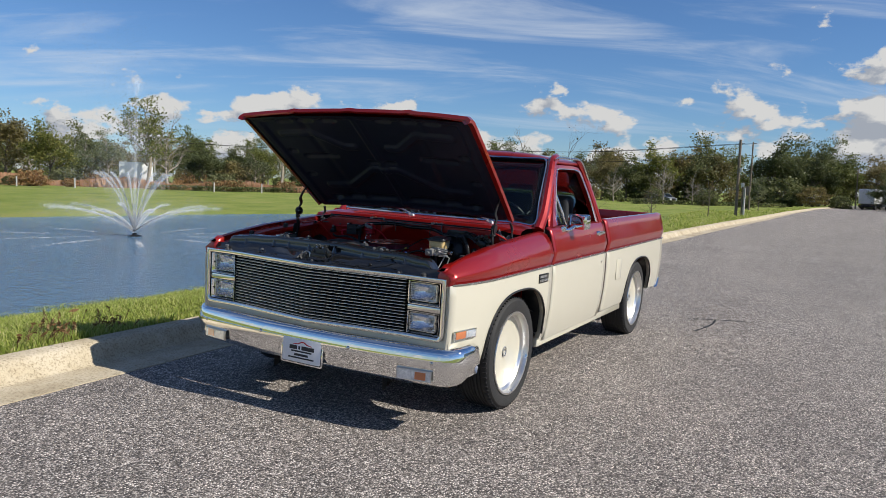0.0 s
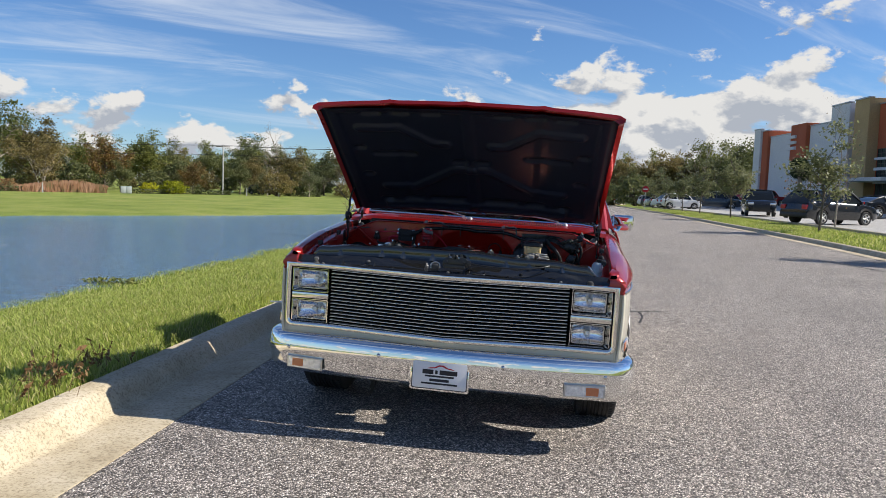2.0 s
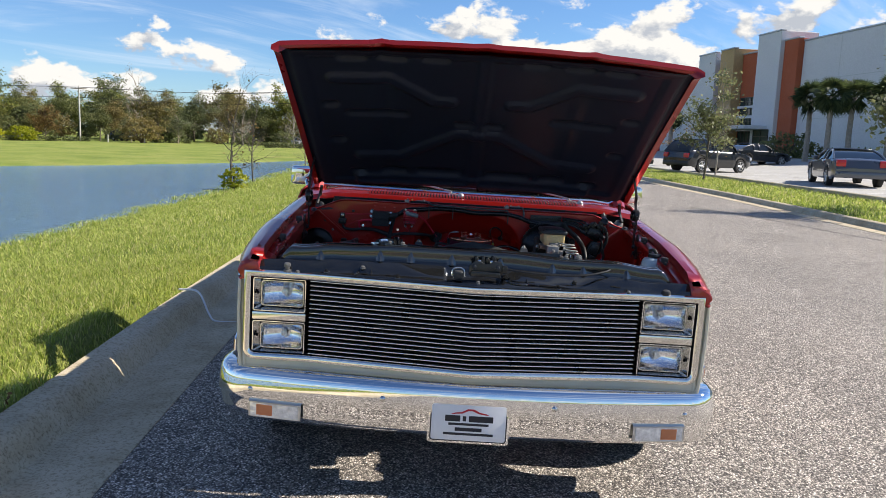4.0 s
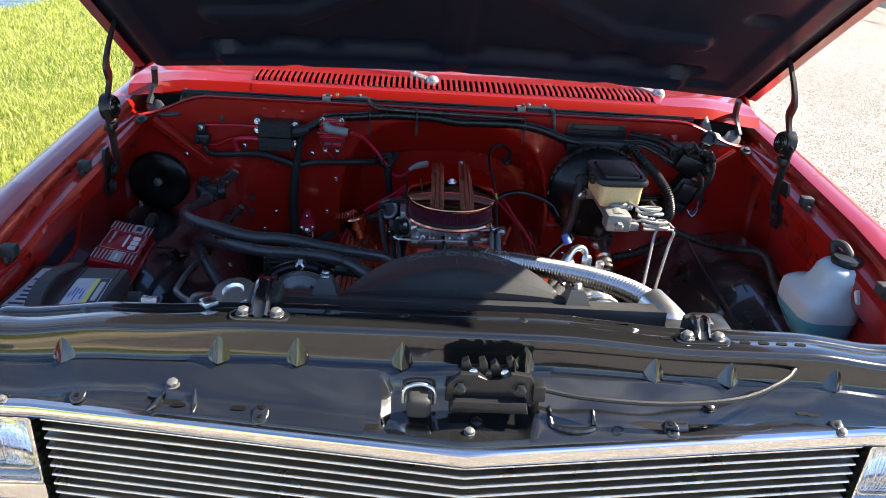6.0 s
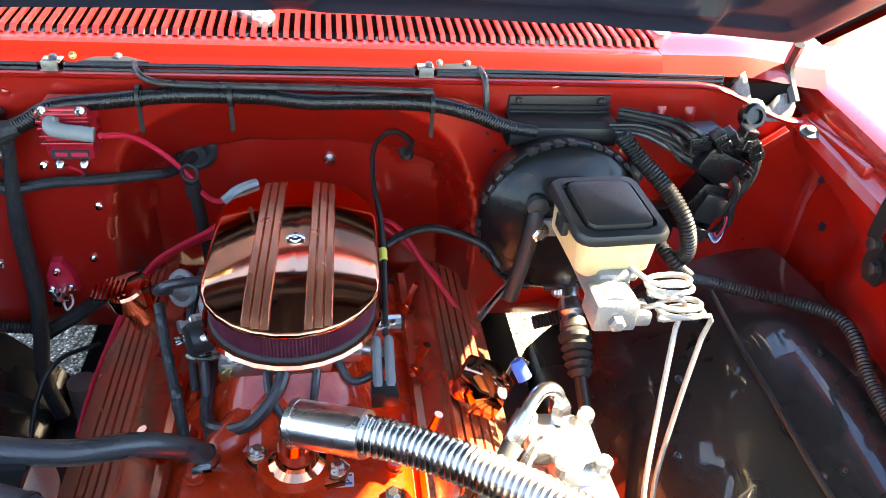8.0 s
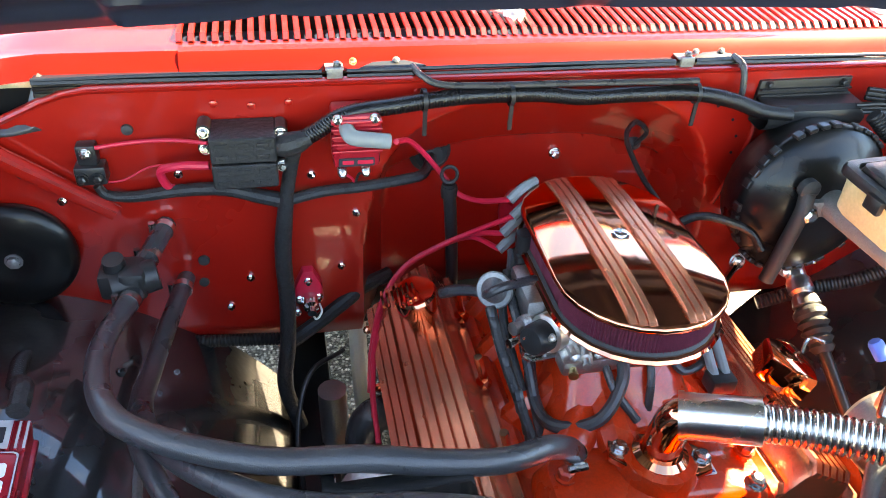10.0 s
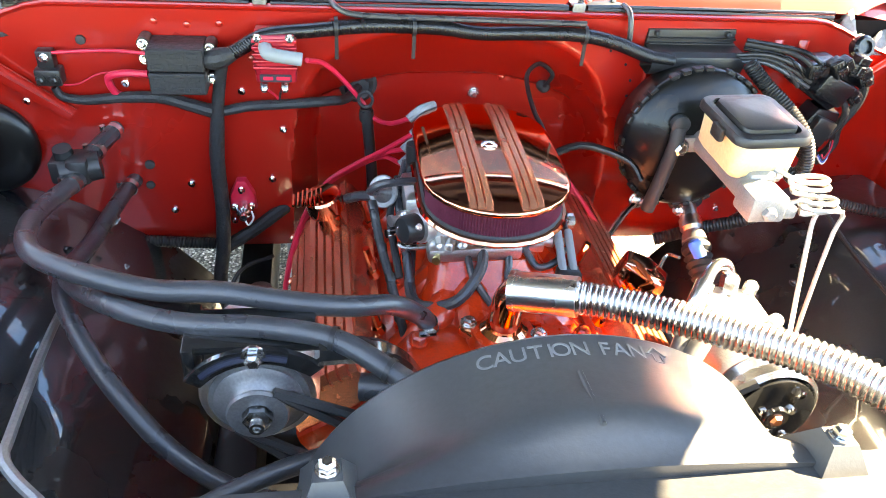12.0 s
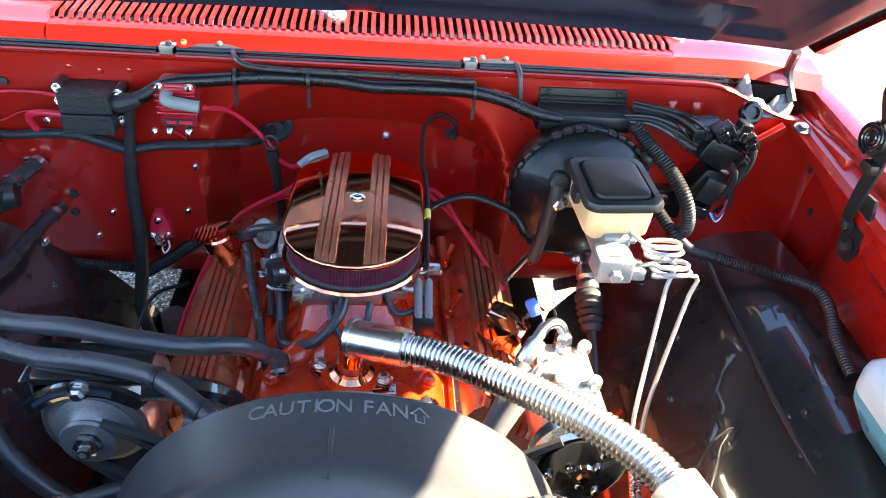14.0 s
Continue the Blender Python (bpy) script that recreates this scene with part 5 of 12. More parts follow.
LX0, LX1, LY0, LY1 = -0.54, 0.575, 1.10, 1.19
cowl_patch(-0.87, LX0, 1.052, 1.40, 14, 16)
cowl_patch(LX1, 0.87, 1.052, 1.40, 14, 16)
cowl_patch(LX0, LX1, 1.052, LY0, 40, 8)
cowl_patch(LX0, LX1, LY1, 1.40, 40, 8)
part("cowl_panel", bm, RED, cowl)
# a flat dark sheet below the slats paints the shade of the slots
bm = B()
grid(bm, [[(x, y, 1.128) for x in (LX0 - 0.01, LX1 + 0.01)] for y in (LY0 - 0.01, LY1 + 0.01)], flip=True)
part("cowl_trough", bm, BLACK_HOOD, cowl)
sl = B()
grid(sl, [[(-0.0045, y, z), (-0.0035, y, z + 0.003), (0.0035, y, z + 0.003), (0.0045, y, z)] for y, z in ((LY0 - 0.004, 1.150), (LY0 + 0.006, 1.158), (LY1 - 0.006, 1.163), (LY1 + 0.004, 1.157))], flip=True)
me = bpy.data.meshes.new("louvre_slat")
sl.to_mesh(me)
sl.free()
me.materials.append(RED)
for k in range(71):
    x = LX0 + (LX1 - LX0) * k / 70
    o = new("louvre_slat", me)
    o.parent, o.location = cowl, (x, 0, 0)
# dark strip of mesh and clips between firewall and cowl
for x0, x1 in ((-0.72, -0.352), (-0.318, 0.176), (0.210, 0.672)):
    bm = B()
    n = max(3, int((x1 - x0) / 0.05))
    prof = [(1.034, 1.104), (1.0345, 1.109), (1.0375, 1.1095), (1.0375, 1.1125), (1.0345, 1.113), (1.0345, 1.117), (1.0375, 1.1175), (1.0375, 1.1205), (1.035, 1.121), (1.0365, 1.1245), (1.060, 1.1255)]
    grid(bm, [[(x, y, z + 0.0015 * math.sin(x * 7)) for x in np.linspace(x0, x1, n)] for y, z in prof], flip=True)
    sl = part("cowl_seal", bm, JET, truck, "black ribbed rubber seal along the cowl")
    bm = B()
    tube(bm, [(x0, 1.040, 1.1265), ((x0 + x1) / 2, 1.041, 1.1275), (x1, 1.040, 1.1265)], 0.0032, 8, 10)
    part("seal_bead", bm, JET, sl)
for x in (-0.335, 0.193):
    bm = B()
    box(bm, x - 0.013, x + 0.013, 1.036, 1.060, 1.1285, 1.1315, 0.0015)
    box(bm, x - 0.011, x + 0.011, 1.032, 1.037, 1.112, 1.134, 0.0015)
    lathe(bm, [(0.006, 0), (0.006, 0.005), (0.003, 0.007)], (x + 0.004, 1.044, 1.133), (0, -0.3, 1), 6)
    part("seal_clip", bm, WORN_STEEL, truck)
for x, mat in ((-0.308, BRASS), (-0.247, WORN_STEEL), (0.215, WORN_STEEL), (0.258, WORN_STEEL)):
    bm = B()
    bolt(bm, (x, 1.055, 1.134), (0, -0.9, 0.5), 0.0042, 0.004)
    part("cowl_screw", bm, mat, truck)
for x0, x1 in ((-0.30, -0.205), (0.205, 0.285)):
    bm = B()
    prism(bm, [(0, 0), (0.02, 0.010), (x1 - x0 - 0.03, 0.012), (x1 - x0, 0.002), (x1 - x0 - 0.02, -0.008), (0.02, -0.008)], 0.004, Matrix.Translation((x0, 1.046, 1.126)) @ Matrix.Rotation(radians(25), 4, "X"), 0.001)
    part("drain_flap", bm, BLACK_SATIN, truck)
bm = B()
tube(bm, [(-0.225, 1.048, 1.128), (-0.215, 1.02, 1.124), (-0.19, 1.008, 1.116), (-0.12, 1.004, 1.114), (0.0, 1.006, 1.112), (0.2, 1.003, 1.110)], 0.0048, 8, 8)
part("cowl_hose", bm, HOSE, truck, "thin black hose along the firewall")
bm = B()
tube(bm, [(0.275, 1.046, 1.130), (0.280, 1.022, 1.124), (0.283, 1.012, 1.10), (0.285, 1.010, 1.07)], 0.005, 8, 6)
part("cowl_hose", bm, HOSE, truck)
# wipers
for x, tip in ((-0.05, -0.60), (0.60, 0.04)):
    bm = B()
    lathe(bm, [(0.019, 0), (0.018, 0.012), (0.012, 0.02), (0.003, 0.024)], (x, 1.155, 1.155), (0, -0.1, 1), 14)
    prism(bm, [(-0.012, -0.010), (0.02, -0.016), (0.075, -0.010), (0.085, 0.0), (0.075, 0.008), (0.02, 0.014)], 0.016, place((x, 1.155, 1.166), (-0.75, 0.62, 0.12), (0.6, 0.75, 0)), 0.005)
    tube(bm, [(x - 0.05, 1.20, 1.18), (x - 0.20, 1.30, 1.20), (tip + 0.2, 1.345, 1.205)], 0.005, 6, 6)
    w = part("wiper", bm, SILVER, truck, "silver wiper arm and blade")
    bm = B()
    tube(bm, [(x - 0.06, 1.335, 1.195), (x - 0.3, 1.352, 1.20), (tip, 1.362, 1.198)], 0.006, 6, 6)
    part("wiper_blade", bm, RUBBER, w)

# inner fenders
def house_z(x, y):
    a = (0.84 - abs(x)) / 0.42
    ridge = 0.815 - 0.06 * ((y - 0.78) / 0.45) ** 2
    return ridge - 0.30 * max(0.0, a) ** 2


for sgn in (-1, 1):
    apron = part("inner_fender", B(), RED_BAY, truck, "red inner fender panel with holes")
    bm = B()
    ys = np.linspace(0.04, 1.04, 24)
    rows = []
    for y in ys:
        zt = lerp_at(y, FCROWN_Y, FCROWN_Z) - 0.045
        o = 0.075 * smooth01((y - 0.80) / 0.12)
        rows.append([(sgn * 0.852, y, zt + 0.012), (sgn * 0.842, y, zt + 0.004), (sgn * 0.826, y, zt), (sgn * 0.818, y, zt - 0.012), (sgn * (0.819 + o * 0.2), y, zt - 0.05), (sgn * (0.828 + o), y, zt - 0.075), (sgn * (0.850 + o * 0.6), y, 0.90), (sgn * (0.866 + o * 0.4), y, 0.74)])
    grid(bm, rows, flip=(sgn > 0))
    part("apron_panel", bm, RED_BAY, apron, smooth=30)
    bm = B()
    for y, z, r in ((0.26, 0.93, 0.006), (0.30, 0.90, 0.008), (0.33, 0.94, 0.006), (0.36, 0.90, 0.009), (0.40, 0.88, 0.006), (0.62, 0.98, 0.008), (0.58, 0.95, 0.006), (0.53, 1.0, 0.007), (0.47, 0.96, 0.007), (0.90, 0.93, 0.008), (0.93, 1.0, 0.006)):
        lathe(bm, [(r, 0), (r, 0.001)], (sgn * np.interp(z, (0.74, 0.90, 0.97), (0.865, 0.849, 0.8275)), y, z), (-sgn, 0, 0.12), 10)
    tagged(part("apron_holes", bm, BLACK_HOOD, apron), kind="stuff")
    if sgn < 0:
        for y0, y1, z0, z1 in ((0.17, 0.34, 0.86, 0.965), (0.42, 0.58, 0.875, 0.985)):
            bm = B()
            prism(bm, rrect(y1 - y0, z1 - z0, 0.02), 0.003, place((-0.838, (y0 + y1) / 2, (z0 + z1) / 2), (0, 1, 0), (0.24, 0, 1)))
            part("apron_opening", bm, BLACK_HOOD, apron)
            bm = B()
            rr = rrect(y1 - y0 + 0.03, z1 - z0 + 0.03, 0.03)
            tube(bm, [(-0.836 + 0.24 * b, (y0 + y1) / 2 + a, (z0 + z1) / 2 + b) for a, b in rr + rr[:1]], 0.006, 6, 2)
            part("opening_flange", bm, RED_BAY, apron)
    for y in (0.30, 0.65):
        bm = B()
        zc = lerp_at(y, FCROWN_Y, FCROWN_Z) - 0.012
        box(bm, min(sgn * 0.815, sgn * 0.842), max(sgn * 0.815, sgn * 0.842), y - 0.012, y + 0.012, zc - 0.026, zc - 0.002, 0.004)
        box(bm, min(sgn * 0.825, sgn * 0.834), max(sgn * 0.825, sgn * 0.834), y - 0.020, y + 0.020, zc - 0.034, zc - 0.020, 0.003)
        part("bump_stop", bm, RUBBER, apron)
    bm = B()
    rows = []
    for y in np.linspace(0.12, 1.058 if sgn < 0 else 1.08, 29):
        row = []
        for x in np.linspace(0.865, 0.44, 24):
            z = house_z(x, y)
            z += 0.012 * smooth01((0.045 - abs(x - 0.60)) / 0.03) * smooth01((0.62 - y) / 0.06) * smooth01((y - 0.36) / 0.05)
            row.append((sgn * x, y, z))
        row += [(sgn * 0.432, y, house_z(0.44, y) - 0.04), (sgn * 0.428, y, house_z(0.44, y) - 0.26)]
        rows.append(row)
    grid(bm, rows, flip=(sgn > 0))
    house = part("wheel_house", bm, HOUSE_BLACK, truck, "glossy black wheelhouse panel", smooth=60)
    bm = B()
    for x, y in ((0.714, 0.475), (0.720, 0.545), (0.697, 0.545), (0.690, 0.48), (0.785, 0.735), (0.60, 0.78), (0.66, 0.88), (0.56, 0.66)):
        bolt(bm, (sgn * x, y, house_z(x, y)), (0, -0.2, 1), 0.006, 0.005)
    tagged(part("panel_bolts", bm, HOUSE_BLACK, house), kind="stuff")
    # hinge: plate, links, clock spring, arm
    hg = part("hood_hinge", B(), BLACK_SATIN, truck, "black hood hinge with a clock spring")
    bm = B()
    prism(bm, [(-0.016, -0.048), (0.010, -0.050), (0.024, -0.034), (0.026, 0.030), (0.012, 0.070), (-0.014, 0.072), (-0.026, 0.030), (-0.028, -0.020)], 0.008, place((sgn * 0.818, 0.748, 0.985), (0, sgn, 0), (0.03, 0, 1)), 0.003)
    part("hinge_plate", bm, BLACK_SATIN, hg)
    bm = B()
    for y, z in ((0.738, 0.966), (0.756, 0.996)):
        bolt(bm, (sgn * 0.812, y, z), (-sgn, 0, 0), 0.0105, 0.010)
    part("hinge_bolt", bm, BLACK_SATIN, hg)
    bm = B()
    prism(bm, [(-0.010, -0.075), (0.010, -0.075), (0.016, -0.02), (0.015, 0.075), (-0.015, 0.075), (-0.012, -0.02)], 0.006, place((sgn * 0.803, 0.752, 1.075), (0, 1, 0.12), (0, -0.12, 1)), 0.002)
    part("lower_link", bm, BLACK_SATIN, hg)
    bm = B()
    lathe(bm, [(0.010, 0.020), (0.012, 0.024), (0.026, 0.022), (0.029, 0.016), (0.031, 0.0)], (sgn * 0.815, 0.770, 1.148), (-sgn, -0.10, 0.1), 24)
    part("spring_cup", bm, BLACK_SATIN, hg)
    bm = B()
    ax = Vector((-sgn, -0.10, 0.1)).normalized()
    u_, v_ = frame_axes(ax)
    c0 = Vector((sgn * 0.815, 0.770, 1.148)) + ax * 0.024
    tube(bm, [c0 + (u_ * math.cos(a) + v_ * math.sin(a)) * (0.006 + 0.00098 * a) for a in np.arange(0, 21, 0.5)], 0.0022, 5, 2)
    part("clock_spring", bm, BLACK_GLOSS, hg)
    bm = B()
    pts = [(sgn * 0.806, 0.765, 1.17), (sgn * 0.806, 0.790, 1.21), (sgn * 0.803, 0.775, 1.245), (sgn * 0.80, 0.80, 1.29), (sgn * 0.795, 0.85, 1.345)]
    sp = spline(pts, 6)
    grid(bm, [[(p.x - 0.004, p.y - 0.012, p.z - 0.004), (p.x + 0.004, p.y - 0.012, p.z - 0.004), (p.x + 0.004, p.y + 0.012, p.z + 0.004), (p.x - 0.004, p.y + 0.012, p.z + 0.004)] for p in sp], closed=True)
    part("hinge_arm", bm, BLACK_SATIN, hg)
    bm = B()
    box(bm, sgn * 0.80 - 0.012, sgn * 0.80 + 0.012, 0.735, 0.765, 1.10, 1.118, 0.004)
    part("hinge_pin", bm, BLACK_SATIN, hg)
    # rear hinge leg to the cowl
    bm = B()
    tube(bm, [(sgn * 0.81, 1.04, 1.085), (sgn * 0.80, 1.07, 1.13), (sgn * 0.79, 1.05, 1.18)], 0.009, 6, 5)
    part("rear_leg", bm, BLACK_SATIN, hg)

# ---- radiator support ----
support = part("radiator_support", B(), BLACK_GLOSS, truck, "glossy black pressed radiator support")


def support_dip(x):
    """Both ends of the panel lie a little lower."""
    return -0.016 * smooth01((x - 0.12) / 0.26) - 0.010 * smooth01((-x - 0.34) / 0.16) - 0.016 * smooth01((abs(x) - 0.55) / 0.16)


def deck_z(x, y):
    """The sloping front deck, with the dusty pocket under the latch."""
    f = min(prow(x) + 0.010, -0.012)
    s = max(0.0, min(1.0, (y - f) / (0.018 - f)))
    w = 0.0025 * math.sin(x * 9) + 0.0018 * math.sin(x * 23 + 1) + 0.0012 * math.sin(x * 41 + y * 60)
    pocket = smooth01((x + 0.128) / 0.014) * smooth01((0.110 - x) / 0.03) * smooth01((0.016 - y) / 0.010) * smooth01((y + 0.088) / 0.05)
    return 0.926 + 0.041 * s ** 0.8 + w + 0.5 * support_dip(x) - 0.026 * pocket


def support_rows(x):
    w = 0.002 * math.sin(x * 17)
    f, d = prow(x), support_dip(x)
    ya = min(f + 0.010, -0.012)
    rows = [(f - 0.016, 0.898), (f - 0.016, 0.9145), (f - 0.010, 0.922 + 0.3 * d)]
    rows += [(ya + (0.018 - ya) * k, deck_z(x, ya + (0.018 - ya) * k)) for k in (0, 0.12, 0.25, 0.38, 0.5, 0.62, 0.74, 0.84, 0.90, 0.95, 1.0)]
    e = 1 - smooth01((abs(x) - 0.735) / 0.075)
    back = [(0.027, 0.970 + d * 0.6), (0.0315, 0.978 + d * 0.7), (0.032, 1.0 + d), (0.031, 1.021 + d), (0.034, 1.028 + d), (0.042, 1.0315 + d), (0.060, 1.031 + d), (0.074, 1.029 + d),
                   (0.079, 1.028 + d), (0.083, 1.031 + d + 0.5 * w), (0.087, 1.0325 + d + 0.5 * w), (0.099, 1.033 + d + 0.5 * w), (0.104, 1.030 + d), (0.107, 0.96)]
    return rows + [(y, 0.93 + (z - 0.93) * e) for y, z in back]


bm = B()
xs = sorted(list(np.linspace(-0.852, 0.852, 241)))
grid(bm, [[(x, y, z) for y, z in support_rows(x)] for x in xs])
part("support_panel", bm, BLACK_GLOSS, support, smooth=50)
for x in (-0.62, -0.383, -0.262, -0.099, 0.094, 0.303, 0.426, 0.60):
    bm = B()
    d = support_dip(x)
    rows = []
    for k in range(6):
        t = k / 5
        hw, out = 0.021 * (1 - t) ** 0.8 + 0.001, 0.019 * (1 - t) ** 1.1 + 0.0005
        rows.append([(x + hw * c, 0.0335 - out * max(0.0, 1 - abs(c)) ** 0.8, 0.970 + 0.047 * t + d * (0.6 + 0.4 * t)) for c in (-1, -0.66, -0.33, -0.1, 0, 0.1, 0.33, 0.66, 1)])
    grid(bm, rows, flip=False)
    part("gusset", bm, BLACK_GLOSS, support, smooth=45)
for x in (-0.60, -0.10, 0.092, 0.272, -0.22):
    bm = B()
    d = support_dip(x)
    rows = [[(x + hw * c, 0.084 - out * (1 - abs(c)), 1.0285 + d + 0.0045 * t) for c in (-1, -0.5, 0, 0.5, 1)] for t, hw, out in ((0, 0.015, 0.012), (0.5, 0.010, 0.007), (1, 0.003, 0.001))]
    grid(bm, rows)
    part("dimple", bm, BLACK_GLOSS, support)
for k, (x, y) in enumerate(((-0.447, -0.005), (0.018, -0.045), (0.006, -0.070), (0.388, -0.008), (-0.70, -0.02), (0.60, -0.03))):
    mat, r = ((WORN_STEEL, 0.0085), (BLACK_SATIN, 0.009), (WORN_STEEL, 0.0065), (BLACK_SATIN, 0.0075), (WORN_STEEL, 0.006), (WORN_STEEL, 0.006))[k]
    bm = B()
    bolt(bm, (x, y, deck_z(x, y) + 0.0005), (0, -0.25, 1), r, r * 0.9)
    part("support_bolt", bm, mat, support)
bm = B()
for x, y in ((-0.433, -0.030), (-0.342, -0.036), (0.542, -0.005), (0.561, -0.006)):
    prism(bm, rrect(0.020, 0.007, 0.0034), 0.0012, Matrix.Translation((x, y, deck_z(x, y) + 0.0003)) @ Matrix.Rotation(radians(20), 4, "X"))
for x in (0.325, 0.427, 0.456, 0.487, 0.517, 0.548, -0.385, -0.262):
    prism(bm, rrect(0.018, 0.0075, 0.0036), 0.0012, Matrix.Translation((x, 0.064, 1.0306 + support_dip(x))))
for x in (0.01, 0.165, 0.20, 0.26):
    prism(bm, rrect(0.022, 0.006, 0.0028), 0.0012, Matrix.Translation((x, 0.094, 1.0325 + support_dip(x))))
tagged(part("slot_row", bm, BLACK_MATTE, support), kind="stuff")
for x, y in ((-0.588, -0.011), (-0.307, -0.046), (0.320, -0.044), (0.597, -0.010)):
    bm = B()
    prism(bm, rrect(0.024, 0.034, 0.0115), 0.004, Matrix.Translation((x, y, deck_z(x, y) - 0.0022)) @ Matrix.Rotation(radians(22), 4, "X"), 0.0035, seg=3)
    part("pressed_pad", bm, BLACK_GLOSS, support)
    bm = B()
    for dy in (-0.006, 0.007):
        lathe(bm, [(0.0032, 0), (0.0032, 0.0012)], (x, y + dy, deck_z(x, y) + 0.0022 + 0.4 * dy), (0, -0.36, 0.93), 10)
    part("pad_hole", bm, BLACK_MATTE, support)
for x, y in ((0.234, -0.055),):
    bm = B()
    tube(bm, [(x + 0.008 * math.cos(a), y + 0.007 * math.sin(a), deck_z(x, y + 0.007 * math.sin(a)) + 0.0003) for a in np.linspace(0, 6.28, 17)], 0.0009, 5, 1)
    part("paint_ring", bm, BLACK_GLOSS, support)
for x, y in ((0.163, -0.030),):
    bm = B()
    ring = [(x + 0.034 * max(-1, min(1, 1.3 * math.cos(a))), y - 0.004 + 0.030 * math.sin(a)) for a in np.linspace(-3.3, 0.16, 22)]
    tube(bm, [(px_, py_, deck_z(px_, py_) + 0.001) for px_, py_ in ring], lambda q: 0.0015 + 0.0042 * math.sin(3.14 * q) ** 0.5, 8, 2)
    part("pressed_oval", bm, BLACK_GLOSS, support)
# pressed creases beside the front nut, and the block that hangs in the pocket
for x0, x1 in ((-0.475, -0.458), (-0.408, -0.413)):
    bm = B()
    tube(bm, [(x0, -0.045, deck_z(x0, -0.045) - 0.0025), ((x0 + x1) / 2, -0.025, deck_z(x0, -0.025) - 0.0005), (x1, -0.006, deck_z(x1, -0.006) - 0.0025)], lambda q: 0.0008 + 0.004 * math.sin(3.14 * q), 8, 6)
    part("crease", bm, BLACK_GLOSS, support)
bm = B()
box(bm, -0.090, -0.052, -0.050, -0.020, 0.926, 0.962, 0.009, 3)
part("rubber_block", bm, RUBBER, support, "black rubber block in the pocket")
bm = B()
tube(bm, [(-0.094, -0.024, 0.938), (-0.092, -0.022, 0.962), (-0.071, -0.020, 0.970), (-0.050, -0.022, 0.962), (-0.048, -0.024, 0.938)], 0.0035, 8, 5)
part("block_bracket", bm, POLISHED, support)
# hood latch
latch = part("hood_latch", B(), BLACK_SATIN, truck, "black hood latch with a release cable")
bm = B()
prism(bm, [(-0.066, 0), (0.070, 0), (0.072, 0.030), (0.060, 0.050), (0.030, 0.054), (0.016, 0.040), (-0.004, 0.038), (-0.018, 0.050), (-0.045, 0.050), (-0.064, 0.030)], 0.010, upright(0.034, -0.026, 0.952), 0.003)
prism(bm, [(-0.06, 0.0), (0.06, 0.0), (0.055, 0.020), (-0.055, 0.020)], 0.03, upright(0.034, -0.022, 0.944), 0.003)
box(bm, 0.098, 0.118, -0.045, -0.022, 0.962, 0.990, 0.003)
part("latch_body", bm, BLACK_SATIN, latch)
for dx, lean in ((-0.026, -0.3), (0.022, 0.25)):
    bm = B()
    prism(bm, [(-0.018, 0), (0.016, 0), (0.022, 0.018), (0.012, 0.034), (0.004, 0.030), (0.008, 0.018), (-0.004, 0.014), (-0.012, 0.030), (-0.020, 0.024)], 0.012, upright(0.034 + dx, -0.010, 0.988) @ Matrix.Rotation(lean * 0.4, 4, "Z"), 0.002)
    part("latch_hook", bm, BLACK_SATIN, latch)
    bm = B()
    lathe(bm, [(0.007, 0), (0.007, 0.006), (0.004, 0.008)], (0.034 + dx, -0.022, 1.0), (0, -1, 0.1), 12)
    part("latch_pivot", bm, STEEL, latch)
bm = B()
box(bm, 0.068, 0.071, -0.030, -0.018, 0.99, 1.022, 0.001, 1)
part("latch_tab", bm, BLACK_SATIN, latch)
for x in (-0.011, 0.080):
    bm = B()
    bolt(bm, (x, -0.036, 0.980), (0, -1, 0.2), 0.009, 0.009)
    part("latch_bolt", bm, BLACK_SATIN, latch)
bm = B()
tube(bm, [(0.116, -0.032, 0.977), (0.18, -0.040, 0.971), (0.30, -0.044, 0.968), (0.42, -0.030, 0.972), (0.50, 0.004, 0.983), (0.535, 0.034, 0.990)], 0.0042, 8, 8)
part("release_cable", bm, PLASTIC, latch)
bm = B()
lathe(bm, [(0.009, 0), (0.009, 0.004), (0.016, 0.005), (0.017, 0.012), (0.013, 0.020), (0.004, 0.022)], (0.752, -0.012, deck_z(0.752, -0.012)), (0, -0.2, 1), 14)
part("rubber_bumper", bm, RUBBER, support)
bm = B()
lathe(bm, [(0.017, 0), (0.017, 0.006)], (-0.741, -0.012, deck_z(-0.741, -0.012)), (0, -0.2, 1), 6)
lathe(bm, [(0.008, 0.006), (0.0082, 0.020)], (-0.741, -0.012, deck_z(-0.741, -0.012)), (0, -0.2, 1), 10)
lathe(bm, [(0.013, 0.020), (0.013, 0.032), (0.009, 0.034)], (-0.741, -0.012, deck_z(-0.741, -0.012)), (0, -0.2, 1), 6)
part("stop_bolt", bm, WORN_STEEL, support, "tall steel hood stop bolt")


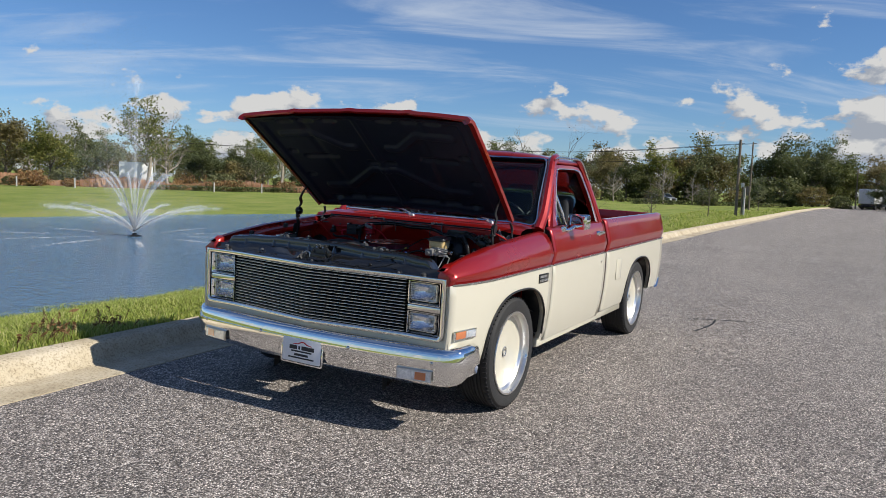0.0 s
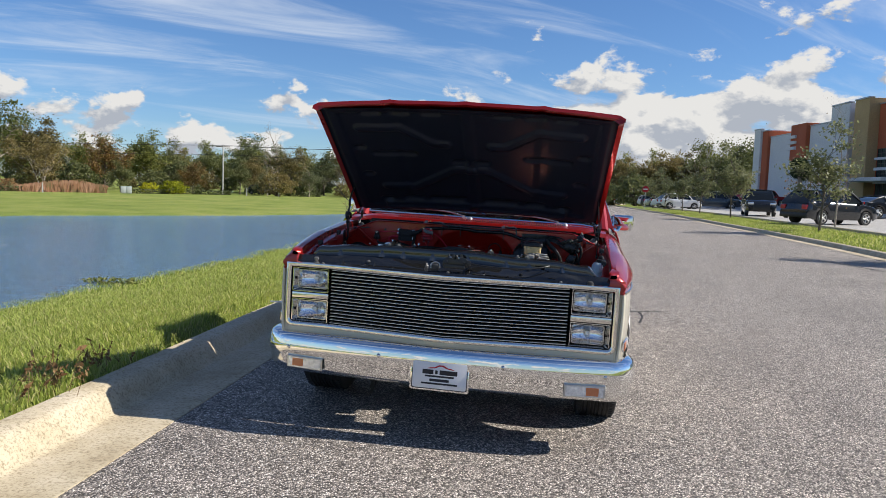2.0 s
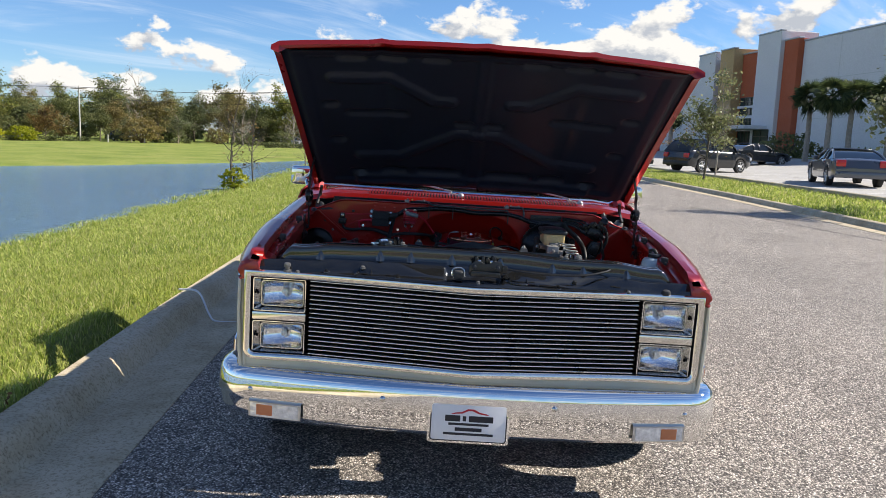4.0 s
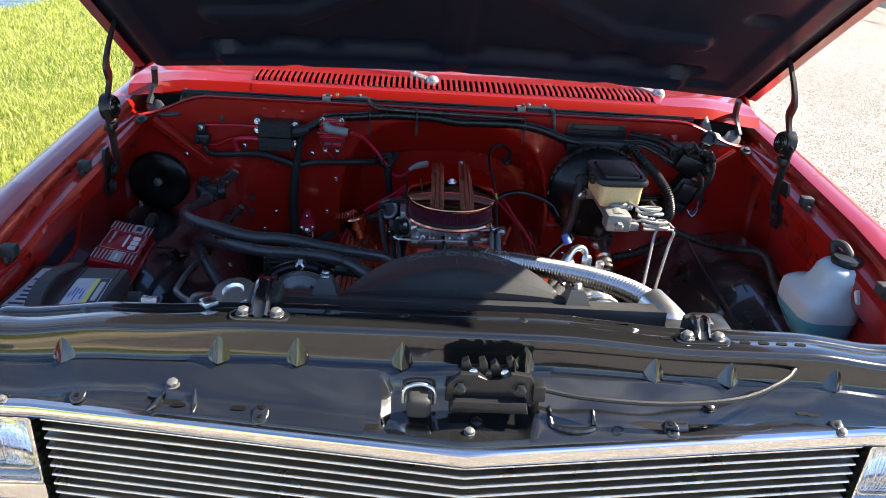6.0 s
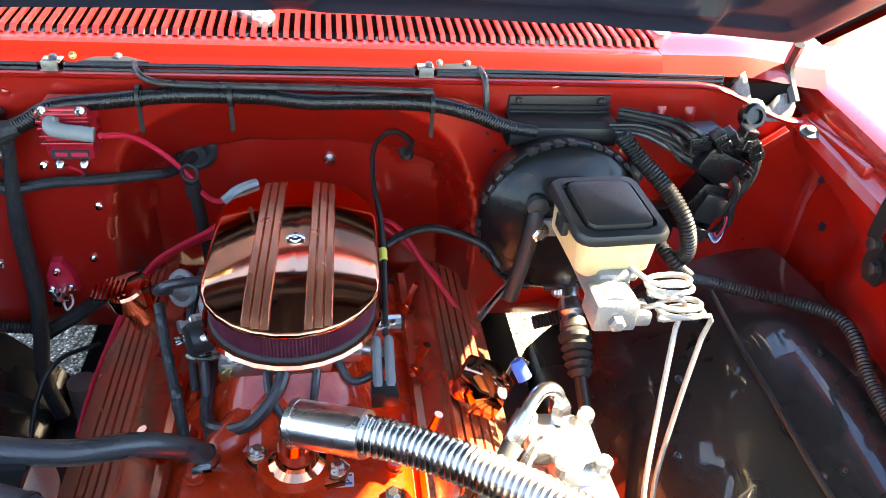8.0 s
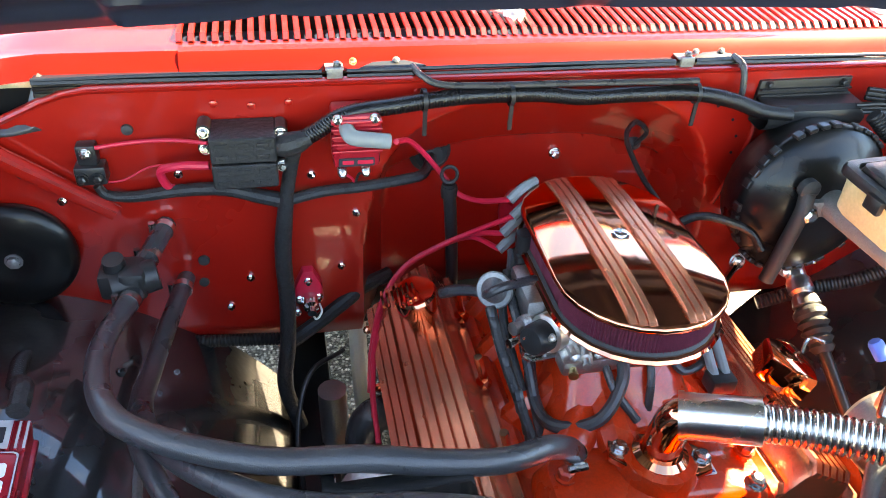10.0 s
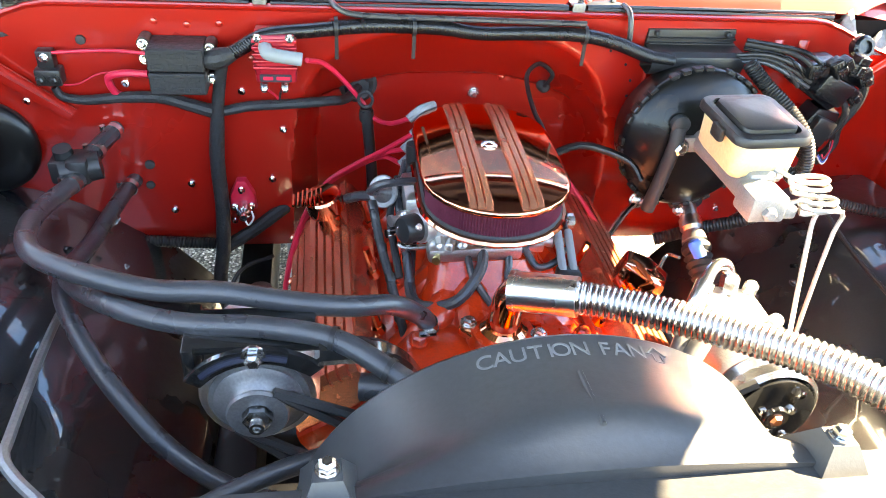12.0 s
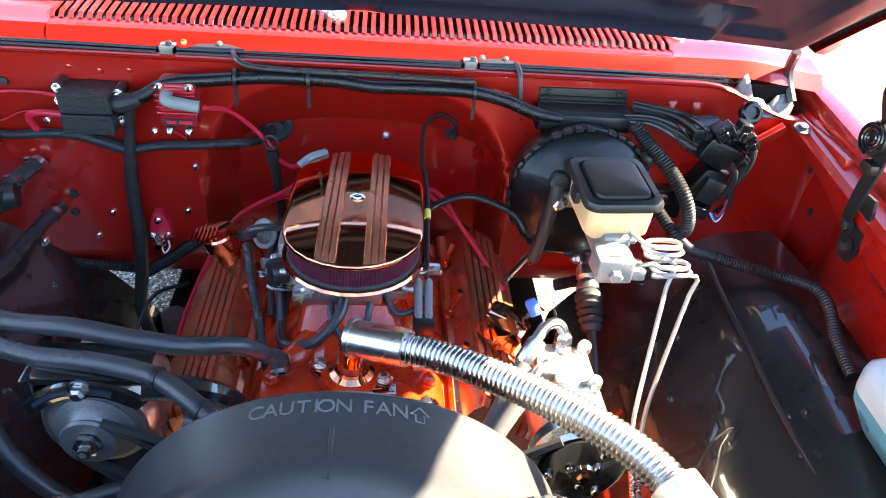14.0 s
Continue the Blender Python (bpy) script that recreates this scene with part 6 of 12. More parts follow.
# ---- radiator, shroud ----
rad = part("radiator", B(), BLACK_SATIN, truck, "black radiator behind the support")
bm = B()
box(bm, -0.44, 0.44, 0.13, 0.19, 0.42, 0.985, 0.01)
box(bm, -0.47, -0.40, 0.125, 0.195, 0.45, 1.0, 0.015)
box(bm, 0.40, 0.47, 0.125, 0.195, 0.45, 1.0, 0.015)
part("radiator_core", bm, BLACK_SATIN, rad)
cap = part("radiator_cap", B(), POLISHED, rad, "polished radiator cap")
bm = B()
lathe(bm, [(0.020, -0.03), (0.020, 0.0), (0.036, 0.002), (0.038, 0.008), (0.033, 0.016), (0.018, 0.017), (0.015, 0.012), (0.002, 0.012)], (-0.378, 0.128, 1.022), (-0.12, -0.25, 1), 24)
box(bm, -0.058, -0.034, -0.012, 0.012, 0.002, 0.012, 0.003, m=place((-0.378, 0.128, 1.022), (0.7, 0.6, 0), (-0.6, 0.7, 0)))
box(bm, 0.034, 0.058, -0.012, 0.012, 0.002, 0.012, 0.003, m=place((-0.378, 0.128, 1.022), (0.7, 0.6, 0), (-0.6, 0.7, 0)))
part("cap_top", bm, POLISHED, cap)
for x, y0, lean, k in ((-0.324, 0.058, -0.004, 1.0), (0.385, 0.066, 0.010, 0.55)):
    zb = 1.0315 + support_dip(x)
    mt = part("radiator_mount", B(), BLACK_GLOSS, truck, "black radiator clamp with two bolts")
    bm = B()
    for dx in (-0.025, 0.026):
        bolt(bm, (x + dx, y0, zb + 0.004), (0, -0.1, 1), 0.009, 0.009)
    part("mount_bolt", bm, WORN_STEEL, mt)
    bm = B()
    prism(bm, rrect(0.092, 0.030, 0.013), 0.0045, Matrix.Translation((x, y0, zb - 0.0005)), 0.002)
    part("mount_foot", bm, BLACK_GLOSS, mt)
    bm = B()
    sec = [(-0.015, 0.0), (-0.013, 0.006), (-0.009, 0.008), (-0.006, 0.004), (-0.002, 0.003), (0.002, 0.003), (0.006, 0.004), (0.009, 0.008), (0.013, 0.006), (0.015, 0.0)]
    line = [(y0 + dy * k, zb + dz * k, q) for dy, dz, q in ((-0.010, 0.001, 0), (0.006, 0.010, 0), (0.022, 0.020, 0.15), (0.050, 0.024, 0.5), (0.080, 0.022, 0.9), (0.105, 0.012, 1), (0.110, -0.02, 1))]
    grid(bm, [[(x + a + lean * q, y, z + b) for a, b in sec] for y, z, q in line])
    part("mount_strap", bm, BLACK_GLOSS, mt)
    bm = B()
    box(bm, x + lean - 0.022, x + lean + 0.026, y0 + 0.040, y0 + 0.040 + 0.058 * k, zb - 0.030, zb + 0.014 * k, 0.006)
    part("mount_cushion", bm, RUBBER, mt)

shroud = part("fan_shroud", B(), SHROUD, truck, "dusty black plastic fan shroud with raised lettering")


def shroud_pt(a, v):
    """a: angle over the top, v: 0 at the radiator, 1 at the fan."""
    r = 0.284 + 0.03 * (1 - v) ** 2
    x, z = r * math.sin(a), 0.742 + r * math.cos(a)
    flat = smooth01((0.35 - v) / 0.35)
    xf, zf = 0.40 * max(-1, min(1, math.sin(a) * 1.25)), 0.99 + 0.018 * math.cos(a)
    if abs(a) > 0.9:
        zf = 0.99 - 0.5 * (abs(a) - 0.9)
    return (x + (xf - x) * flat * 0.55, 0.185 + 0.158 * v, z + (zf - z) * flat * 0.7)


bm = B()
an = np.linspace(-1.75, 1.75, 61)
grid(bm, [[shroud_pt(a, v) for a in an] for v in np.linspace(0, 1, 14)], flip=True)
grid(bm, [[(r * math.sin(a), y, 0.742 + r * math.cos(a)) for a in an] for r, y in ((0.284, 0.343), (0.281, 0.348), (0.274, 0.348), (0.272, 0.34), (0.27, 0.26))], flip=True)
grid(bm, [[shroud_pt(a, 0) for a in an], [(p[0] * 0.99, p[1] + 0.002, p[2] - 0.07) for p in (shroud_pt(a, 0) for a in an)]], flip=False)
part("shroud_dome", bm, SHROUD, shroud, smooth=60)
bm = B()
grid(bm, [[(x, y, z) for x in np.linspace(-0.345, 0.345, 14)] for y, z in ((0.205, 0.988), (0.20, 1.004), (0.165, 1.010), (0.15, 1.022), (0.132, 1.026), (0.128, 1.0))])
grid(bm, [[(x, y, z) for x in np.linspace(-0.345, 0.345, 14)] for y, z in ((0.235, 0.93), (0.212, 0.975), (0.205, 0.988))])
part("shroud_flange", bm, SHROUD, shroud)
for x in (-0.238, 0.202):
    bm = B()
    a = [bm.verts.new(p) for p in ((x - 0.026, 0.165, 1.0), (x + 0.026, 0.165, 1.0), (x + 0.024, 0.235, 0.985), (x - 0.024, 0.235, 0.985), (x - 0.012, 0.184, 1.033), (x + 0.012, 0.184, 1.033), (x + 0.011, 0.206, 1.033), (x - 0.011, 0.206, 1.033))]
    for q in ((0, 1, 5, 4), (1, 2, 6, 5), (2, 3, 7, 6), (3, 0, 4, 7), (4, 5, 6, 7)):
        bm.faces.new([a[i] for i in q])
    part("shroud_ear", bm, SHROUD, shroud, smooth=20)
    bm = B()
    bolt(bm, (x, 0.195, 1.033), (0, 0, 1), 0.0075, 0.009)
    part("shroud_bolt", bm, STEEL, shroud)
for a in (0.02,):
    bm = B()
    for v0 in np.linspace(0.25, 0.62, 1):
        p, q = Vector(shroud_pt(0.0, 0.22)), Vector(shroud_pt(0.0, 0.66))
        tube(bm, [p + Vector((-0.005, 0, 0.001)), q + Vector((-0.005, 0, 0.001))], 0.0028, 6, 4)
    part("mould_rib", bm, SHROUD, shroud)
LETTER = material("worn_raised_lettering", (0.15, 0.15, 0.145), 0.45, 0, 0, 0.4, 40.0)
for ch, px in zip("CAUTIONFAN", (453, 480, 508, 537, 560, 577, 608, 650, 677, 707)):
    a = (-0.089 + (px - 453) * 0.176 / 289) / 0.284
    p = Vector((0.2845 * math.sin(a), 0.322, 0.742 + 0.2845 * math.cos(a)))
    nrm = Vector((math.sin(a), 0, math.cos(a)))
    tx = Vector((math.cos(a), 0, -math.sin(a)))
    m = Matrix((tx, nrm.cross(tx), nrm)).transposed().to_4x4()
    m.translation = p
    words("letter", ch, 0.026, m, LETTER, shroud, 0.0008)
bm = B()
a = 0.088 / 0.284
p = Vector((0.2848 * math.sin(a), 0.322, 0.742 + 0.2848 * math.cos(a)))
nrm, tx = Vector((math.sin(a), 0, math.cos(a))), Vector((math.cos(a), 0, -math.sin(a)))
m = Matrix((tx, nrm.cross(tx), nrm)).transposed().to_4x4()
m.translation = p
out = [(-0.005, -0.010), (0.005, -0.010), (0.005, 0.0), (0.011, 0.0), (0.0, 0.011), (-0.011, 0.0), (-0.005, 0.0), (-0.005, -0.010)]
tube(bm, [m @ Vector((x, y, 0)) for x, y in out], 0.0011, 5, 1, smooth=False)
part("raised_arrow", bm, LETTER, shroud)

# ---- engine ----
engine = part("engine", B(), ENGINE, truck, "orange painted V8 engine with copper finned covers")
bm = B()
box(bm, -0.19, 0.19, 0.50, 1.02, 0.40, 0.66, 0.03, 3)
part("engine_block", bm, ENGINE, engine)
bm = B()
box(bm, -0.13, 0.13, 0.44, 0.52, 0.46, 0.72, 0.02, 3)
lathe(bm, [(0.075, 0), (0.075, 0.04), (0.03, 0.045), (0.03, 0.09)], (0, 0.45, 0.66), (0, -1, 0), 20)
part("water_pump", bm, ENGINE, engine)
for sgn in (-1, 1):
    bm = B()
    m = place((sgn * 0.20, 0.76, 0.70), (sgn * 0.82, 0, -0.50), (0, 1, 0))
    box(bm, -0.09, 0.09, -0.24, 0.24, -0.07, 0.03, 0.015, m=m if sgn > 0 else place((sgn * 0.20, 0.76, 0.70), (0.82, 0, 0.50), (0, 1, 0)))
    part("cylinder_head", bm, ENGINE, engine)
# intake manifold: a lofted plateau with runners
bm = B()
rows = []
for w, l, z in ((0.15, 0.24, 0.66), (0.148, 0.235, 0.735), (0.12, 0.22, 0.775), (0.10, 0.18, 0.80), (0.085, 0.13, 0.83), (0.078, 0.10, 0.868)):
    rows.append([(x, 0.775 + y, z) for x, y in rrect(2 * w, 2 * l, 0.03)])
V = grid(bm, rows, closed=True)
bm.faces.new(V[-1])
for sgn in (-1, 1):
    for y in (0.62, 0.71, 0.84, 0.93):
        tube(bm, [(sgn * 0.04, 0.775 + (y - 0.775) * 0.5, 0.815), (sgn * 0.085, y, 0.80), (sgn * 0.135, y, 0.745)], 0.026, 10, 6)
rows = []
for w, l, z in ((0.15, 0.055, 0.70), (0.145, 0.052, 0.775), (0.13, 0.046, 0.800), (0.10, 0.04, 0.808)):
    rows.append([(x, 0.565 + y, z) for x, y in rrect(2 * w, 2 * l, 0.03)])
V = grid(bm, rows, closed=True)
bm.faces.new(V[-1])
lathe(bm, [(0.052, 0.0), (0.048, 0.02), (0.044, 0.026)], (0.003, 0.570, 0.80), (0, 0, 1), 20)
tube(bm, [(-0.03, 0.60, 0.80), (-0.03, 0.66, 0.82), (-0.02, 0.72, 0.83)], 0.03, 10, 5)
tube(bm, [(0.05, 0.60, 0.795), (0.05, 0.66, 0.81), (0.03, 0.72, 0.83)], 0.026, 10, 5)
part("intake_manifold", bm, ENGINE, engine, smooth=50)
bm = B()
prism(bm, rrect(0.03, 0.02, 0.002), 0.0008, Matrix.Translation((0.055, 0.553, 0.8095)))
st = part("engine_sticker", bm, WHITE_INK, engine)
bm = B()
for k in range(2):
    prism(bm, rrect(0.026, 0.0032, 0.0005, cy=0.0065 - 0.012 * k), 0.0011, Matrix.Translation((0.055, 0.553, 0.8095)))
part("sticker_bars", bm, BLUE_INK, st)
words("sticker_text", "USA", 0.011, Matrix.Translation((0.055, 0.5525, 0.8106)), DARK_INK, st, 0.0002)
for x, y, z in ((-0.115, 0.57, 0.81), (0.12, 0.57, 0.81), (0.115, 0.53, 0.80), (-0.12, 0.75, 0.775), (0.12, 0.75, 0.775), (-0.115, 0.85, 0.775), (0.115, 0.85, 0.775)):
    bm = B()
    bolt(bm, (x, y, z), (0, -0.1, 1), 0.010, 0.012)
    part("manifold_bolt", bm, STEEL if abs(y - 0.53) < 0.01 else ENGINE, engine)
# valve covers
for sgn in (-1, 1):
    vc = part("valve_cover", B(), COPPER_SATIN, engine, "copper finned valve cover")
    xa, za = Vector((sgn * 0.86, 0, -0.51)), Vector((sgn * 0.51, 0, 0.86))
    o = Vector((sgn * 0.218, 0.772, 0.752))
    m = Matrix((xa if sgn > 0 else -xa, Vector((0, 1, 0)), za)).transposed().to_4x4()
    m.translation = o
    bm = B()
    prof = [(0.062, -0.02), (0.062, -0.008), (0.052, -0.004), (0.048, 0.028), (0.044, 0.036)]
    for k in range(5):
        c = 0.036 - 0.0155 * k
        prof += [(c + 0.0062, 0.035), (c + 0.0054, 0.0425), (c - 0.0054, 0.0425), (c - 0.0062, 0.035)]
    prof += [(-0.036, 0.034), (-0.040, 0.022), (-0.043, 0.016)]
    for k in range(3):
        c = -0.051 - 0.0145 * k
        prof += [(c + 0.0060, 0.014 - 0.003 * k), (c + 0.0052, 0.021 - 0.003 * k), (c - 0.0052, 0.021 - 0.003 * k), (c - 0.0060, 0.013 - 0.003 * k)]
    prof += [(-0.090, 0.004), (-0.092, -0.02)]
    prof = [(a * -sgn, b) for a, b in prof]
    L = 0.232
    V = grid(bm, [[m @ Vector((a * (1 - 0.03 * q), y, b if q == 0 else b - 0.010)) for a, b in prof] for y, q in ((-L - 0.010, 1), (-L, 0), (0, 0), (L, 0), (L + 0.010, 1))], flip=(sgn < 0))
    bm.faces.new(V[0])
    bm.faces.new(V[-1][::-1])
    bmesh.ops.recalc_face_normals(bm, faces=bm.faces)
    part("finned_cover", bm, COPPER_SATIN, vc, smooth=30)
    for y in (-0.2, -0.07, 0.07, 0.2):
        bm = B()
        lathe(bm, [(0.007, 0), (0.007, 0.006), (0.0045, 0.009)], m @ Vector((sgn * 0.093, y, 0.0)), m.to_3x3() @ Vector((sgn * 0.5, 0, 1)), 6)
        part("cover_bolt", bm, COPPER, vc)
    for y in (-0.15, -0.02, 0.12):
        bm = B()
        p = m @ Vector((-sgn * 0.064, y, 0.0))
        q = m @ Vector((-sgn * 0.078, y, 0.055))
        tube(bm, [p, along(p, q, 0.6), q], 0.006, 8, 3)
        lathe(bm, [(0.010, 0), (0.010, 0.012)], p, za, 8)
        part("hold_down", bm, COPPER, vc)
    if sgn < 0:
        bm = B()
        p = Vector((-0.229, 0.880, 0.798))
        lathe(bm, [(0.021, -0.015), (0.021, 0.03), (0.030, 0.033), (0.032, 0.040), (0.032, 0.062), (0.029, 0.066), (0.002, 0.067)], p, (-0.25, -0.1, 1), 22)
        for k in range(-3, 4):
            tube(bm, [p + Vector((-0.25, -0.1, 1)).normalized() * 0.068 + Vector((k * 0.0075, -0.026 + abs(k) * 0.003, k * 0.0018)), p + Vector((-0.25, -0.1, 1)).normalized() * 0.068 + Vector((k * 0.0075, 0.026 - abs(k) * 0.003, k * 0.0018))], 0.0022, 5, 2)
        part("breather", bm, COPPER, vc, "copper breather cap")
    else:
        bm = B()
        m2 = place((0.248, 0.690, 0.812), (0.75, -0.45, -0.30), (0.4, 0.85, -0.1))
        prism(bm, [(-0.035, -0.03), (0.0, -0.042), (0.035, -0.03), (0.038, 0.02), (0.0, 0.038), (-0.038, 0.02)], 0.04, m2 @ Matrix.Translation((0, 0, -0.012)), 0.008)
        lathe(bm, [(0.026, -0.04), (0.026, 0.0)], m2 @ Vector((0, 0, -0.01)), m2.to_3x3() @ Vector((0, 0, 1)), 18)
        part("oil_filler", bm, COPPER, vc, "polished copper oil filler cap")
        bm = B()
        tube(bm, [(0.282, 0.700, 0.815), (0.302, 0.72, 0.835), (0.312, 0.70, 0.845)], 0.003, 6, 5)
        part("filler_lever", bm, STEEL, vc)

# thermostat housing, sleeve and flexible coolant hose
hs = part("radiator_hose", B(), POLISHED, truck, "bright corrugated radiator hose with polished sleeves")
bm = B()
FLEX = [(0.078, 0.528, 0.918), (0.130, 0.502, 0.925), (0.185, 0.462, 0.936), (0.238, 0.416, 0.949), (0.285, 0.367, 0.962), (0.325, 0.320, 0.970), (0.352, 0.278, 0.974), (0.372, 0.240, 0.972)]
tube(bm, FLEX, 0.0195, 18, 14, pitch=0.0075, ridge=0.0032)
part("corrugated_hose", bm, STEEL, hs)
bm = B()
tube(bm, [(0.008, 0.562, 0.903), (0.045, 0.545, 0.910), (0.082, 0.526, 0.919)], 0.027, 20, 4)
tube(bm, [(0.004, 0.564, 0.902), (0.010, 0.561, 0.9035)], 0.0285, 20, 2)
part("sleeve", bm, POLISHED, hs)
bm = B()
tube(bm, [(0.362, 0.262, 0.974), (0.378, 0.226, 0.968), (0.390, 0.198, 0.958), (0.396, 0.185, 0.93), (0.398, 0.180, 0.90)], 0.030, 18, 6)
part("sleeve", bm, POLISHED, hs)
th = part("thermostat_housing", B(), COPPER, engine, "copper thermostat housing")
bm = B()
tube(bm, [(0.004, 0.572, 0.826), (0.004, 0.571, 0.86), (0.008, 0.568, 0.888), (0.020, 0.560, 0.902), (0.035, 0.552, 0.908)], 0.023, 18, 6)
lathe(bm, [(0.034, 0.0), (0.034, 0.006), (0.026, 0.012)], (0.004, 0.572, 0.822), (0, 0, 1), 22)
prism(bm, [(-0.062, -0.012), (-0.03, -0.03), (0.03, -0.03), (0.062, -0.012), (0.062, 0.012), (0.03, 0.03), (-0.03, 0.03), (-0.062, 0.012)], 0.009, Matrix.Translation((0.004, 0.572, 0.815)) @ Matrix.Rotation(radians(-18), 4, "Z"), 0.003)
part("water_neck", bm, COPPER, th)
for dx, dy in ((-0.047, 0.0145), (0.047, -0.0145)):
    bm = B()
    bolt(bm, (0.004 + dx, 0.572 + dy, 0.825), (0, 0, 1), 0.009, 0.009)
    part("neck_bolt", bm, STEEL, th)

# air cleaner
air = part("air_cleaner", B(), COPPER, engine, "copper oval air cleaner with finned lid")
AM = Matrix.Translation((0.002, 0.779, 0.990)) @ Matrix.Rotation(radians(-1.6), 4, "X") @ Matrix.Rotation(radians(-1.4), 4, "Z")


def stadium(w, l, n=14):
    """An oval: round ends of width w, l long over all."""
    r, s = w / 2, l / 2 - w / 2
    return [(r * math.cos(t), s + r * math.sin(t)) for t in np.linspace(0, math.pi, n)] + [(r * math.cos(t), -s + r * math.sin(t)) for t in np.linspace(math.pi, 2 * math.pi, n)]


def loft(bm, rows, m, cap_top=True, cap_bottom=False):
    V = grid(bm, [[m @ Vector((x, y, z)) for x, y in o] for o, z in rows], closed=True)
    if cap_top:
        bm.faces.new(V[-1])
    if cap_bottom:
        bm.faces.new(V[0][::-1])




def lid_h(x, y):
    d = math.hypot(x, max(0.0, abs(y) - 0.070)) / 0.106
    return 0.003 + 0.010 * (1 - min(1.0, d) ** 2.2)


bm = B()
loft(bm, [(stadium(0.202, 0.342), -0.007), (stadium(0.211, 0.351), -0.006), (stadium(0.214, 0.354), -0.002), (stadium(0.2125, 0.3525), 0.002)]
     + [(stadium(0.212 * d, 0.212 * d + 0.140), 0.003 + 0.010 * (1 - d ** 2.2)) for d in (0.985, 0.95, 0.88, 0.78, 0.65, 0.5, 0.34, 0.18, 0.06)], AM)
part("lid", bm, COPPER, air, smooth=60)
for s in (-1, 1):
    for k in range(3):
        x = s * 0.0345 + (k - 1) * 0.0106
        bm = B()
        half = 0.171 - 0.010 * (abs(x) / 0.05) ** 2
        rows = []
        for y in list(np.linspace(-half, -half + 0.02, 5)) + list(np.linspace(-half + 0.03, half - 0.03, 15)) + list(np.linspace(half - 0.02, half, 5)):
            z = lid_h(x, y)
            e = smooth01((half - abs(y)) / 0.014 + 0.15)
            rows.append([AM @ Vector((x + dx, y, z + dz * (e if dz > 0 else 1))) for dx, dz in ((-0.0051, -0.004), (-0.0048, 0.0038), (-0.0036, 0.0054), (0.0036, 0.0054), (0.0048, 0.0038), (0.0051, -0.004))])
        V = grid(bm, rows, flip=True)
        bm.faces.new(V[0])
        bm.faces.new(V[-1][::-1])
        part("lid_fin", bm, COPPER_SATIN, air)
bm = B()
p = AM @ Vector((0.001, 0.0, lid_h(0, 0)))
lathe(bm, [(0.012, 0), (0.012, 0.0015), (0.0085, 0.002), (0.0085, 0.0045), (0.004, 0.005), (0.0035, 0.003)], p, (0, -0.03, 1), 18)
part("lid_nut", bm, CHROME, air)
bm = B()
n = 300
o1, o2 = stadium(0.198, 0.338, 150), stadium(0.191, 0.331, 150)
ring = [o1[i] if i % 2 else o2[i] for i in range(len(o1))]
loft(bm, [(ring, -0.044), (ring, -0.005)], AM, False)
part("filter_element", bm, MAROON, air, "pleated maroon filter element", smooth=0)
bm = B()
loft(bm, [(stadium(0.13, 0.27), -0.060), (stadium(0.18, 0.32), -0.056), (stadium(0.212, 0.352), -0.052), (stadium(0.219, 0.359), -0.047), (stadium(0.214, 0.354), -0.043), (stadium(0.190, 0.330), -0.045)], AM, True, True)
part("base_pan", bm, COPPER, air, smooth=60)
bm = B()
loft(bm, [(stadium(0.200, 0.340), -0.046), (stadium(0.204, 0.344), -0.041), (stadium(0.196, 0.336), -0.038)], AM, False)
loft(bm, [(stadium(0.196, 0.336), -0.010), (stadium(0.203, 0.343), -0.008), (stadium(0.200, 0.340), -0.005)], AM, False)
part("base_gasket", bm, RUBBER, air)

# carburettor
carb = part("carburettor", B(), ALU, engine, "cast carburettor with levers and hoses")
bm = B()
box(bm, -0.085, 0.085, 0.69, 0.885, 0.868, 0.885, 0.004)
box(bm, -0.078, 0.078, 0.70, 0.875, 0.885, 0.91, 0.008)
box(bm, -0.062, 0.062, 0.715, 0.86, 0.905, 0.938, 0.01)
box(bm, -0.098, -0.05, 0.745, 0.83, 0.90, 0.934, 0.008)
box(bm, -0.07, 0.07, 0.672, 0.705, 0.868, 0.892, 0.006)
box(bm, -0.095, -0.06, 0.72, 0.80, 0.875, 0.905, 0.006)
box(bm, 0.06, 0.10, 0.73, 0.81, 0.875, 0.90, 0.006)
for x in (-0.05, -0.02, 0.02, 0.05):
    lathe(bm, [(0.009, 0), (0.009, 0.02), (0.005, 0.024)], (x, 0.70, 0.89), (0, -1, 0), 8)
part("carburettor_body", bm, ALU, carb)
bm = B()
lathe(bm, [(0.021, 0.0), (0.021, 0.022), (0.018, 0.027), (0.006, 0.029)], (-0.106, 0.714, 0.904), (-0.9, -0.5, 0.1), 24)
part("choke_cap", bm, PLASTIC, carb, "black choke cap")
bm = B()
lathe(bm, [(0.026, -0.010), (0.026, 0.006), (0.021, 0.008)], (-0.100, 0.717, 0.904), (-0.9, -0.5, 0.1), 24)
for a in (0.5, 2.6, 4.7):
    bolt(bm, Vector((-0.114, 0.710, 0.907)) + Vector((-0.45 * math.cos(a), 0.9 * math.cos(a), math.sin(a))) * 0.024, (-0.9, -0.5, 0.1), 0.004, 0.006)
part("choke_ring", bm, POLISHED, carb)
bm = B()
for z, y in ((0.872, 0.71), (0.885, 0.73), (0.90, 0.715)):
    tube(bm, [(-0.07, y, z), (-0.12, y - 0.006, z + 0.002), (-0.135, y - 0.004, z + 0.008)], 0.0045, 8, 4)
tube(bm, [(0.08, 0.72, 0.90), (0.115, 0.71, 0.91), (0.13, 0.735, 0.90)], 0.0045, 8, 4)
box(bm, 0.098, 0.104, 0.70, 0.76, 0.875, 0.925, 0.002)
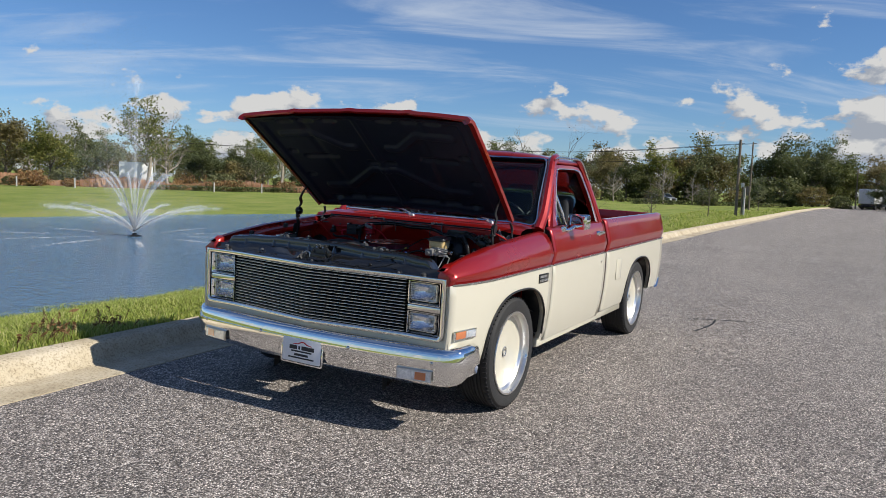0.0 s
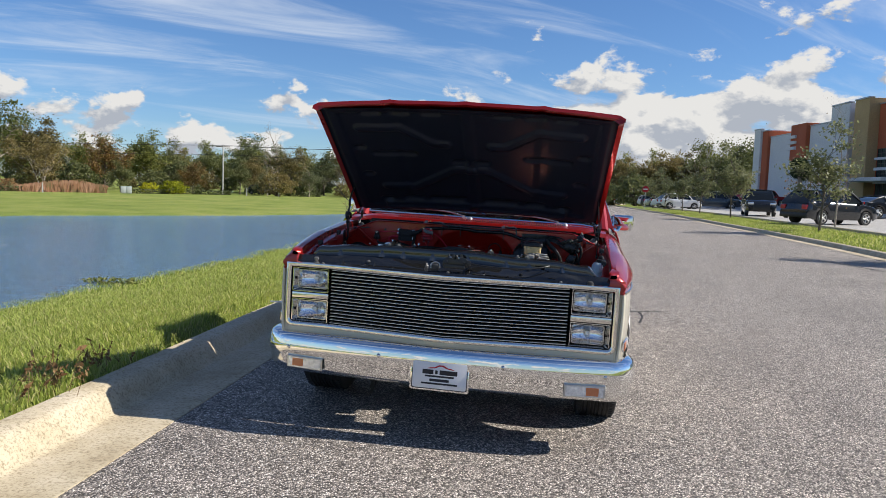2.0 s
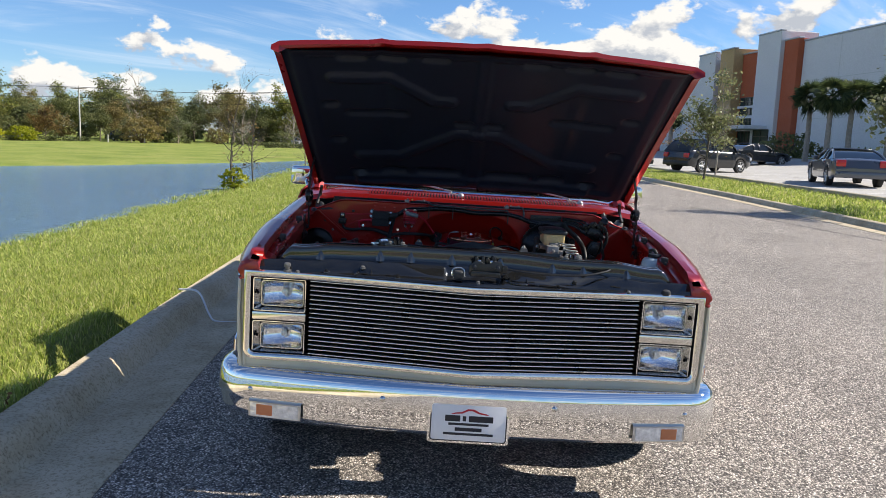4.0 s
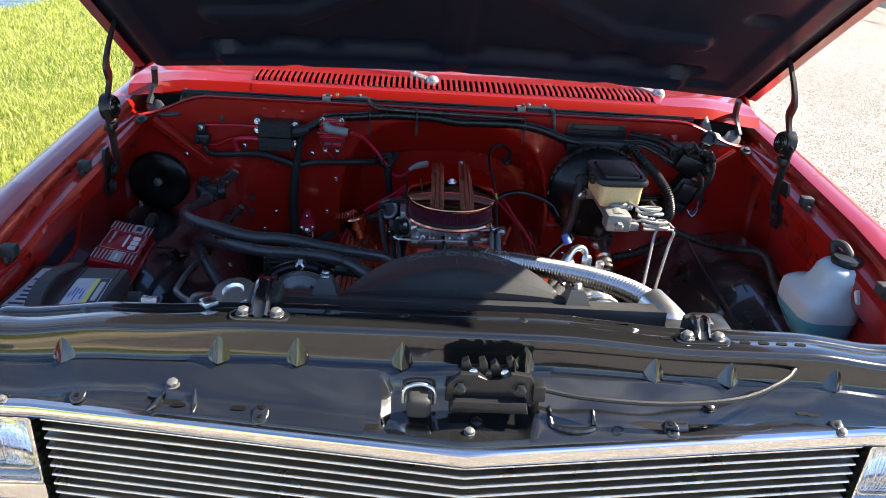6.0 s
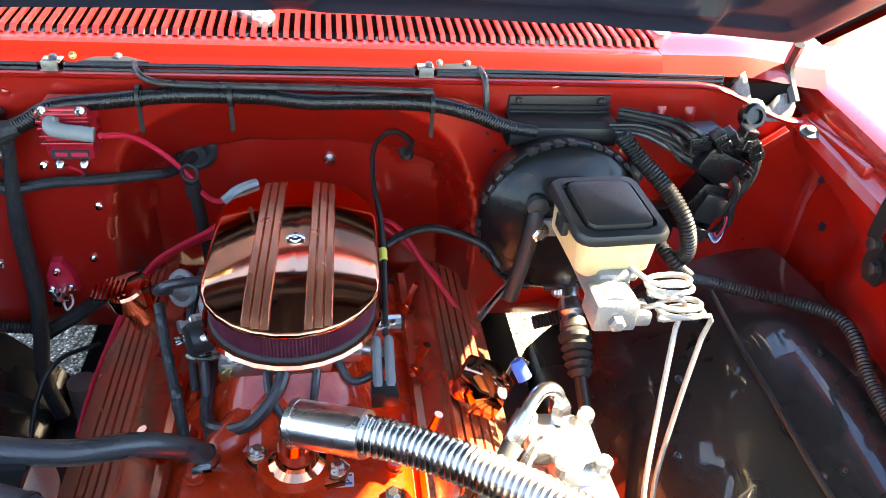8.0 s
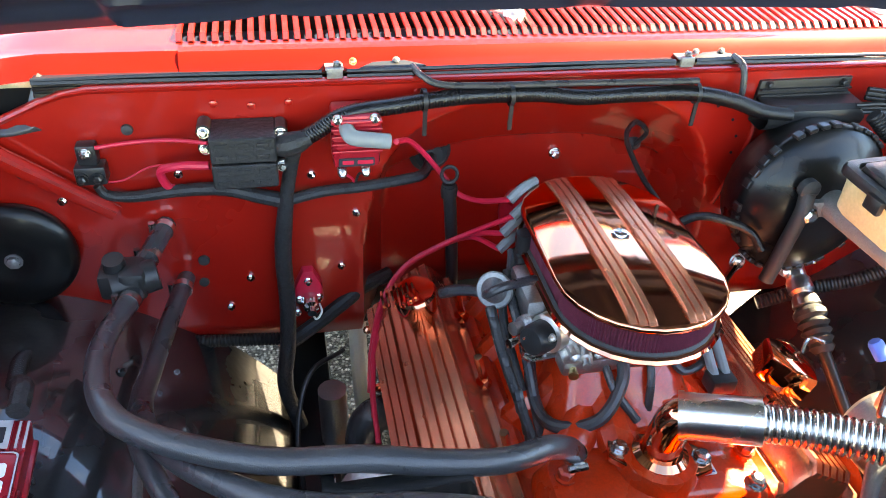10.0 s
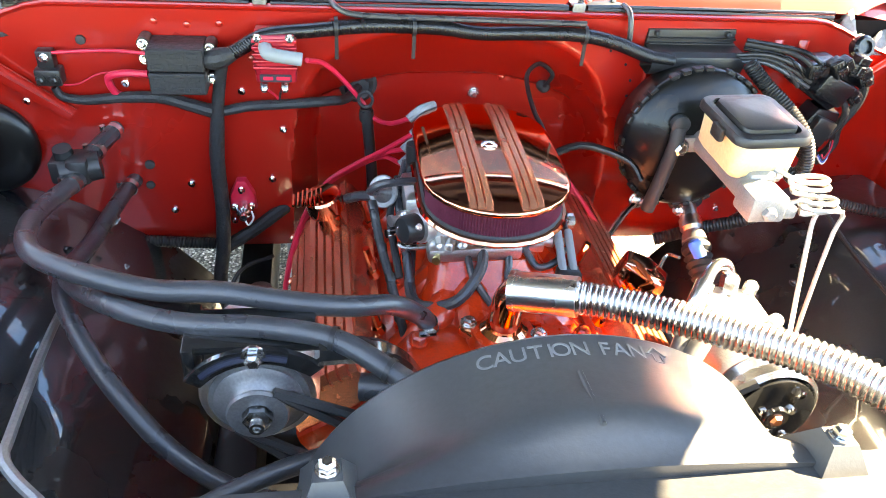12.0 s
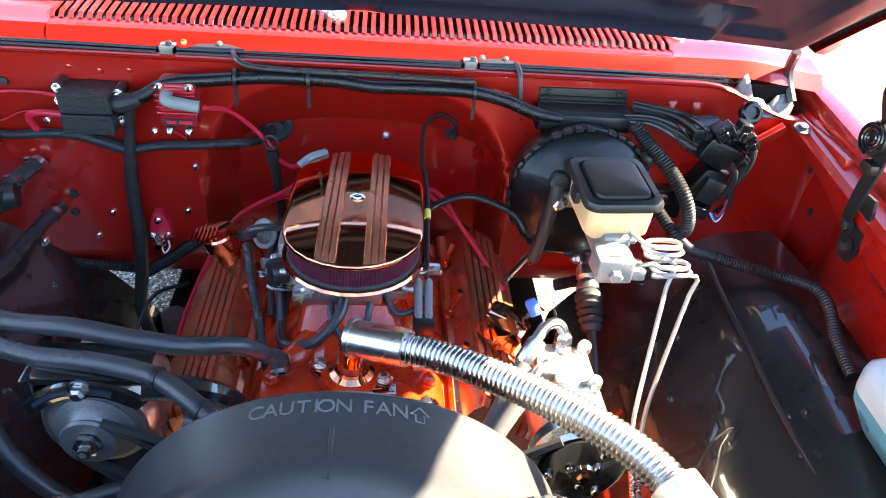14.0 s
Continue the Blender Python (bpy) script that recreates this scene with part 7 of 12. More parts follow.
box(bm, -0.128, -0.123, 0.705, 0.74, 0.865, 0.905, 0.002)
lathe(bm, [(0.012, 0), (0.012, 0.02), (0.006, 0.024)], (0.118, 0.735, 0.895), (1, 0, 0), 10)
part("throttle_linkage", bm, STEEL, carb)
for x in (-0.045, 0.045):
    bm = B()
    prism(bm, rrect(0.03, 0.012, 0.002), 0.001, upright(x, 0.688, 0.878))
    part("maker_label", bm, BLUE_INK, carb)
bm = B()
box(bm, -0.112, -0.085, 0.83, 0.86, 0.885, 0.94, 0.006)
lathe(bm, [(0.012, 0), (0.012, 0.03)], (-0.10, 0.845, 0.94), (0, 0, 1), 12)
part("fuel_inlet", bm, PLASTIC, carb)

# distributor, vacuum can and plug leads
dist = part("distributor", B(), PINK, engine, "distributor with red plug leads")
bm = B()
lathe(bm, [(0.05, 0), (0.055, 0.03), (0.045, 0.055), (0.03, 0.06)], (-0.03, 1.01, 0.86), (0, 0, 1), 18)
part("distributor_cap", bm, RED_BOX, dist)
for k in range(4):
    bm = B()
    p = Vector((-0.088 + 0.010 * (k == 1) - 0.004 * k, 0.925 - 0.004 * k, 0.985 - 0.026 * k))
    tube(bm, [p + Vector((0.030, 0.020, 0.004)), p + Vector((0.006, 0.002, 0.004)), p + Vector((-0.014, -0.006, -0.010))], 0.0075, 8, 4)
    part("lead_boot", bm, GREY_BOOT, dist)
    bm = B()
    if k == 0:
        pts = [p + Vector((-0.012, -0.006, -0.008)), (-0.125, 0.985, 0.935), (-0.150, 1.025, 0.925), (-0.172, 1.04, 0.95), (-0.205, 1.030, 0.995), (-0.235, 1.0, 1.035), (-0.262, 0.953, 1.060)]
    else:
        pts = [p + Vector((-0.012, -0.006, -0.008)), (-0.138, 0.955 + 0.01 * k, 0.905 - 0.012 * k), (-0.190, 0.985 + 0.008 * k, 0.855 - 0.008 * k), (-0.238, 0.998 + 0.004 * k, 0.812 - 0.006 * k),
               (-0.275, 0.985 - 0.002 * k, 0.765 - 0.008 * k), (-0.298 - 0.003 * k, 0.945 - 0.03 * k, 0.722 - 0.004 * k), (-0.312, 0.90 - 0.05 * k, 0.690)]
    tube(bm, pts, 0.0042, 8, 8)
    part("plug_lead", bm, PINK, dist)
bm = B()
tube(bm, [(0.06, 0.99, 0.88), (0.14, 0.975, 0.90), (0.20, 0.93, 0.84), (0.28, 0.88, 0.74)], 0.0042, 8, 8)
part("plug_lead", bm, PINK, dist)
bm = B()
tube(bm, [(0.03, 1.02, 0.88), (0.12, 0.99, 0.89), (0.22, 0.965, 0.80), (0.30, 0.93, 0.70)], 0.0042, 8, 8)
part("plug_lead", bm, PINK, dist)

# small hoses round the carburettor
def hose(name, pts, r, mat=HOSE, parent=None, label="", seg=10, n=8, **kw):
    bm = B()
    tube(bm, pts, r, seg, n, **kw)
    return part(name, bm, mat, parent or truck, label)


hose("breather_hose", [(-0.205, 0.875, 0.852), (-0.180, 0.862, 0.866), (-0.150, 0.845, 0.872), (-0.125, 0.82, 0.880), (-0.10, 0.80, 0.90)], 0.0085, parent=engine)
hose("fuel_hose", [(-0.10, 0.80, 0.87), (-0.115, 0.70, 0.815), (-0.105, 0.645, 0.812), (-0.055, 0.625, 0.835), (-0.018, 0.655, 0.868), (-0.012, 0.69, 0.89)], 0.0085, parent=engine)
hose("vacuum_hose", [(-0.035, 0.69, 0.885), (-0.03, 0.65, 0.86), (-0.005, 0.62, 0.83)], 0.0055, parent=engine)
hose("vacuum_hose", [(0.03, 0.69, 0.885), (0.025, 0.66, 0.86), (0.02, 0.64, 0.82)], 0.0055, parent=engine)
hose("vacuum_hose", [(-0.11, 0.86, 0.93), (-0.125, 0.80, 0.90), (-0.12, 0.74, 0.86), (-0.11, 0.64, 0.76), (-0.10, 0.56, 0.68)], 0.007, parent=engine)
hose("fuel_line", [(-0.125, 0.83, 0.92), (-0.14, 0.78, 0.88), (-0.13, 0.70, 0.82)], 0.006, TAPE, engine)
hose("vacuum_hose", [(0.05, 0.69, 0.885), (0.07, 0.665, 0.862), (0.10, 0.67, 0.868), (0.115, 0.69, 0.875)], 0.0055, parent=engine)
bm = B()
box(bm, 0.094, 0.128, 0.628, 0.655, 0.848, 0.872, 0.003)
cb = part("cable_bracket", bm, BLACK_SATIN, engine, "black throttle cable bracket")
for x in (0.103, 0.119):
    bm = B()
    lathe(bm, [(0.0065, 0), (0.0065, 0.062), (0.004, 0.066)], (x, 0.645, 0.868), (0, 0.55, 0.35), 10)
    part("cable_ferrule", bm, GREY_BOOT, cb)
hose("throttle_cable", [(0.115, 0.70, 0.905), (0.118, 0.80, 0.95), (0.118, 0.88, 0.97), (0.112, 0.95, 0.985), (0.118, 1.03, 1.005), (0.150, 1.07, 1.012), (0.182, 1.085, 0.985), (0.175, 1.10, 0.955)], 0.0042, PLASTIC, engine)
bm = B()
lathe(bm, [(0.014, 0), (0.012, 0.012), (0.006, 0.02)], (0.178, firewall_y(0.178, 0.95), 0.95), (0, -1, 0), 12)
part("cable_grommet", bm, RUBBER, firewall)
bm = B()
lathe(bm, [(0.006, 0), (0.006, 0.018)], (0.1175, 0.80, 0.952), (0, 0.9, 0.3), 10)
part("cable_clip", bm, YELLOW_INK, engine)
can = part("vacuum_advance", B(), ALU, engine, "silver vacuum advance can")
bm = B()
p, d = Vector((-0.150, 0.800, 0.912)), Vector((-0.55, -0.75, 0.45))
lathe(bm, [(0.008, -0.03), (0.014, -0.012), (0.024, -0.004), (0.026, 0.0), (0.024, 0.002), (0.018, 0.002), (0.012, 0.010), (0.008, 0.014), (0.006, 0.022), (0.003, 0.023)], p, d, 28)
part("can_shell", bm, WORN_STEEL, can, smooth=40)
bm = B()
tube(bm, [p + d.normalized() * 0.024, (-0.172, 0.765, 0.935), (-0.158, 0.755, 0.952), (-0.130, 0.765, 0.950), (-0.105, 0.775, 0.945)], 0.0062, 10, 6)
part("can_hose", bm, HOSE, can)
for k, (x, y, z, r) in enumerate(((-0.168, 0.742, 0.915, 0.0066), (-0.164, 0.724, 0.893, 0.0058), (-0.156, 0.700, 0.868, 0.0064), (-0.146, 0.668, 0.838, 0.0070), (-0.138, 0.640, 0.806, 0.0064))):
    bm = B()
    lathe(bm, [(r * 0.7, -0.016), (r, -0.012), (r, -0.002), (r * 0.8, 0.0), (r * 1.1, 0.002), (r * 1.1, 0.012), (r * 0.7, 0.016)], (x, y, z), (-0.12, 0.62, 0.72), 8 if k % 2 else 12)
    part("hose_fitting", bm, BLACK_SATIN if k != 1 else ALU, engine)
hose("fuel_line", [(-0.170, 0.752, 0.926), (-0.160, 0.712, 0.880), (-0.146, 0.668, 0.838), (-0.128, 0.610, 0.780), (-0.110, 0.56, 0.72)], 0.0068, TAPE, engine)
# levers and bosses of the carburettor's near side
for k, (x, y, z, r, l) in enumerate(((-0.118, 0.742, 0.902, 0.011, 0.030), (-0.120, 0.735, 0.885, 0.008, 0.034), (-0.100, 0.800, 0.918, 0.012, 0.022), (-0.095, 0.815, 0.900, 0.009, 0.026), (-0.075, 0.688, 0.878, 0.008, 0.030), (-0.060, 0.684, 0.892, 0.007, 0.026),
                                     (0.092, 0.730, 0.905, 0.012, 0.024), (0.098, 0.755, 0.892, 0.009, 0.028), (0.090, 0.700, 0.885, 0.009, 0.026))):
    d = Vector((-1 if x < -0.08 else (1 if x > 0 else -0.3), -0.5 if abs(x) > 0.08 else -1, 0.1))
    part("throttle_linkage", lathe(B(), [(r, -0.01), (r * 1.1, 0.003), (r * 1.1, l * 0.4), (r * 0.6, l * 0.45), (r * 0.6, l * 0.8), (r * 0.8, l * 0.82), (r * 0.8, l), (r * 0.3, l * 1.02)], (x, y, z), d, 14), (ALU, CHROME, STEEL, ALU, BRASS)[k % 5], engine)
hose("booster_hose", [(0.10, 0.86, 0.915), (0.16, 0.89, 0.935), (0.21, 0.90, 0.935), (0.275, 0.885, 0.915), (0.30, 0.87, 0.885)], 0.0068, JET, parent=engine)

# heater hoses and valve
valve = part("heater_valve", B(), PLASTIC, truck, "black heater valve on its hoses")
bm = B()
box(bm, -0.668, -0.632, 0.905, 0.955, 0.865, 0.905, 0.006)
box(bm, -0.640, -0.605, 0.895, 0.945, 0.868, 0.912, 0.008)
lathe(bm, [(0.022, -0.03), (0.024, 0.0), (0.022, 0.03)], (-0.622, 0.918, 0.888), (1, 0.25, 0.1), 18)
lathe(bm, [(0.016, 0.0), (0.014, 0.018)], (-0.645, 0.925, 0.905), (0, -0.2, 1), 14)
part("valve_body", bm, PLASTIC, valve)
hose("heater_hose", [(-0.588, 1.025, 0.905), (-0.600, 0.975, 0.903), (-0.612, 0.940, 0.898)], 0.014, HOSE, valve)
HOSE_TOP = [(-0.622, 0.895, 0.880), (-0.632, 0.848, 0.888), (-0.640, 0.779, 0.902), (-0.632, 0.706, 0.921), (-0.610, 0.640, 0.936), (-0.575, 0.599, 0.942), (-0.508, 0.562, 0.944), (-0.44, 0.543, 0.938), (-0.36, 0.530, 0.942), (-0.28, 0.520, 0.932), (-0.215, 0.520, 0.922), (-0.155, 0.545, 0.900), (-0.112, 0.575, 0.852), (-0.098, 0.585, 0.82)]
hose("heater_hose", HOSE_TOP, 0.0136, HOSE, truck, "ribbed black heater hose to the intake", 14)
HOSE_LOW = [(-0.575, 1.03, 0.80), (-0.585, 0.96, 0.805), (-0.605, 0.84, 0.80), (-0.600, 0.72, 0.84), (-0.555, 0.61, 0.895), (-0.48, 0.53, 0.922), (-0.40, 0.49, 0.930), (-0.31, 0.470, 0.938), (-0.23, 0.445, 0.938), (-0.17, 0.405, 0.925), (-0.12, 0.372, 0.905), (-0.08, 0.365, 0.87)]
hose("heater_hose", HOSE_LOW, 0.0132, HOSE, truck, "black heater hose from the firewall", 14)
hose("coolant_hose", [(-0.615, 0.80, 0.80), (-0.605, 0.70, 0.835), (-0.575, 0.615, 0.855), (-0.535, 0.545, 0.845), (-0.485, 0.485, 0.815), (-0.42, 0.435, 0.765), (-0.34, 0.41, 0.715), (-0.24, 0.40, 0.69)], 0.0125, HOSE, truck, "black coolant hose", 14)
hose("coolant_hose", [(-0.46, 0.30, 0.76), (-0.38, 0.345, 0.785), (-0.30, 0.375, 0.80), (-0.22, 0.40, 0.80)], 0.012, HOSE, truck, "black coolant hose", 12)
hose("bypass_hose", [(-0.20, 0.44, 0.865), (-0.14, 0.425, 0.870), (-0.09, 0.43, 0.855), (-0.06, 0.45, 0.80)], 0.017, HOSE, truck, "", 12)
for p, d in (((-0.590, 1.012, 0.905), (-0.2, -1, 0)), ((-0.626, 0.878, 0.883), (-0.2, -0.95, 0.12)), ((-0.102, 0.582, 0.832), (0.15, 0.15, -1)), ((-0.578, 1.0, 0.803), (-0.1, -1, 0)), ((-0.605, 0.955, 0.899), (-0.3, -1, 0))):
    bm = B()
    d = Vector(d).normalized()
    lathe(bm, [(0.0139, -0.006), (0.0147, -0.006), (0.0147, 0.006), (0.0139, 0.006)], p, d, 18, caps=False)
    u_, v_ = frame_axes(d)
    lathe(bm, [(0.005, -0.010), (0.005, 0.012), (0.003, 0.014)], Vector(p) + u_ * 0.0175, v_, 8)
    part("hose_clamp", bm, STEEL, truck)
for p, d in ((HOSE_LOW[8], (0.08, -0.03, 0.0)), (HOSE_LOW[9], (0.06, -0.04, -0.01)), ((-0.607, 0.70, 0.842), (0.05, -0.1, 0.05))):
    bm = B()
    lathe(bm, [(0.0142, -0.003), (0.0152, -0.003), (0.0152, 0.003), (0.0142, 0.003)], p, d, 14, caps=False)
    part("cable_tie", bm, PLASTIC, truck)
hose("support_rod", [(-0.606, 0.70, 0.795), (-0.599, 0.637, 0.818), (-0.575, 0.50, 0.866), (-0.548, 0.355, 0.912), (-0.540, 0.318, 0.922), (-0.520, 0.290, 0.926), (-0.492, 0.262, 0.928), (-0.452, 0.222, 0.928)], 0.0058, WORN_STEEL, truck, "bent bare steel support rod", 8)

# firewall fittings
box_ = part("relay_box", B(), PLASTIC, truck, "black fuse relay box on the firewall")
for z0, z1, y in ((1.031, 1.068, 0.966), (0.994, 1.0295, 0.963)):
    bm = B()
    box(bm, -0.507, -0.421, y, 1.03, z0, z1, 0.0022, 1)
    shell = part("box_body", bm, TAPE, box_)
    zc = (z0 + z1) / 2
    for x, w in ((-0.492, 0.018), (-0.464, 0.020), (-0.438, 0.016)):
        for dz in (-0.0085, 0.0085):
            bm = B()
            box(bm, x - w / 2, x + w / 2, y - 0.0015, y + 0.002, zc + dz - 0.0035, zc + dz + 0.0035, 0.0008, 1)
            part("box_key", bm, TAPE, shell)
for x, z in ((-0.514, 1.066), (-0.514, 1.042), (-0.414, 1.01), (-0.414, 1.06)):
    bm = B()
    lathe(bm, [(0.010, -0.03), (0.010, 0.0)], (x, 0.995, z), (0, -1, 0), 12)
    part("box_lug", bm, PLASTIC, box_)
    bm = B()
    bolt(bm, (x, 0.994, z), (0, -1, 0.2), 0.006, 0.008)
    part("box_screw", bm, STEEL, box_)
hose("power_wire", [(-0.51, 0.99, 1.052), (-0.56, 1.015, 1.046), (-0.61, 1.02, 1.043), (-0.655, 1.005, 1.045)], 0.0028, PINK, truck)
hose("power_wire", [(-0.512, 0.99, 1.018), (-0.55, 0.995, 1.017), (-0.578, 1.005, 1.005), (-0.575, 1.012, 0.978), (-0.562, 1.015, 0.968)], 0.006, PINK, truck)
sol = part("junction_block", B(), PLASTIC, truck, "small black junction block on the firewall")
bm = B()
box(bm, -0.688, -0.648, 1.0, 1.028, 0.990, 1.018, 0.004)
box(bm, -0.682, -0.656, 1.008, 1.03, 1.016, 1.046, 0.004)
part("block_body", bm, PLASTIC, sol)
for x, z in ((-0.678, 1.003), (-0.658, 1.003), (-0.669, 1.036)):
    bm = B()
    bolt(bm, (x, 1.0 if z < 1.02 else 1.008, z), (0, -1, 0), 0.006, 0.008)
    part("block_screw", bm, BLACK_SATIN if z < 1.02 else STEEL, sol)
coil = part("ignition_coil", B(), RED_BOX, truck, "finned red ignition coil with a grey boot")
bm = B()
box(bm, -0.345, -0.280, 0.975, 1.028, 1.010, 1.090, 0.006)
for k in range(5):
    box(bm, -0.347, -0.278, 0.968, 0.985, 1.036 + k * 0.011, 1.041 + k * 0.011, 0.0015)
part("coil_body", bm, RED_BOX, coil)
bm = B()
prism(bm, rrect(0.05, 0.013, 0.002), 0.001, upright(-0.313, 0.9745, 1.020))
part("coil_label", bm, DARK_INK, coil)
bm = B()
for k, w in enumerate((0.016, 0.022)):
    prism(bm, rrect(w, 0.006, 0.001, cx=-0.012 + 0.024 * k), 0.0014, upright(-0.313, 0.9745, 1.020))
part("label_bars", bm, PINK, coil)
for x in (-0.338, -0.288):
    for z in (1.086,):
        bm = B()
        bolt(bm, (x, 0.975, z), (0, -1, 0), 0.0055, 0.008)
        part("coil_screw", bm, STEEL, coil)
for x in (-0.333, -0.300):
    bm = B()
    lathe(bm, [(0.007, -0.004), (0.007, 0.006), (0.004, 0.012)], (x, 0.985, 1.003), (0, -0.7, -0.5), 10)
    part("coil_terminal", bm, STEEL, coil)
bm = B()
tube(bm, [(-0.327, 0.985, 1.072), (-0.325, 0.962, 1.072), (-0.316, 0.953, 1.068), (-0.270, 0.955, 1.060)], 0.0108, 12, 5)
part("coil_boot", bm, GREY_BOOT, coil, "grey right-angle coil boot")
hose("coil_wire", [(-0.332, 0.985, 0.998), (-0.325, 1.0, 0.985), (-0.315, 1.01, 0.97), (-0.312, 1.01, 0.955)], 0.002, PINK, truck)
hose("coil_wire", [(-0.300, 0.985, 0.998), (-0.308, 1.0, 0.985), (-0.312, 1.01, 0.965)], 0.002, TAPE, truck)
relay = part("starter_relay", B(), PINK, truck, "pink moulded switch with bright terminals")
bm = B()
prism(bm, [(-0.024, -0.02), (0.024, -0.02), (0.022, 0.012), (0.008, 0.042), (-0.008, 0.042), (-0.022, 0.012)], 0.022, upright(-0.39, 1.036, 0.762), 0.006)
part("relay_body", bm, PINK, relay)
bm = B()
lathe(bm, [(0.013, 0), (0.013, 0.022), (0.007, 0.026), (0.007, 0.036)], (-0.388, 1.014, 0.752), (0, -1, -0.15), 14)
for dx, dz in ((-0.016, -0.004), (0.015, -0.002), (0.0, 0.032)):
    bolt(bm, (-0.39 + dx, 1.014, 0.755 + dz), (0, -1, 0), 0.005, 0.009)
part("relay_terminal", bm, CHROME, relay)
bm = B()
lathe(bm, [(0.079, -0.012), (0.083, 0.0), (0.081, 0.008), (0.070, 0.014), (0.042, 0.016), (0.028, 0.017), (0.018, 0.013), (0.004, 0.013)], (-0.795, 1.012, 0.877), (0.05, -1, 0.05), 48)
blw = part("blower_motor", bm, BOOSTER, truck, "round black blower motor cover", smooth=50)
bm = B()
bolt(bm, (-0.795, 0.999, 0.877), (0.05, -1, 0.05), 0.009, 0.008)
part("blower_screw", bm, WORN_STEEL, blw)
for x, z, r in ((-0.615, 1.058, 0.008), (-0.76, 1.0, 0.008), (-0.545, 0.832, 0.009), (-0.55, 0.79, 0.008)):
    bm = B()
    lathe(bm, [(r, 0), (r * 0.9, 0.004), (r * 0.4, 0.005)], (x, firewall_y(x, z) - 0.001, z), (0, -1, 0), 14)
    part("rubber_plug", bm, RUBBER, firewall)
bm = B()
lathe(bm, [(0.034, 0), (0.036, 0.006), (0.028, 0.012), (0.020, 0.008), (0.018, 0.02)], (-0.175, firewall_y(-0.175, 0.94) - 0.002, 0.94), (0.1, -1, 0), 24)
part("grommet", bm, RUBBER, firewall)
bm = B()
tube(bm, [(-0.165, 1.03, 0.943), (-0.158, 1.03, 0.87), (-0.152, 1.028, 0.79), (-0.15, 1.02, 0.72)], 0.0105, 12, 6)
lathe(bm, [(0.0125, -0.01), (0.0135, 0.0), (0.0125, 0.01)], (-0.164, 1.03, 0.928), (0, 0, 1), 14)
dp = part("dipstick_tube", bm, PLASTIC, truck, "dark dipstick tube with a ring")
bm = B()
tube(bm, [Vector((-0.166, 1.026, 0.960)) + Vector((math.cos(a) * 0.012, -0.2 * math.cos(a) * 0.012, math.sin(a) * 0.014)) for a in np.linspace(0, 6.3, 13)], 0.003, 6, 2)
part("dipstick_ring", bm, TAPE, dp)

# thin cables from the trough to the connectors
for k in range(3):
    hose("connector_cable", [(0.475, 0.985, 1.068 - 0.006 * k), (0.52, 0.965, 1.076 - 0.007 * k), (0.565, 0.950, 1.066 - 0.010 * k), (0.605, 0.945, 1.046 - 0.010 * k)], 0.0042, (PLASTIC, TAPE, HOSE)[k], truck)

# wiring along the firewall
hs_ = hose("main_harness", [(-0.405, 0.985, 1.045), (-0.37, 0.985, 1.062), (-0.325, 0.99, 1.085), (-0.25, 1.0, 1.091), (-0.16, 1.003, 1.099), (-0.05, 1.007, 1.097), (0.02, 1.008, 1.089), (0.10, 1.006, 1.091), (0.19, 1.0, 1.092), (0.255, 0.992, 1.082), (0.31, 0.985, 1.064), (0.36, 0.985, 1.055)], 0.0112, JET, truck, "thick corrugated black wiring harness", 14, 12, pitch=0.0042, ridge=0.0009)
for x, z in ((-0.215, 1.096), (-0.09, 1.099), (0.20, 1.091)):
    bm = B()
    lathe(bm, [(0.0155, -0.003), (0.0165, -0.003), (0.0165, 0.003), (0.0155, 0.003)], (x, 1.003, z), (1, 0, 0.02), 16, caps=False)
    box(bm, x - 0.003, x + 0.003, 0.992, 0.995, z - 0.05, z - 0.012)
    part("harness_tie", bm, PLASTIC, hs_)
hose("harness_joint", [(-0.43, 0.985, 1.048), (-0.405, 0.982, 1.048), (-0.375, 0.982, 1.058)], lambda s: 0.010 + 0.007 * math.sin(s * 3.14), TAPE, truck)
hose("taped_harness", [(-0.395, 0.985, 1.045), (-0.405, 0.995, 1.0), (-0.415, 1.0, 0.94), (-0.425, 1.005, 0.85), (-0.425, 1.0, 0.76), (-0.43, 0.985, 0.68), (-0.44, 0.97, 0.60), (-0.42, 0.95, 0.52)], lambda s: 0.010 + 0.003 * smooth01((s - 0.2) / 0.2), TAPE, truck, "taped black wiring trunk", 12)
hose("taped_harness", [(-0.665, 1.01, 0.985), (-0.655, 1.012, 0.968), (-0.62, 1.013, 0.962), (-0.56, 1.012, 0.968), (-0.50, 1.01, 0.968), (-0.45, 1.006, 0.955), (-0.415, 1.004, 0.945)], lambda s: 0.006 + 0.006 * s, TAPE, truck, "taped black wiring branch", 10)
hose("taped_harness", [(-0.415, 1.004, 0.945), (-0.36, 1.008, 0.955), (-0.30, 1.01, 0.958), (-0.23, 1.03, 0.955), (-0.20, 1.06, 0.945), (-0.175, 1.12, 0.94)], 0.0085, TAPE, truck, "taped black wiring branch", 10)
hose("thin_wire", [(-0.665, 1.01, 0.99), (-0.63, 1.012, 0.99), (-0.585, 1.012, 1.01), (-0.51, 1.0, 1.012)], 0.0013, PINK, truck)
hose("lower_loom", [(-0.76, 0.80, 0.83), (-0.775, 0.88, 0.80), (-0.765, 0.965, 0.735), (-0.70, 1.01, 0.695), (-0.60, 1.025, 0.672), (-0.44, 1.02, 0.662)], 0.0095, PLASTIC, truck, "corrugated black loom", 10, 10, pitch=0.006, ridge=0.002)
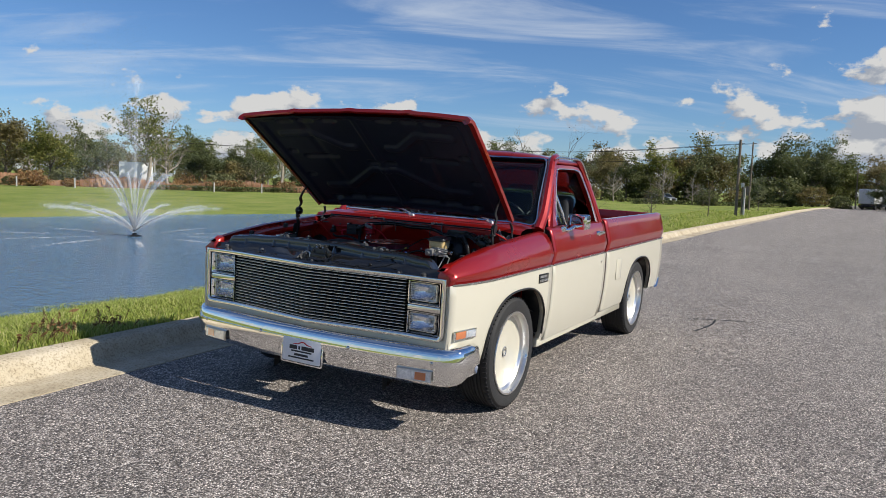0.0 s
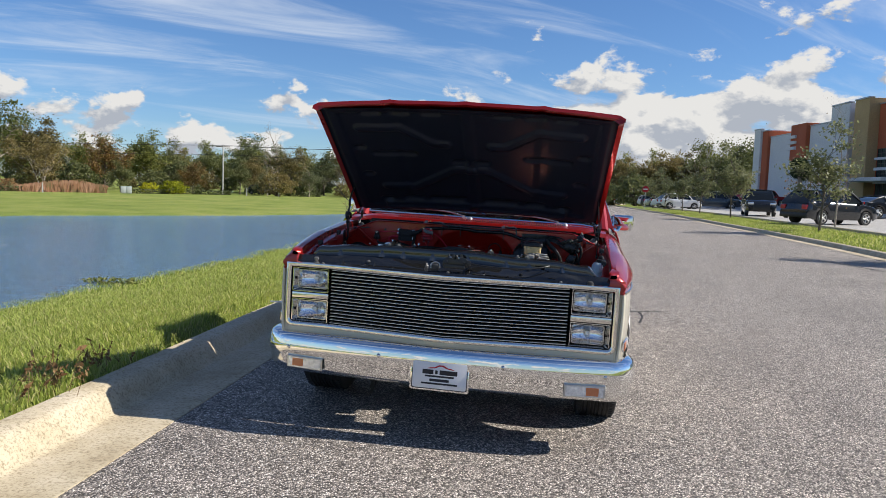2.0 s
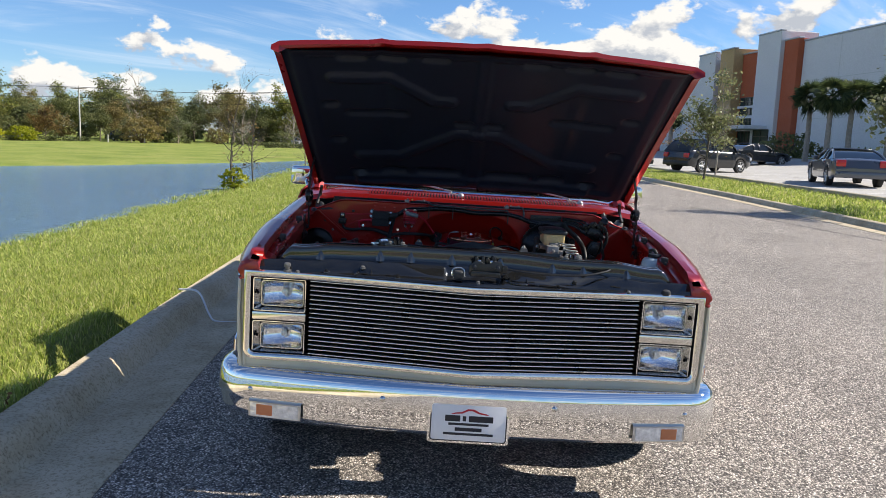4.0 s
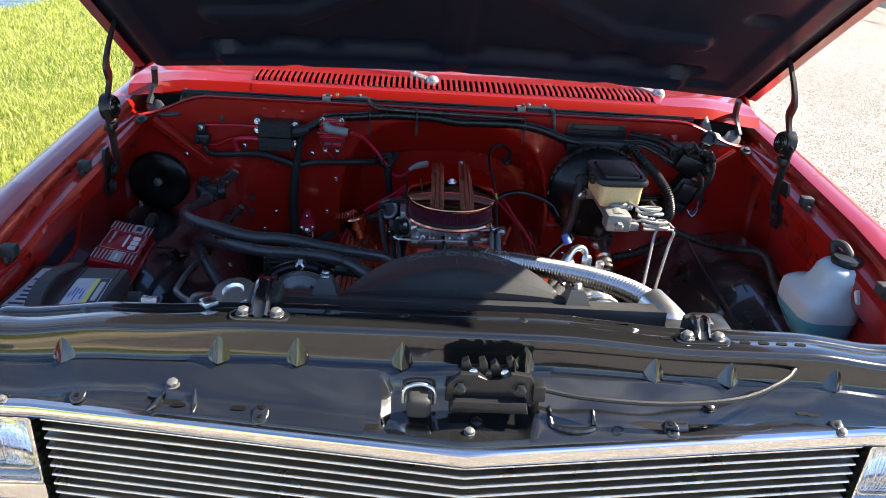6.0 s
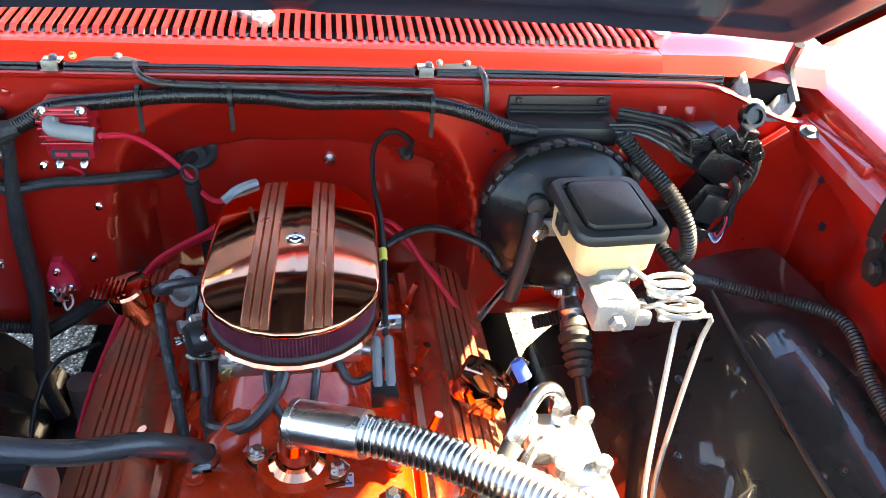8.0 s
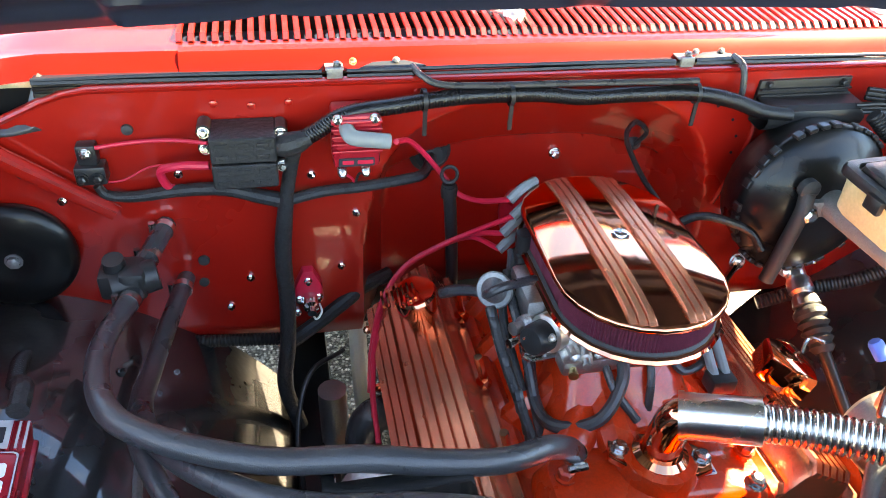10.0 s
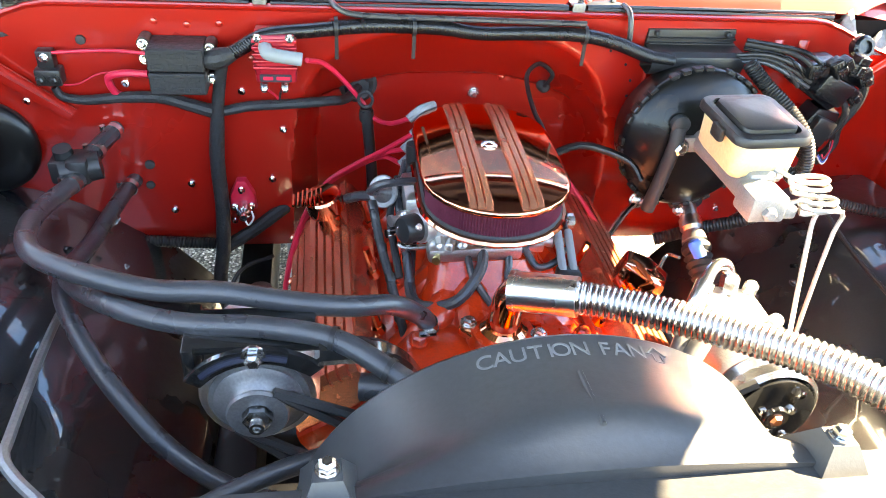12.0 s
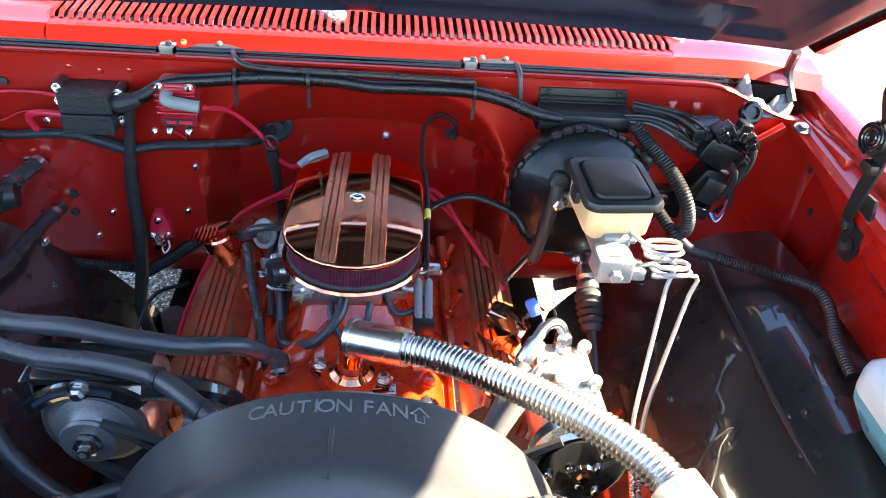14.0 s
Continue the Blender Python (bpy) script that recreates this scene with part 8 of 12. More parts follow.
hose("engine_loom", [(-0.44, 1.0, 0.66), (-0.38, 1.02, 0.69), (-0.33, 1.03, 0.725), (-0.30, 1.05, 0.735), (-0.25, 1.08, 0.735)], 0.013, TAPE, truck)
hose("ground_wire", [(-0.39, 1.005, 0.735), (-0.382, 0.99, 0.725), (-0.372, 0.995, 0.735), (-0.375, 1.005, 0.745)], 0.0018, WHITE_INK, truck)
hose("sense_wire", [(-0.34, 0.98, 0.66), (-0.40, 0.93, 0.66), (-0.425, 0.86, 0.60), (-0.42, 0.80, 0.52)], 0.004, PLASTIC, truck)
hose("exhaust_pipe", [(-0.365, 0.93, 0.62), (-0.362, 0.93, 0.50), (-0.35, 0.95, 0.36)], 0.024, ALU, truck, "bare metal exhaust pipe", 14)
hose("lower_radiator_hose", [(-0.24, 0.86, 0.62), (-0.30, 0.85, 0.64), (-0.325, 0.84, 0.60), (-0.33, 0.82, 0.48)], 0.028, HOSE, truck, "", 14)
bm = B()
tube(bm, [(-0.306, 1.10, 0.64), (-0.303, 1.10, 0.53), (-0.298, 1.10, 0.42), (-0.29, 1.12, 0.34)], 0.017, 10, 4)
part("exhaust_stub", bm, GREY_PAINT, truck, "pale vertical pipe beside the engine")

# ignition control box
msd = part("ignition_box", B(), RED_BOX, truck, "finned red ignition control box")
MM = place((-0.745, 0.598, 0.884), (0.978, 0.047, -0.204), (-0.037, 0.998, 0.056)) @ Matrix.Diagonal((0.90, 0.86, 0.8, 1))
bm = B()
box(bm, -0.050, 0.050, -0.108, 0.108, -0.052, -0.004, 0.004, m=MM)
box(bm, -0.056, 0.056, -0.118, 0.108, -0.056, -0.046, 0.004, m=MM)
for k in range(12):
    x = -0.0475 + k * 0.00864
    for y0, y1 in ((0.058, 0.104), (-0.100, -0.046)):
        box(bm, x - 0.0018, x + 0.0018, y0, y1, -0.006, 0.0, 0.0008, 1, m=MM)
box(bm, -0.046, 0.046, -0.044, 0.056, -0.006, 0.0, 0.006, m=MM)
part("box_housing", bm, RED_BOX, msd)
bm = B()
for k in range(12):
    x = -0.0475 + k * 0.00864
    for y0, y1 in ((0.060, 0.102), (-0.098, -0.048)):
        if not (0.005 < x < 0.032 and y0 > 0) and not (-0.01 < x < 0.018 and y0 < 0):
            box(bm, x - 0.0015, x + 0.0015, y0, y1, 0.0, 0.0006, m=MM)
box(bm, 0.006, 0.031, 0.060, 0.103, 0.0, 0.001, m=MM)
box(bm, -0.008, 0.018, -0.099, -0.048, 0.0, 0.001, m=MM)
part("fin_stripe", bm, GREY_INK, msd)
bm = B()
for dy in (0.028, 0.004, -0.020):
    prism(bm, rrect(0.018, 0.020, 0.004, cx=0.026, cy=dy), 0.001, MM)
prism(bm, rrect(0.005, 0.066, 0.0024, cx=0.005, cy=0.010), 0.0008, MM)
prism(bm, rrect(0.004, 0.026, 0.001, cx=0.005, cy=-0.074), 0.0022, MM)
part("print_bar", bm, WHITE_INK, msd)
bm = B()
grid(bm, [[MM @ Vector((x, y + 0.006, 0.0008)) for x, y in rrect(w, h, 0.007)] for w, h in ((0.090, 0.098), (0.086, 0.094))], closed=True)
part("panel_outline", bm, GREY_INK, msd)
bm = B()
prism(bm, rrect(0.006, 0.040, 0.001, cx=-0.030, cy=0.026), 0.001, MM)
prism(bm, rrect(0.006, 0.016, 0.001, cx=-0.030, cy=-0.008), 0.001, MM)
part("name_bar", bm, GREY_INK, msd)
bm = B()
prism(bm, rrect(0.014, 0.024, 0.001, cx=0.018, cy=0.080), 0.0016, MM)
part("box_window", bm, DARK_INK, msd)
for x, y in ((-0.048, -0.112), (0.048, -0.112)):
    bm = B()
    bolt(bm, MM @ Vector((x, y, -0.046)), (0, -0.2, 1), 0.0055, 0.007)
    part("box_screw", bm, STEEL, msd)
    bm = B()
    lathe(bm, [(0.010, 0), (0.010, -0.022)], MM @ Vector((x, y, -0.056)), (0, 0.05, 1), 12)
    part("box_foot", bm, RUBBER, msd)
hose("box_cable", [(-0.715, 0.69, 0.895), (-0.72, 0.73, 0.89), (-0.75, 0.79, 0.84)], 0.012, TAPE, msd)

# battery
bat = part("battery", B(), PLASTIC, truck, "black car battery with a printed label")
bm = B()
box(bm, -0.815, -0.645, 0.17, 0.362, 0.74, 0.925, 0.008)
box(bm, -0.818, -0.642, 0.167, 0.366, 0.905, 0.942, 0.006)
part("battery_case", bm, BATTERY_GREY, bat)
bm = B()
box(bm, -0.827, -0.612, 0.15, 0.38, 0.73, 0.75, 0.005)
part("battery_tray", bm, BLACK_SATIN, bat)
for x in (-0.722, -0.656):
    bm = B()
    box(bm, x - 0.002, x + 0.002, 0.169, 0.364, 0.941, 0.9435, 0.001, 1)
    part("lid_ridge", bm, PLASTIC, bat)
bm = B()
prism(bm, rrect(0.080, 0.10, 0.004, cx=0.011, cy=-0.008), 0.0012, Matrix.Translation((-0.694, 0.272, 0.9425)) @ Matrix.Rotation(radians(4), 4, "Z") @ Matrix.Diagonal((0.78, 1.0, 1, 1)))
part("battery_label", bm, PAPER, bat)
bm = B()
prism(bm, rrect(0.022, 0.096, 0.002, cx=0.038, cy=-0.008), 0.0018, Matrix.Translation((-0.694, 0.272, 0.9425)) @ Matrix.Rotation(radians(4), 4, "Z") @ Matrix.Diagonal((0.78, 1.0, 1, 1)))
part("label_band", bm, DARK_INK, bat)
bm = B()
prism(bm, rrect(0.010, 0.096, 0.002, cx=0.020, cy=-0.008), 0.0018, Matrix.Translation((-0.694, 0.272, 0.9425)) @ Matrix.Rotation(radians(4), 4, "Z") @ Matrix.Diagonal((0.78, 1.0, 1, 1)))
part("label_band", bm, YELLOW_INK, bat)
# carrying strap over the lid and a clear-backed sticker beyond it
bm = B()
grid(bm, [[(-0.742 + a - 0.012 * math.sin(3.14 * q), 0.170 + 0.194 * q, 0.944 + b + 0.016 * math.sin(3.14 * q)) for a, b in ((-0.013, 0), (-0.011, 0.004), (0.011, 0.004), (0.013, 0))] for q in np.linspace(0, 1, 12)], flip=True)
thicken(part("carrying_strap", bm, RUBBER, bat, "black carrying strap", smooth=50), 0.003)
bm = B()
prism(bm, rrect(0.040, 0.150, 0.004), 0.0012, Matrix.Translation((-0.783, 0.272, 0.9425)) @ Matrix.Rotation(radians(-3), 4, "Z"))
part("lid_sticker", bm, PAPER, bat, "pale printed warning sticker")
bm = B()
for k in range(9):
    prism(bm, rrect(0.028 - 0.006 * (k % 3), 0.006, 0.001, cx=0.003 * (k % 2), cy=-0.06 + 0.015 * k), 0.0018, Matrix.Translation((-0.783, 0.272, 0.9425)) @ Matrix.Rotation(radians(-3), 4, "Z"))
part("sticker_bars", bm, DARK_INK, bat)
bm = B()
for k in range(5):
    prism(bm, rrect(0.003, 0.02 + 0.012 * (k % 3), 0.001, cx=-0.022 + 0.007 * k, cy=-0.02 + 0.012 * (k % 2)), 0.0018, Matrix.Translation((-0.694, 0.272, 0.9425)) @ Matrix.Rotation(radians(4), 4, "Z") @ Matrix.Diagonal((0.78, 1.0, 1, 1)))
part("label_bars", bm, BLUE_INK, bat)
bm = B()
prism(bm, rrect(0.012, 0.070, 0.003, cx=0.038, cy=-0.008), 0.0024, Matrix.Translation((-0.694, 0.272, 0.9425)) @ Matrix.Rotation(radians(4), 4, "Z") @ Matrix.Diagonal((0.78, 1.0, 1, 1)))
part("brand_bar", bm, GREY_INK, bat)
for y in (0.315, 0.215):
    bm = B()
    lathe(bm, [(0.017, 0), (0.017, 0.022), (0.012, 0.024)], (-0.630, y, 0.90), (1, 0, 0), 16)
    part("terminal_boot", bm, RUBBER, bat)
    bm = B()
    lathe(bm, [(0.010, 0.02), (0.010, 0.034), (0.008, 0.034), (0.008, 0.044), (0.0095, 0.044), (0.0095, 0.054), (0.006, 0.056)], (-0.630, y, 0.90), (1, 0, 0), 6)
    part("terminal_bolt", bm, STEEL, bat, "brass-plated side terminal bolt")
hose("battery_cable", [(-0.590, 0.315, 0.90), (-0.587, 0.325, 0.87), (-0.590, 0.34, 0.80), (-0.58, 0.36, 0.70)], 0.011, RUBBER, bat)

# alternator
alt = part("alternator", B(), ALU, truck, "alternator with a black pulley and bracket")
ao, ad = Vector((-0.318, 0.415, 0.855)), Vector((0, -1, 0.05))
bm = B()
lathe(bm, [(0.040, -0.15), (0.066, -0.14), (0.070, -0.10), (0.070, -0.035), (0.066, -0.028), (0.060, -0.026), (0.03, -0.022)], ao, ad, 32)
part("alternator_case", bm, ALU, alt)
bm = B()
lathe(bm, [(0.050, -0.026), (0.052, -0.02), (0.046, -0.016), (0.036, -0.012), (0.032, -0.006), (0.036, 0.0), (0.034, 0.004), (0.018, 0.004), (0.016, 0.0)], ao, ad, 32)
lathe(bm, [(0.062, -0.034), (0.064, -0.028), (0.054, -0.024), (0.05, -0.022)], ao, ad, 32)
part("pulley", bm, WORN_STEEL, alt)
bm = B()
lathe(bm, [(0.017, -0.002), (0.017, 0.012), (0.012, 0.015)], ao, ad, 6)
lathe(bm, [(0.0095, 0.012), (0.0085, 0.024), (0.005, 0.024), (0.004, 0.018)], ao, ad, 14)
part("pulley_nut", bm, STEEL, alt)
bm = B()
arc = [(0.078 * math.cos(a), 0.078 * math.sin(a)) for a in np.linspace(2.55, 0.75, 12)] + [(0.099 * math.cos(a), 0.099 * math.sin(a)) for a in np.linspace(0.75, 2.55, 12)]
prism(bm, arc, 0.007, upright(-0.315, 0.436, 0.842), 0.002)
box(bm, -0.395, -0.250, 0.45, 0.52, 0.914, 0.928, 0.006)
box(bm, -0.40, -0.385, 0.445, 0.53, 0.88, 0.928, 0.004)
tube(bm, [(-0.25, 0.44, 0.925), (-0.20, 0.45, 0.915), (-0.16, 0.47, 0.88), (-0.13, 0.49, 0.82)], 0.016, 8, 6)
part("alternator_bracket", bm, BLACK_GLOSS, alt, "black slotted alternator bracket")
bm = B()
slot = [(0.0885 * math.cos(a), 0.0885 * math.sin(a)) for a in np.linspace(2.35, 1.2, 10)]
tube(bm, [(-0.315 + x, 0.4285, 0.842 + z) for x, z in slot], 0.0045, 6, 3)
part("bracket_slot", bm, BLACK_HOOD, alt)
bm = B()
bolt(bm, (-0.318, 0.430, 0.934), (0, -1, 0.1), 0.010, 0.014)
part("adjuster_bolt", bm, STEEL, alt)
bm = B()
box(bm, -0.405, -0.388, 0.475, 0.495, 0.865, 0.885, 0.002)
part("plug", bm, WHITE_INK, alt)


def belt(name, c0, r0, c1, r1, y, parent):
    a0, a1 = Vector((c0[0], 0, c0[1])), Vector((c1[0], 0, c1[1]))
    d = (a1 - a0).normalized()
    nrm = Vector((-d.z, 0, d.x))
    bm = B()
    for s in (-1, 1):
        p, q = a0 + nrm * r0 * s, a1 + nrm * r1 * s
        tube(bm, [(p.x, y, p.z), ((p.x + q.x) / 2, y, (p.z + q.z) / 2), (q.x, y, q.z)], 0.0065, 6, 3)
    return part(name, bm, RUBBER, parent)


belt("drive_belt", (-0.318, 0.855), 0.036, (0.0, 0.56), 0.07, 0.418, truck)
belt("drive_belt", (-0.318, 0.855), 0.036, (0.0, 0.66), 0.07, 0.418, truck)
belt("drive_belt", (0.315, 0.828), 0.060, (0.0, 0.62), 0.07, 0.400, truck)
hose("temperature_sender", [(-0.17, 0.44, 0.83), (-0.175, 0.43, 0.85), (-0.18, 0.42, 0.862)], 0.013, ALU, truck, "", 10)

# air-conditioning compressor
cmp_ = part("compressor", B(), ALU, truck, "air-conditioning compressor with a black clutch plate")
co, cd = Vector((0.315, 0.39, 0.828)), Vector((0, -1, 0.05))
bm = B()
lathe(bm, [(0.045, -0.20), (0.056, -0.19), (0.058, -0.06), (0.055, -0.05), (0.03, -0.045)], co, cd, 28)
box(bm, 0.285, 0.345, 0.47, 0.56, 0.862, 0.900, 0.010, 3)
box(bm, 0.262, 0.300, 0.50, 0.56, 0.878, 0.905, 0.008, 3)
for x, y in ((0.292, 0.48), (0.338, 0.48), (0.338, 0.55), (0.27, 0.55)):
    lathe(bm, [(0.010, 0), (0.010, 0.012), (0.007, 0.016)], (x, y, 0.898), (0, -0.1, 1), 10)
part("compressor_case", bm, ALU, cmp_)
bm = B()
lathe(bm, [(0.054, -0.048), (0.064, -0.046), (0.066, -0.042), (0.058, -0.034), (0.066, -0.026), (0.066, -0.012), (0.060, -0.006), (0.056, -0.010)], co, cd, 40)
part("clutch_pulley", bm, STEEL, cmp_)
bm = B()
lathe(bm, [(0.055, -0.008), (0.055, -0.002), (0.050, 0.0), (0.018, 0.002), (0.016, 0.008)], co, cd, 40)
part("clutch_plate", bm, BLACK_GLOSS, cmp_)
for a, r in ((0.5, 0.022), (2.6, 0.022), (4.7, 0.024), (1.05, 0.045), (3.2, 0.045), (5.3, 0.045)):
    bm = B()
    lathe(bm, [(0.0062, 0), (0.0062, 0.004), (0.004, 0.0055)], co + cd * 0.001 + Vector((math.cos(a) * r, 0, math.sin(a) * r)), cd, 10)
    part("clutch_rivet", bm, CHROME, cmp_)
bm = B()
lathe(bm, [(0.010, 0.002), (0.010, 0.010), (0.006, 0.013)], co, cd, 6)
part("clutch_nut", bm, COPPER, cmp_)
bm = B()
tube(bm, [(0.305, 0.55, 0.90), (0.305, 0.56, 0.925), (0.295, 0.562, 0.938), (0.278, 0.556, 0.938), (0.262, 0.54, 0.925), (0.245, 0.52, 0.905)], 0.0085, 12, 6)
lathe(bm, [(0.013, 0), (0.013, 0.022), (0.010, 0.026)], (0.306, 0.55, 0.90), (0, 0.2, 1), 6)
lathe(bm, [(0.012, 0), (0.013, 0.035), (0.010, 0.04)], (0.262, 0.54, 0.926), (-0.5, -0.6, -0.6), 12)
tube(bm, [(0.285, 0.53, 0.895), (0.262, 0.50, 0.905), (0.24, 0.47, 0.89)], 0.007, 10, 5)
part("hose_fittings", bm, STEEL, cmp_)
bm = B()
lathe(bm, [(0.009, 0), (0.009, 0.02), (0.007, 0.024)], (0.267, 0.578, 0.940), (-0.45, 0.5, 0.75), 12)
part("service_cap", bm, BLUE_INK, cmp_, "blue service port cap")
hose("refrigerant_hose", [(0.245, 0.515, 0.902), (0.215, 0.475, 0.865), (0.18, 0.43, 0.82), (0.12, 0.40, 0.74)], 0.0135, material("grey_hose", (0.10, 0.10, 0.098), 0.5, 0, 0, 0.4, 20.0, 0.1, 500), cmp_, "grey refrigerant hose", 12)
hose("refrigerant_hose", [(0.238, 0.47, 0.885), (0.205, 0.44, 0.85), (0.17, 0.40, 0.80), (0.14, 0.38, 0.72)], 0.0135, bpy.data.materials["grey_hose"], cmp_, "grey refrigerant hose", 12)

# brake booster and master cylinder
boost = part("brake_booster", B(), BLACK_SATIN, truck, "large round black brake booster")
bo, bd_ = Vector((0.400, 0.925, 0.936)), Vector((0.03, -1, 0.05))
bm = B()
lathe(bm, [(0.09, -0.09), (0.118, -0.06), (0.126, -0.02), (0.129, -0.006), (0.129, 0.004), (0.122, 0.012), (0.112, 0.020), (0.085, 0.036), (0.06, 0.044), (0.045, 0.046), (0.002, 0.046)], bo, bd_, 60)
part("booster_shell", bm, BOOSTER, boost, smooth=50)
bm = B()
u_, v_ = frame_axes(bd_)
for k in range(40):
    a = 2 * math.pi * k / 40
    if k % 5 != 4:
        p = bo + (u_ * math.cos(a) + v_ * math.sin(a)) * 0.129
        box(bm, -0.007, 0.007, -0.003, 0.004, -0.010, 0.006, 0.0015, 1, m=place(p, (u_ * -math.sin(a) + v_ * math.cos(a)), (u_ * math.cos(a) + v_ * math.sin(a))))
tagged(part("crimp_tabs", bm, BLACK_SATIN, boost), kind="stuff")
hose("vacuum_elbow", [(0.345, 0.872, 0.985), (0.342, 0.865, 0.955), (0.335, 0.865, 0.90), (0.325, 0.862, 0.85), (0.322, 0.862, 0.83)], 0.012, RUBBER, boost, "", 12)
bm = B()
lathe(bm, [(0.016, 0), (0.016, 0.012), (0.010, 0.016)], (0.346, 0.880, 0.990), (0, -1, 0), 14)
part("check_valve", bm, RUBBER, boost)
mc = part("master_cylinder", B(), ALU, truck, "aluminium master cylinder with a yellowed reservoir")
bm = B()
tube(bm, [(0.40, 0.885, 0.957), (0.398, 0.80, 0.962), (0.396, 0.70, 0.966), (0.395, 0.66, 0.967)], 0.023, 16, 4)
box(bm, 0.368, 0.425, 0.648, 0.70, 0.944, 0.986, 0.005, 2)
lathe(bm, [(0.011, 0), (0.011, 0.010), (0.007, 0.013)], (0.396, 0.650, 0.962), (0, -1, 0), 6)
lathe(bm, [(0.010, 0), (0.010, 0.014), (0.006, 0.018)], (0.424, 0.715, 0.985), (1, -0.1, 0.1), 6)
box(bm, 0.352, 0.445, 0.868, 0.882, 0.938, 0.968, 0.006)
box(bm, 0.425, 0.448, 0.655, 0.69, 0.945, 0.965, 0.004)
box(bm, 0.385, 0.43, 0.70, 0.84, 0.97, 0.995, 0.006)
part("cylinder_casting", bm, CAST, mc)
for x in (0.350, 0.448):
    bm = B()
    bolt(bm, (x, 0.866, 0.953), (0, -1, 0), 0.012, 0.014)
    part("mount_nut", bm, STEEL, mc)
RM = Matrix.Translation((0.406, 0.772, 1.0)) @ Matrix.Rotation(radians(4), 4, "Z") @ Matrix.Diagonal((1.04, 0.92, 1, 1)) @ Matrix.Rotation(radians(3), 4, "X")
bm = B()
loft(bm, [(rrect(0.085, 0.115, 0.015), -0.018), (rrect(0.100, 0.130, 0.018), -0.008), (rrect(0.104, 0.134, 0.02), 0.03), (rrect(0.108, 0.138, 0.02), 0.046)], RM, True, True)
part("reservoir", bm, NYLON, mc, "yellowed translucent nylon reservoir")
bm = B()
loft(bm, [(rrect(0.112, 0.142, 0.02), 0.040), (rrect(0.122, 0.152, 0.022), 0.044), (rrect(0.122, 0.152, 0.022), 0.052), (rrect(0.116, 0.146, 0.02), 0.057), (rrect(0.096, 0.122, 0.018), 0.058), (rrect(0.094, 0.118, 0.016), 0.052), (rrect(0.088, 0.112, 0.014), 0.052), (rrect(0.084, 0.108, 0.014), 0.062), (rrect(0.07, 0.09, 0.012), 0.064)], RM, True, True)
part("reservoir_cap", bm, PLASTIC, mc, "black rubber-edged reservoir cap")
bm = B()
box(bm, -0.068, -0.058, -0.03, 0.0, 0.03, 0.052, 0.003, m=RM)
part("cap_latch", bm, PLASTIC, mc)
BRAKE_ZINC = material("zinc_brake_line", (0.42, 0.41, 0.38), 0.40, 0.5, 0, 0.2, 40.0)


def coil_line(c, dz, turns, start, tail, name):
    """Flat loops that step outward as they wind down, then a straight drop."""
    pts = [start]
    for a in np.arange(0, turns * 2 * math.pi, 0.5):
        q = a / (2 * math.pi)
        ca, sa = math.cos(a + 3.6), math.sin(a + 3.6)
        pts.append((c[0] + 0.007 * q + 0.030 * math.copysign(abs(ca) ** 0.75, ca), c[1] + 0.015 * sa, c[2] - dz * q))
    pts += tail
    hose(name, pts, 0.0037, BRAKE_ZINC, mc, "coiled zinc brake line", 8, 3)


coil_line((0.470, 0.690, 0.998), 0.013, 2.0, (0.43, 0.715, 0.996), [(0.502, 0.684, 0.960), (0.494, 0.672, 0.925), (0.478, 0.632, 0.860), (0.460, 0.586, 0.795), (0.448, 0.552, 0.75), (0.446, 0.53, 0.72), (0.447, 0.51, 0.69), (0.448, 0.48, 0.66)], "brake_line")
coil_line((0.484, 0.672, 0.972), 0.013, 2.0, (0.440, 0.672, 0.962), [(0.536, 0.672, 0.945), (0.533, 0.668, 0.91), (0.517, 0.645, 0.85), (0.498, 0.615, 0.78), (0.484, 0.59, 0.735), (0.476, 0.565, 0.70), (0.472, 0.535, 0.67), (0.468, 0.50, 0.64)], "brake_line")
hose("line_spring", [(0.446, 0.53, 0.72), (0.447, 0.51, 0.69), (0.448, 0.48, 0.66), (0.44, 0.40, 0.62)], 0.0048, STEEL, mc, "", 8, 10, pitch=0.005, ridge=0.0014)
hose("line_spring", [(0.476, 0.565, 0.70), (0.472, 0.535, 0.67), (0.468, 0.50, 0.64), (0.452, 0.41, 0.60)], 0.0048, STEEL, mc, "", 8, 10, pitch=0.005, ridge=0.0014)

# steering shaft
ss = part("steering_shaft", B(), STEEL, truck, "steering shaft with a rubber boot")
A0, A1 = Vector((0.456, 1.02, 0.803)), Vector((0.440, 0.60, 0.586))
dS = (A1 - A0).normalized()
bm = B()
lathe(bm, [(0.026, 0.0), (0.030, 0.03), (0.033, 0.045), (0.028, 0.05), (0.033, 0.056), (0.030, 0.064), (0.018, 0.068)], A0, dS, 20)
lathe(bm, [(0.022, 0.150), (0.028, 0.158), (0.028, 0.166), (0.021, 0.172), (0.027, 0.180), (0.020, 0.187), (0.026, 0.194), (0.019, 0.201), (0.024, 0.208), (0.018, 0.215), (0.021, 0.222), (0.014, 0.232)], A0, dS, 20)
part("boot", bm, RUBBER, ss)
bm = B()
lathe(bm, [(0.016, 0.064), (0.018, 0.07), (0.017, 0.092), (0.021, 0.098), (0.022, 0.118), (0.017, 0.124), (0.021, 0.130), (0.024, 0.146), (0.018, 0.15)], A0, dS, 20)
bolt(bm, A0 + dS * 0.082 + Vector((-0.02, 0, 0.005)), (-1, -0.3, 0.2), 0.008, 0.01)
part("joint", bm, POLISHED, ss)
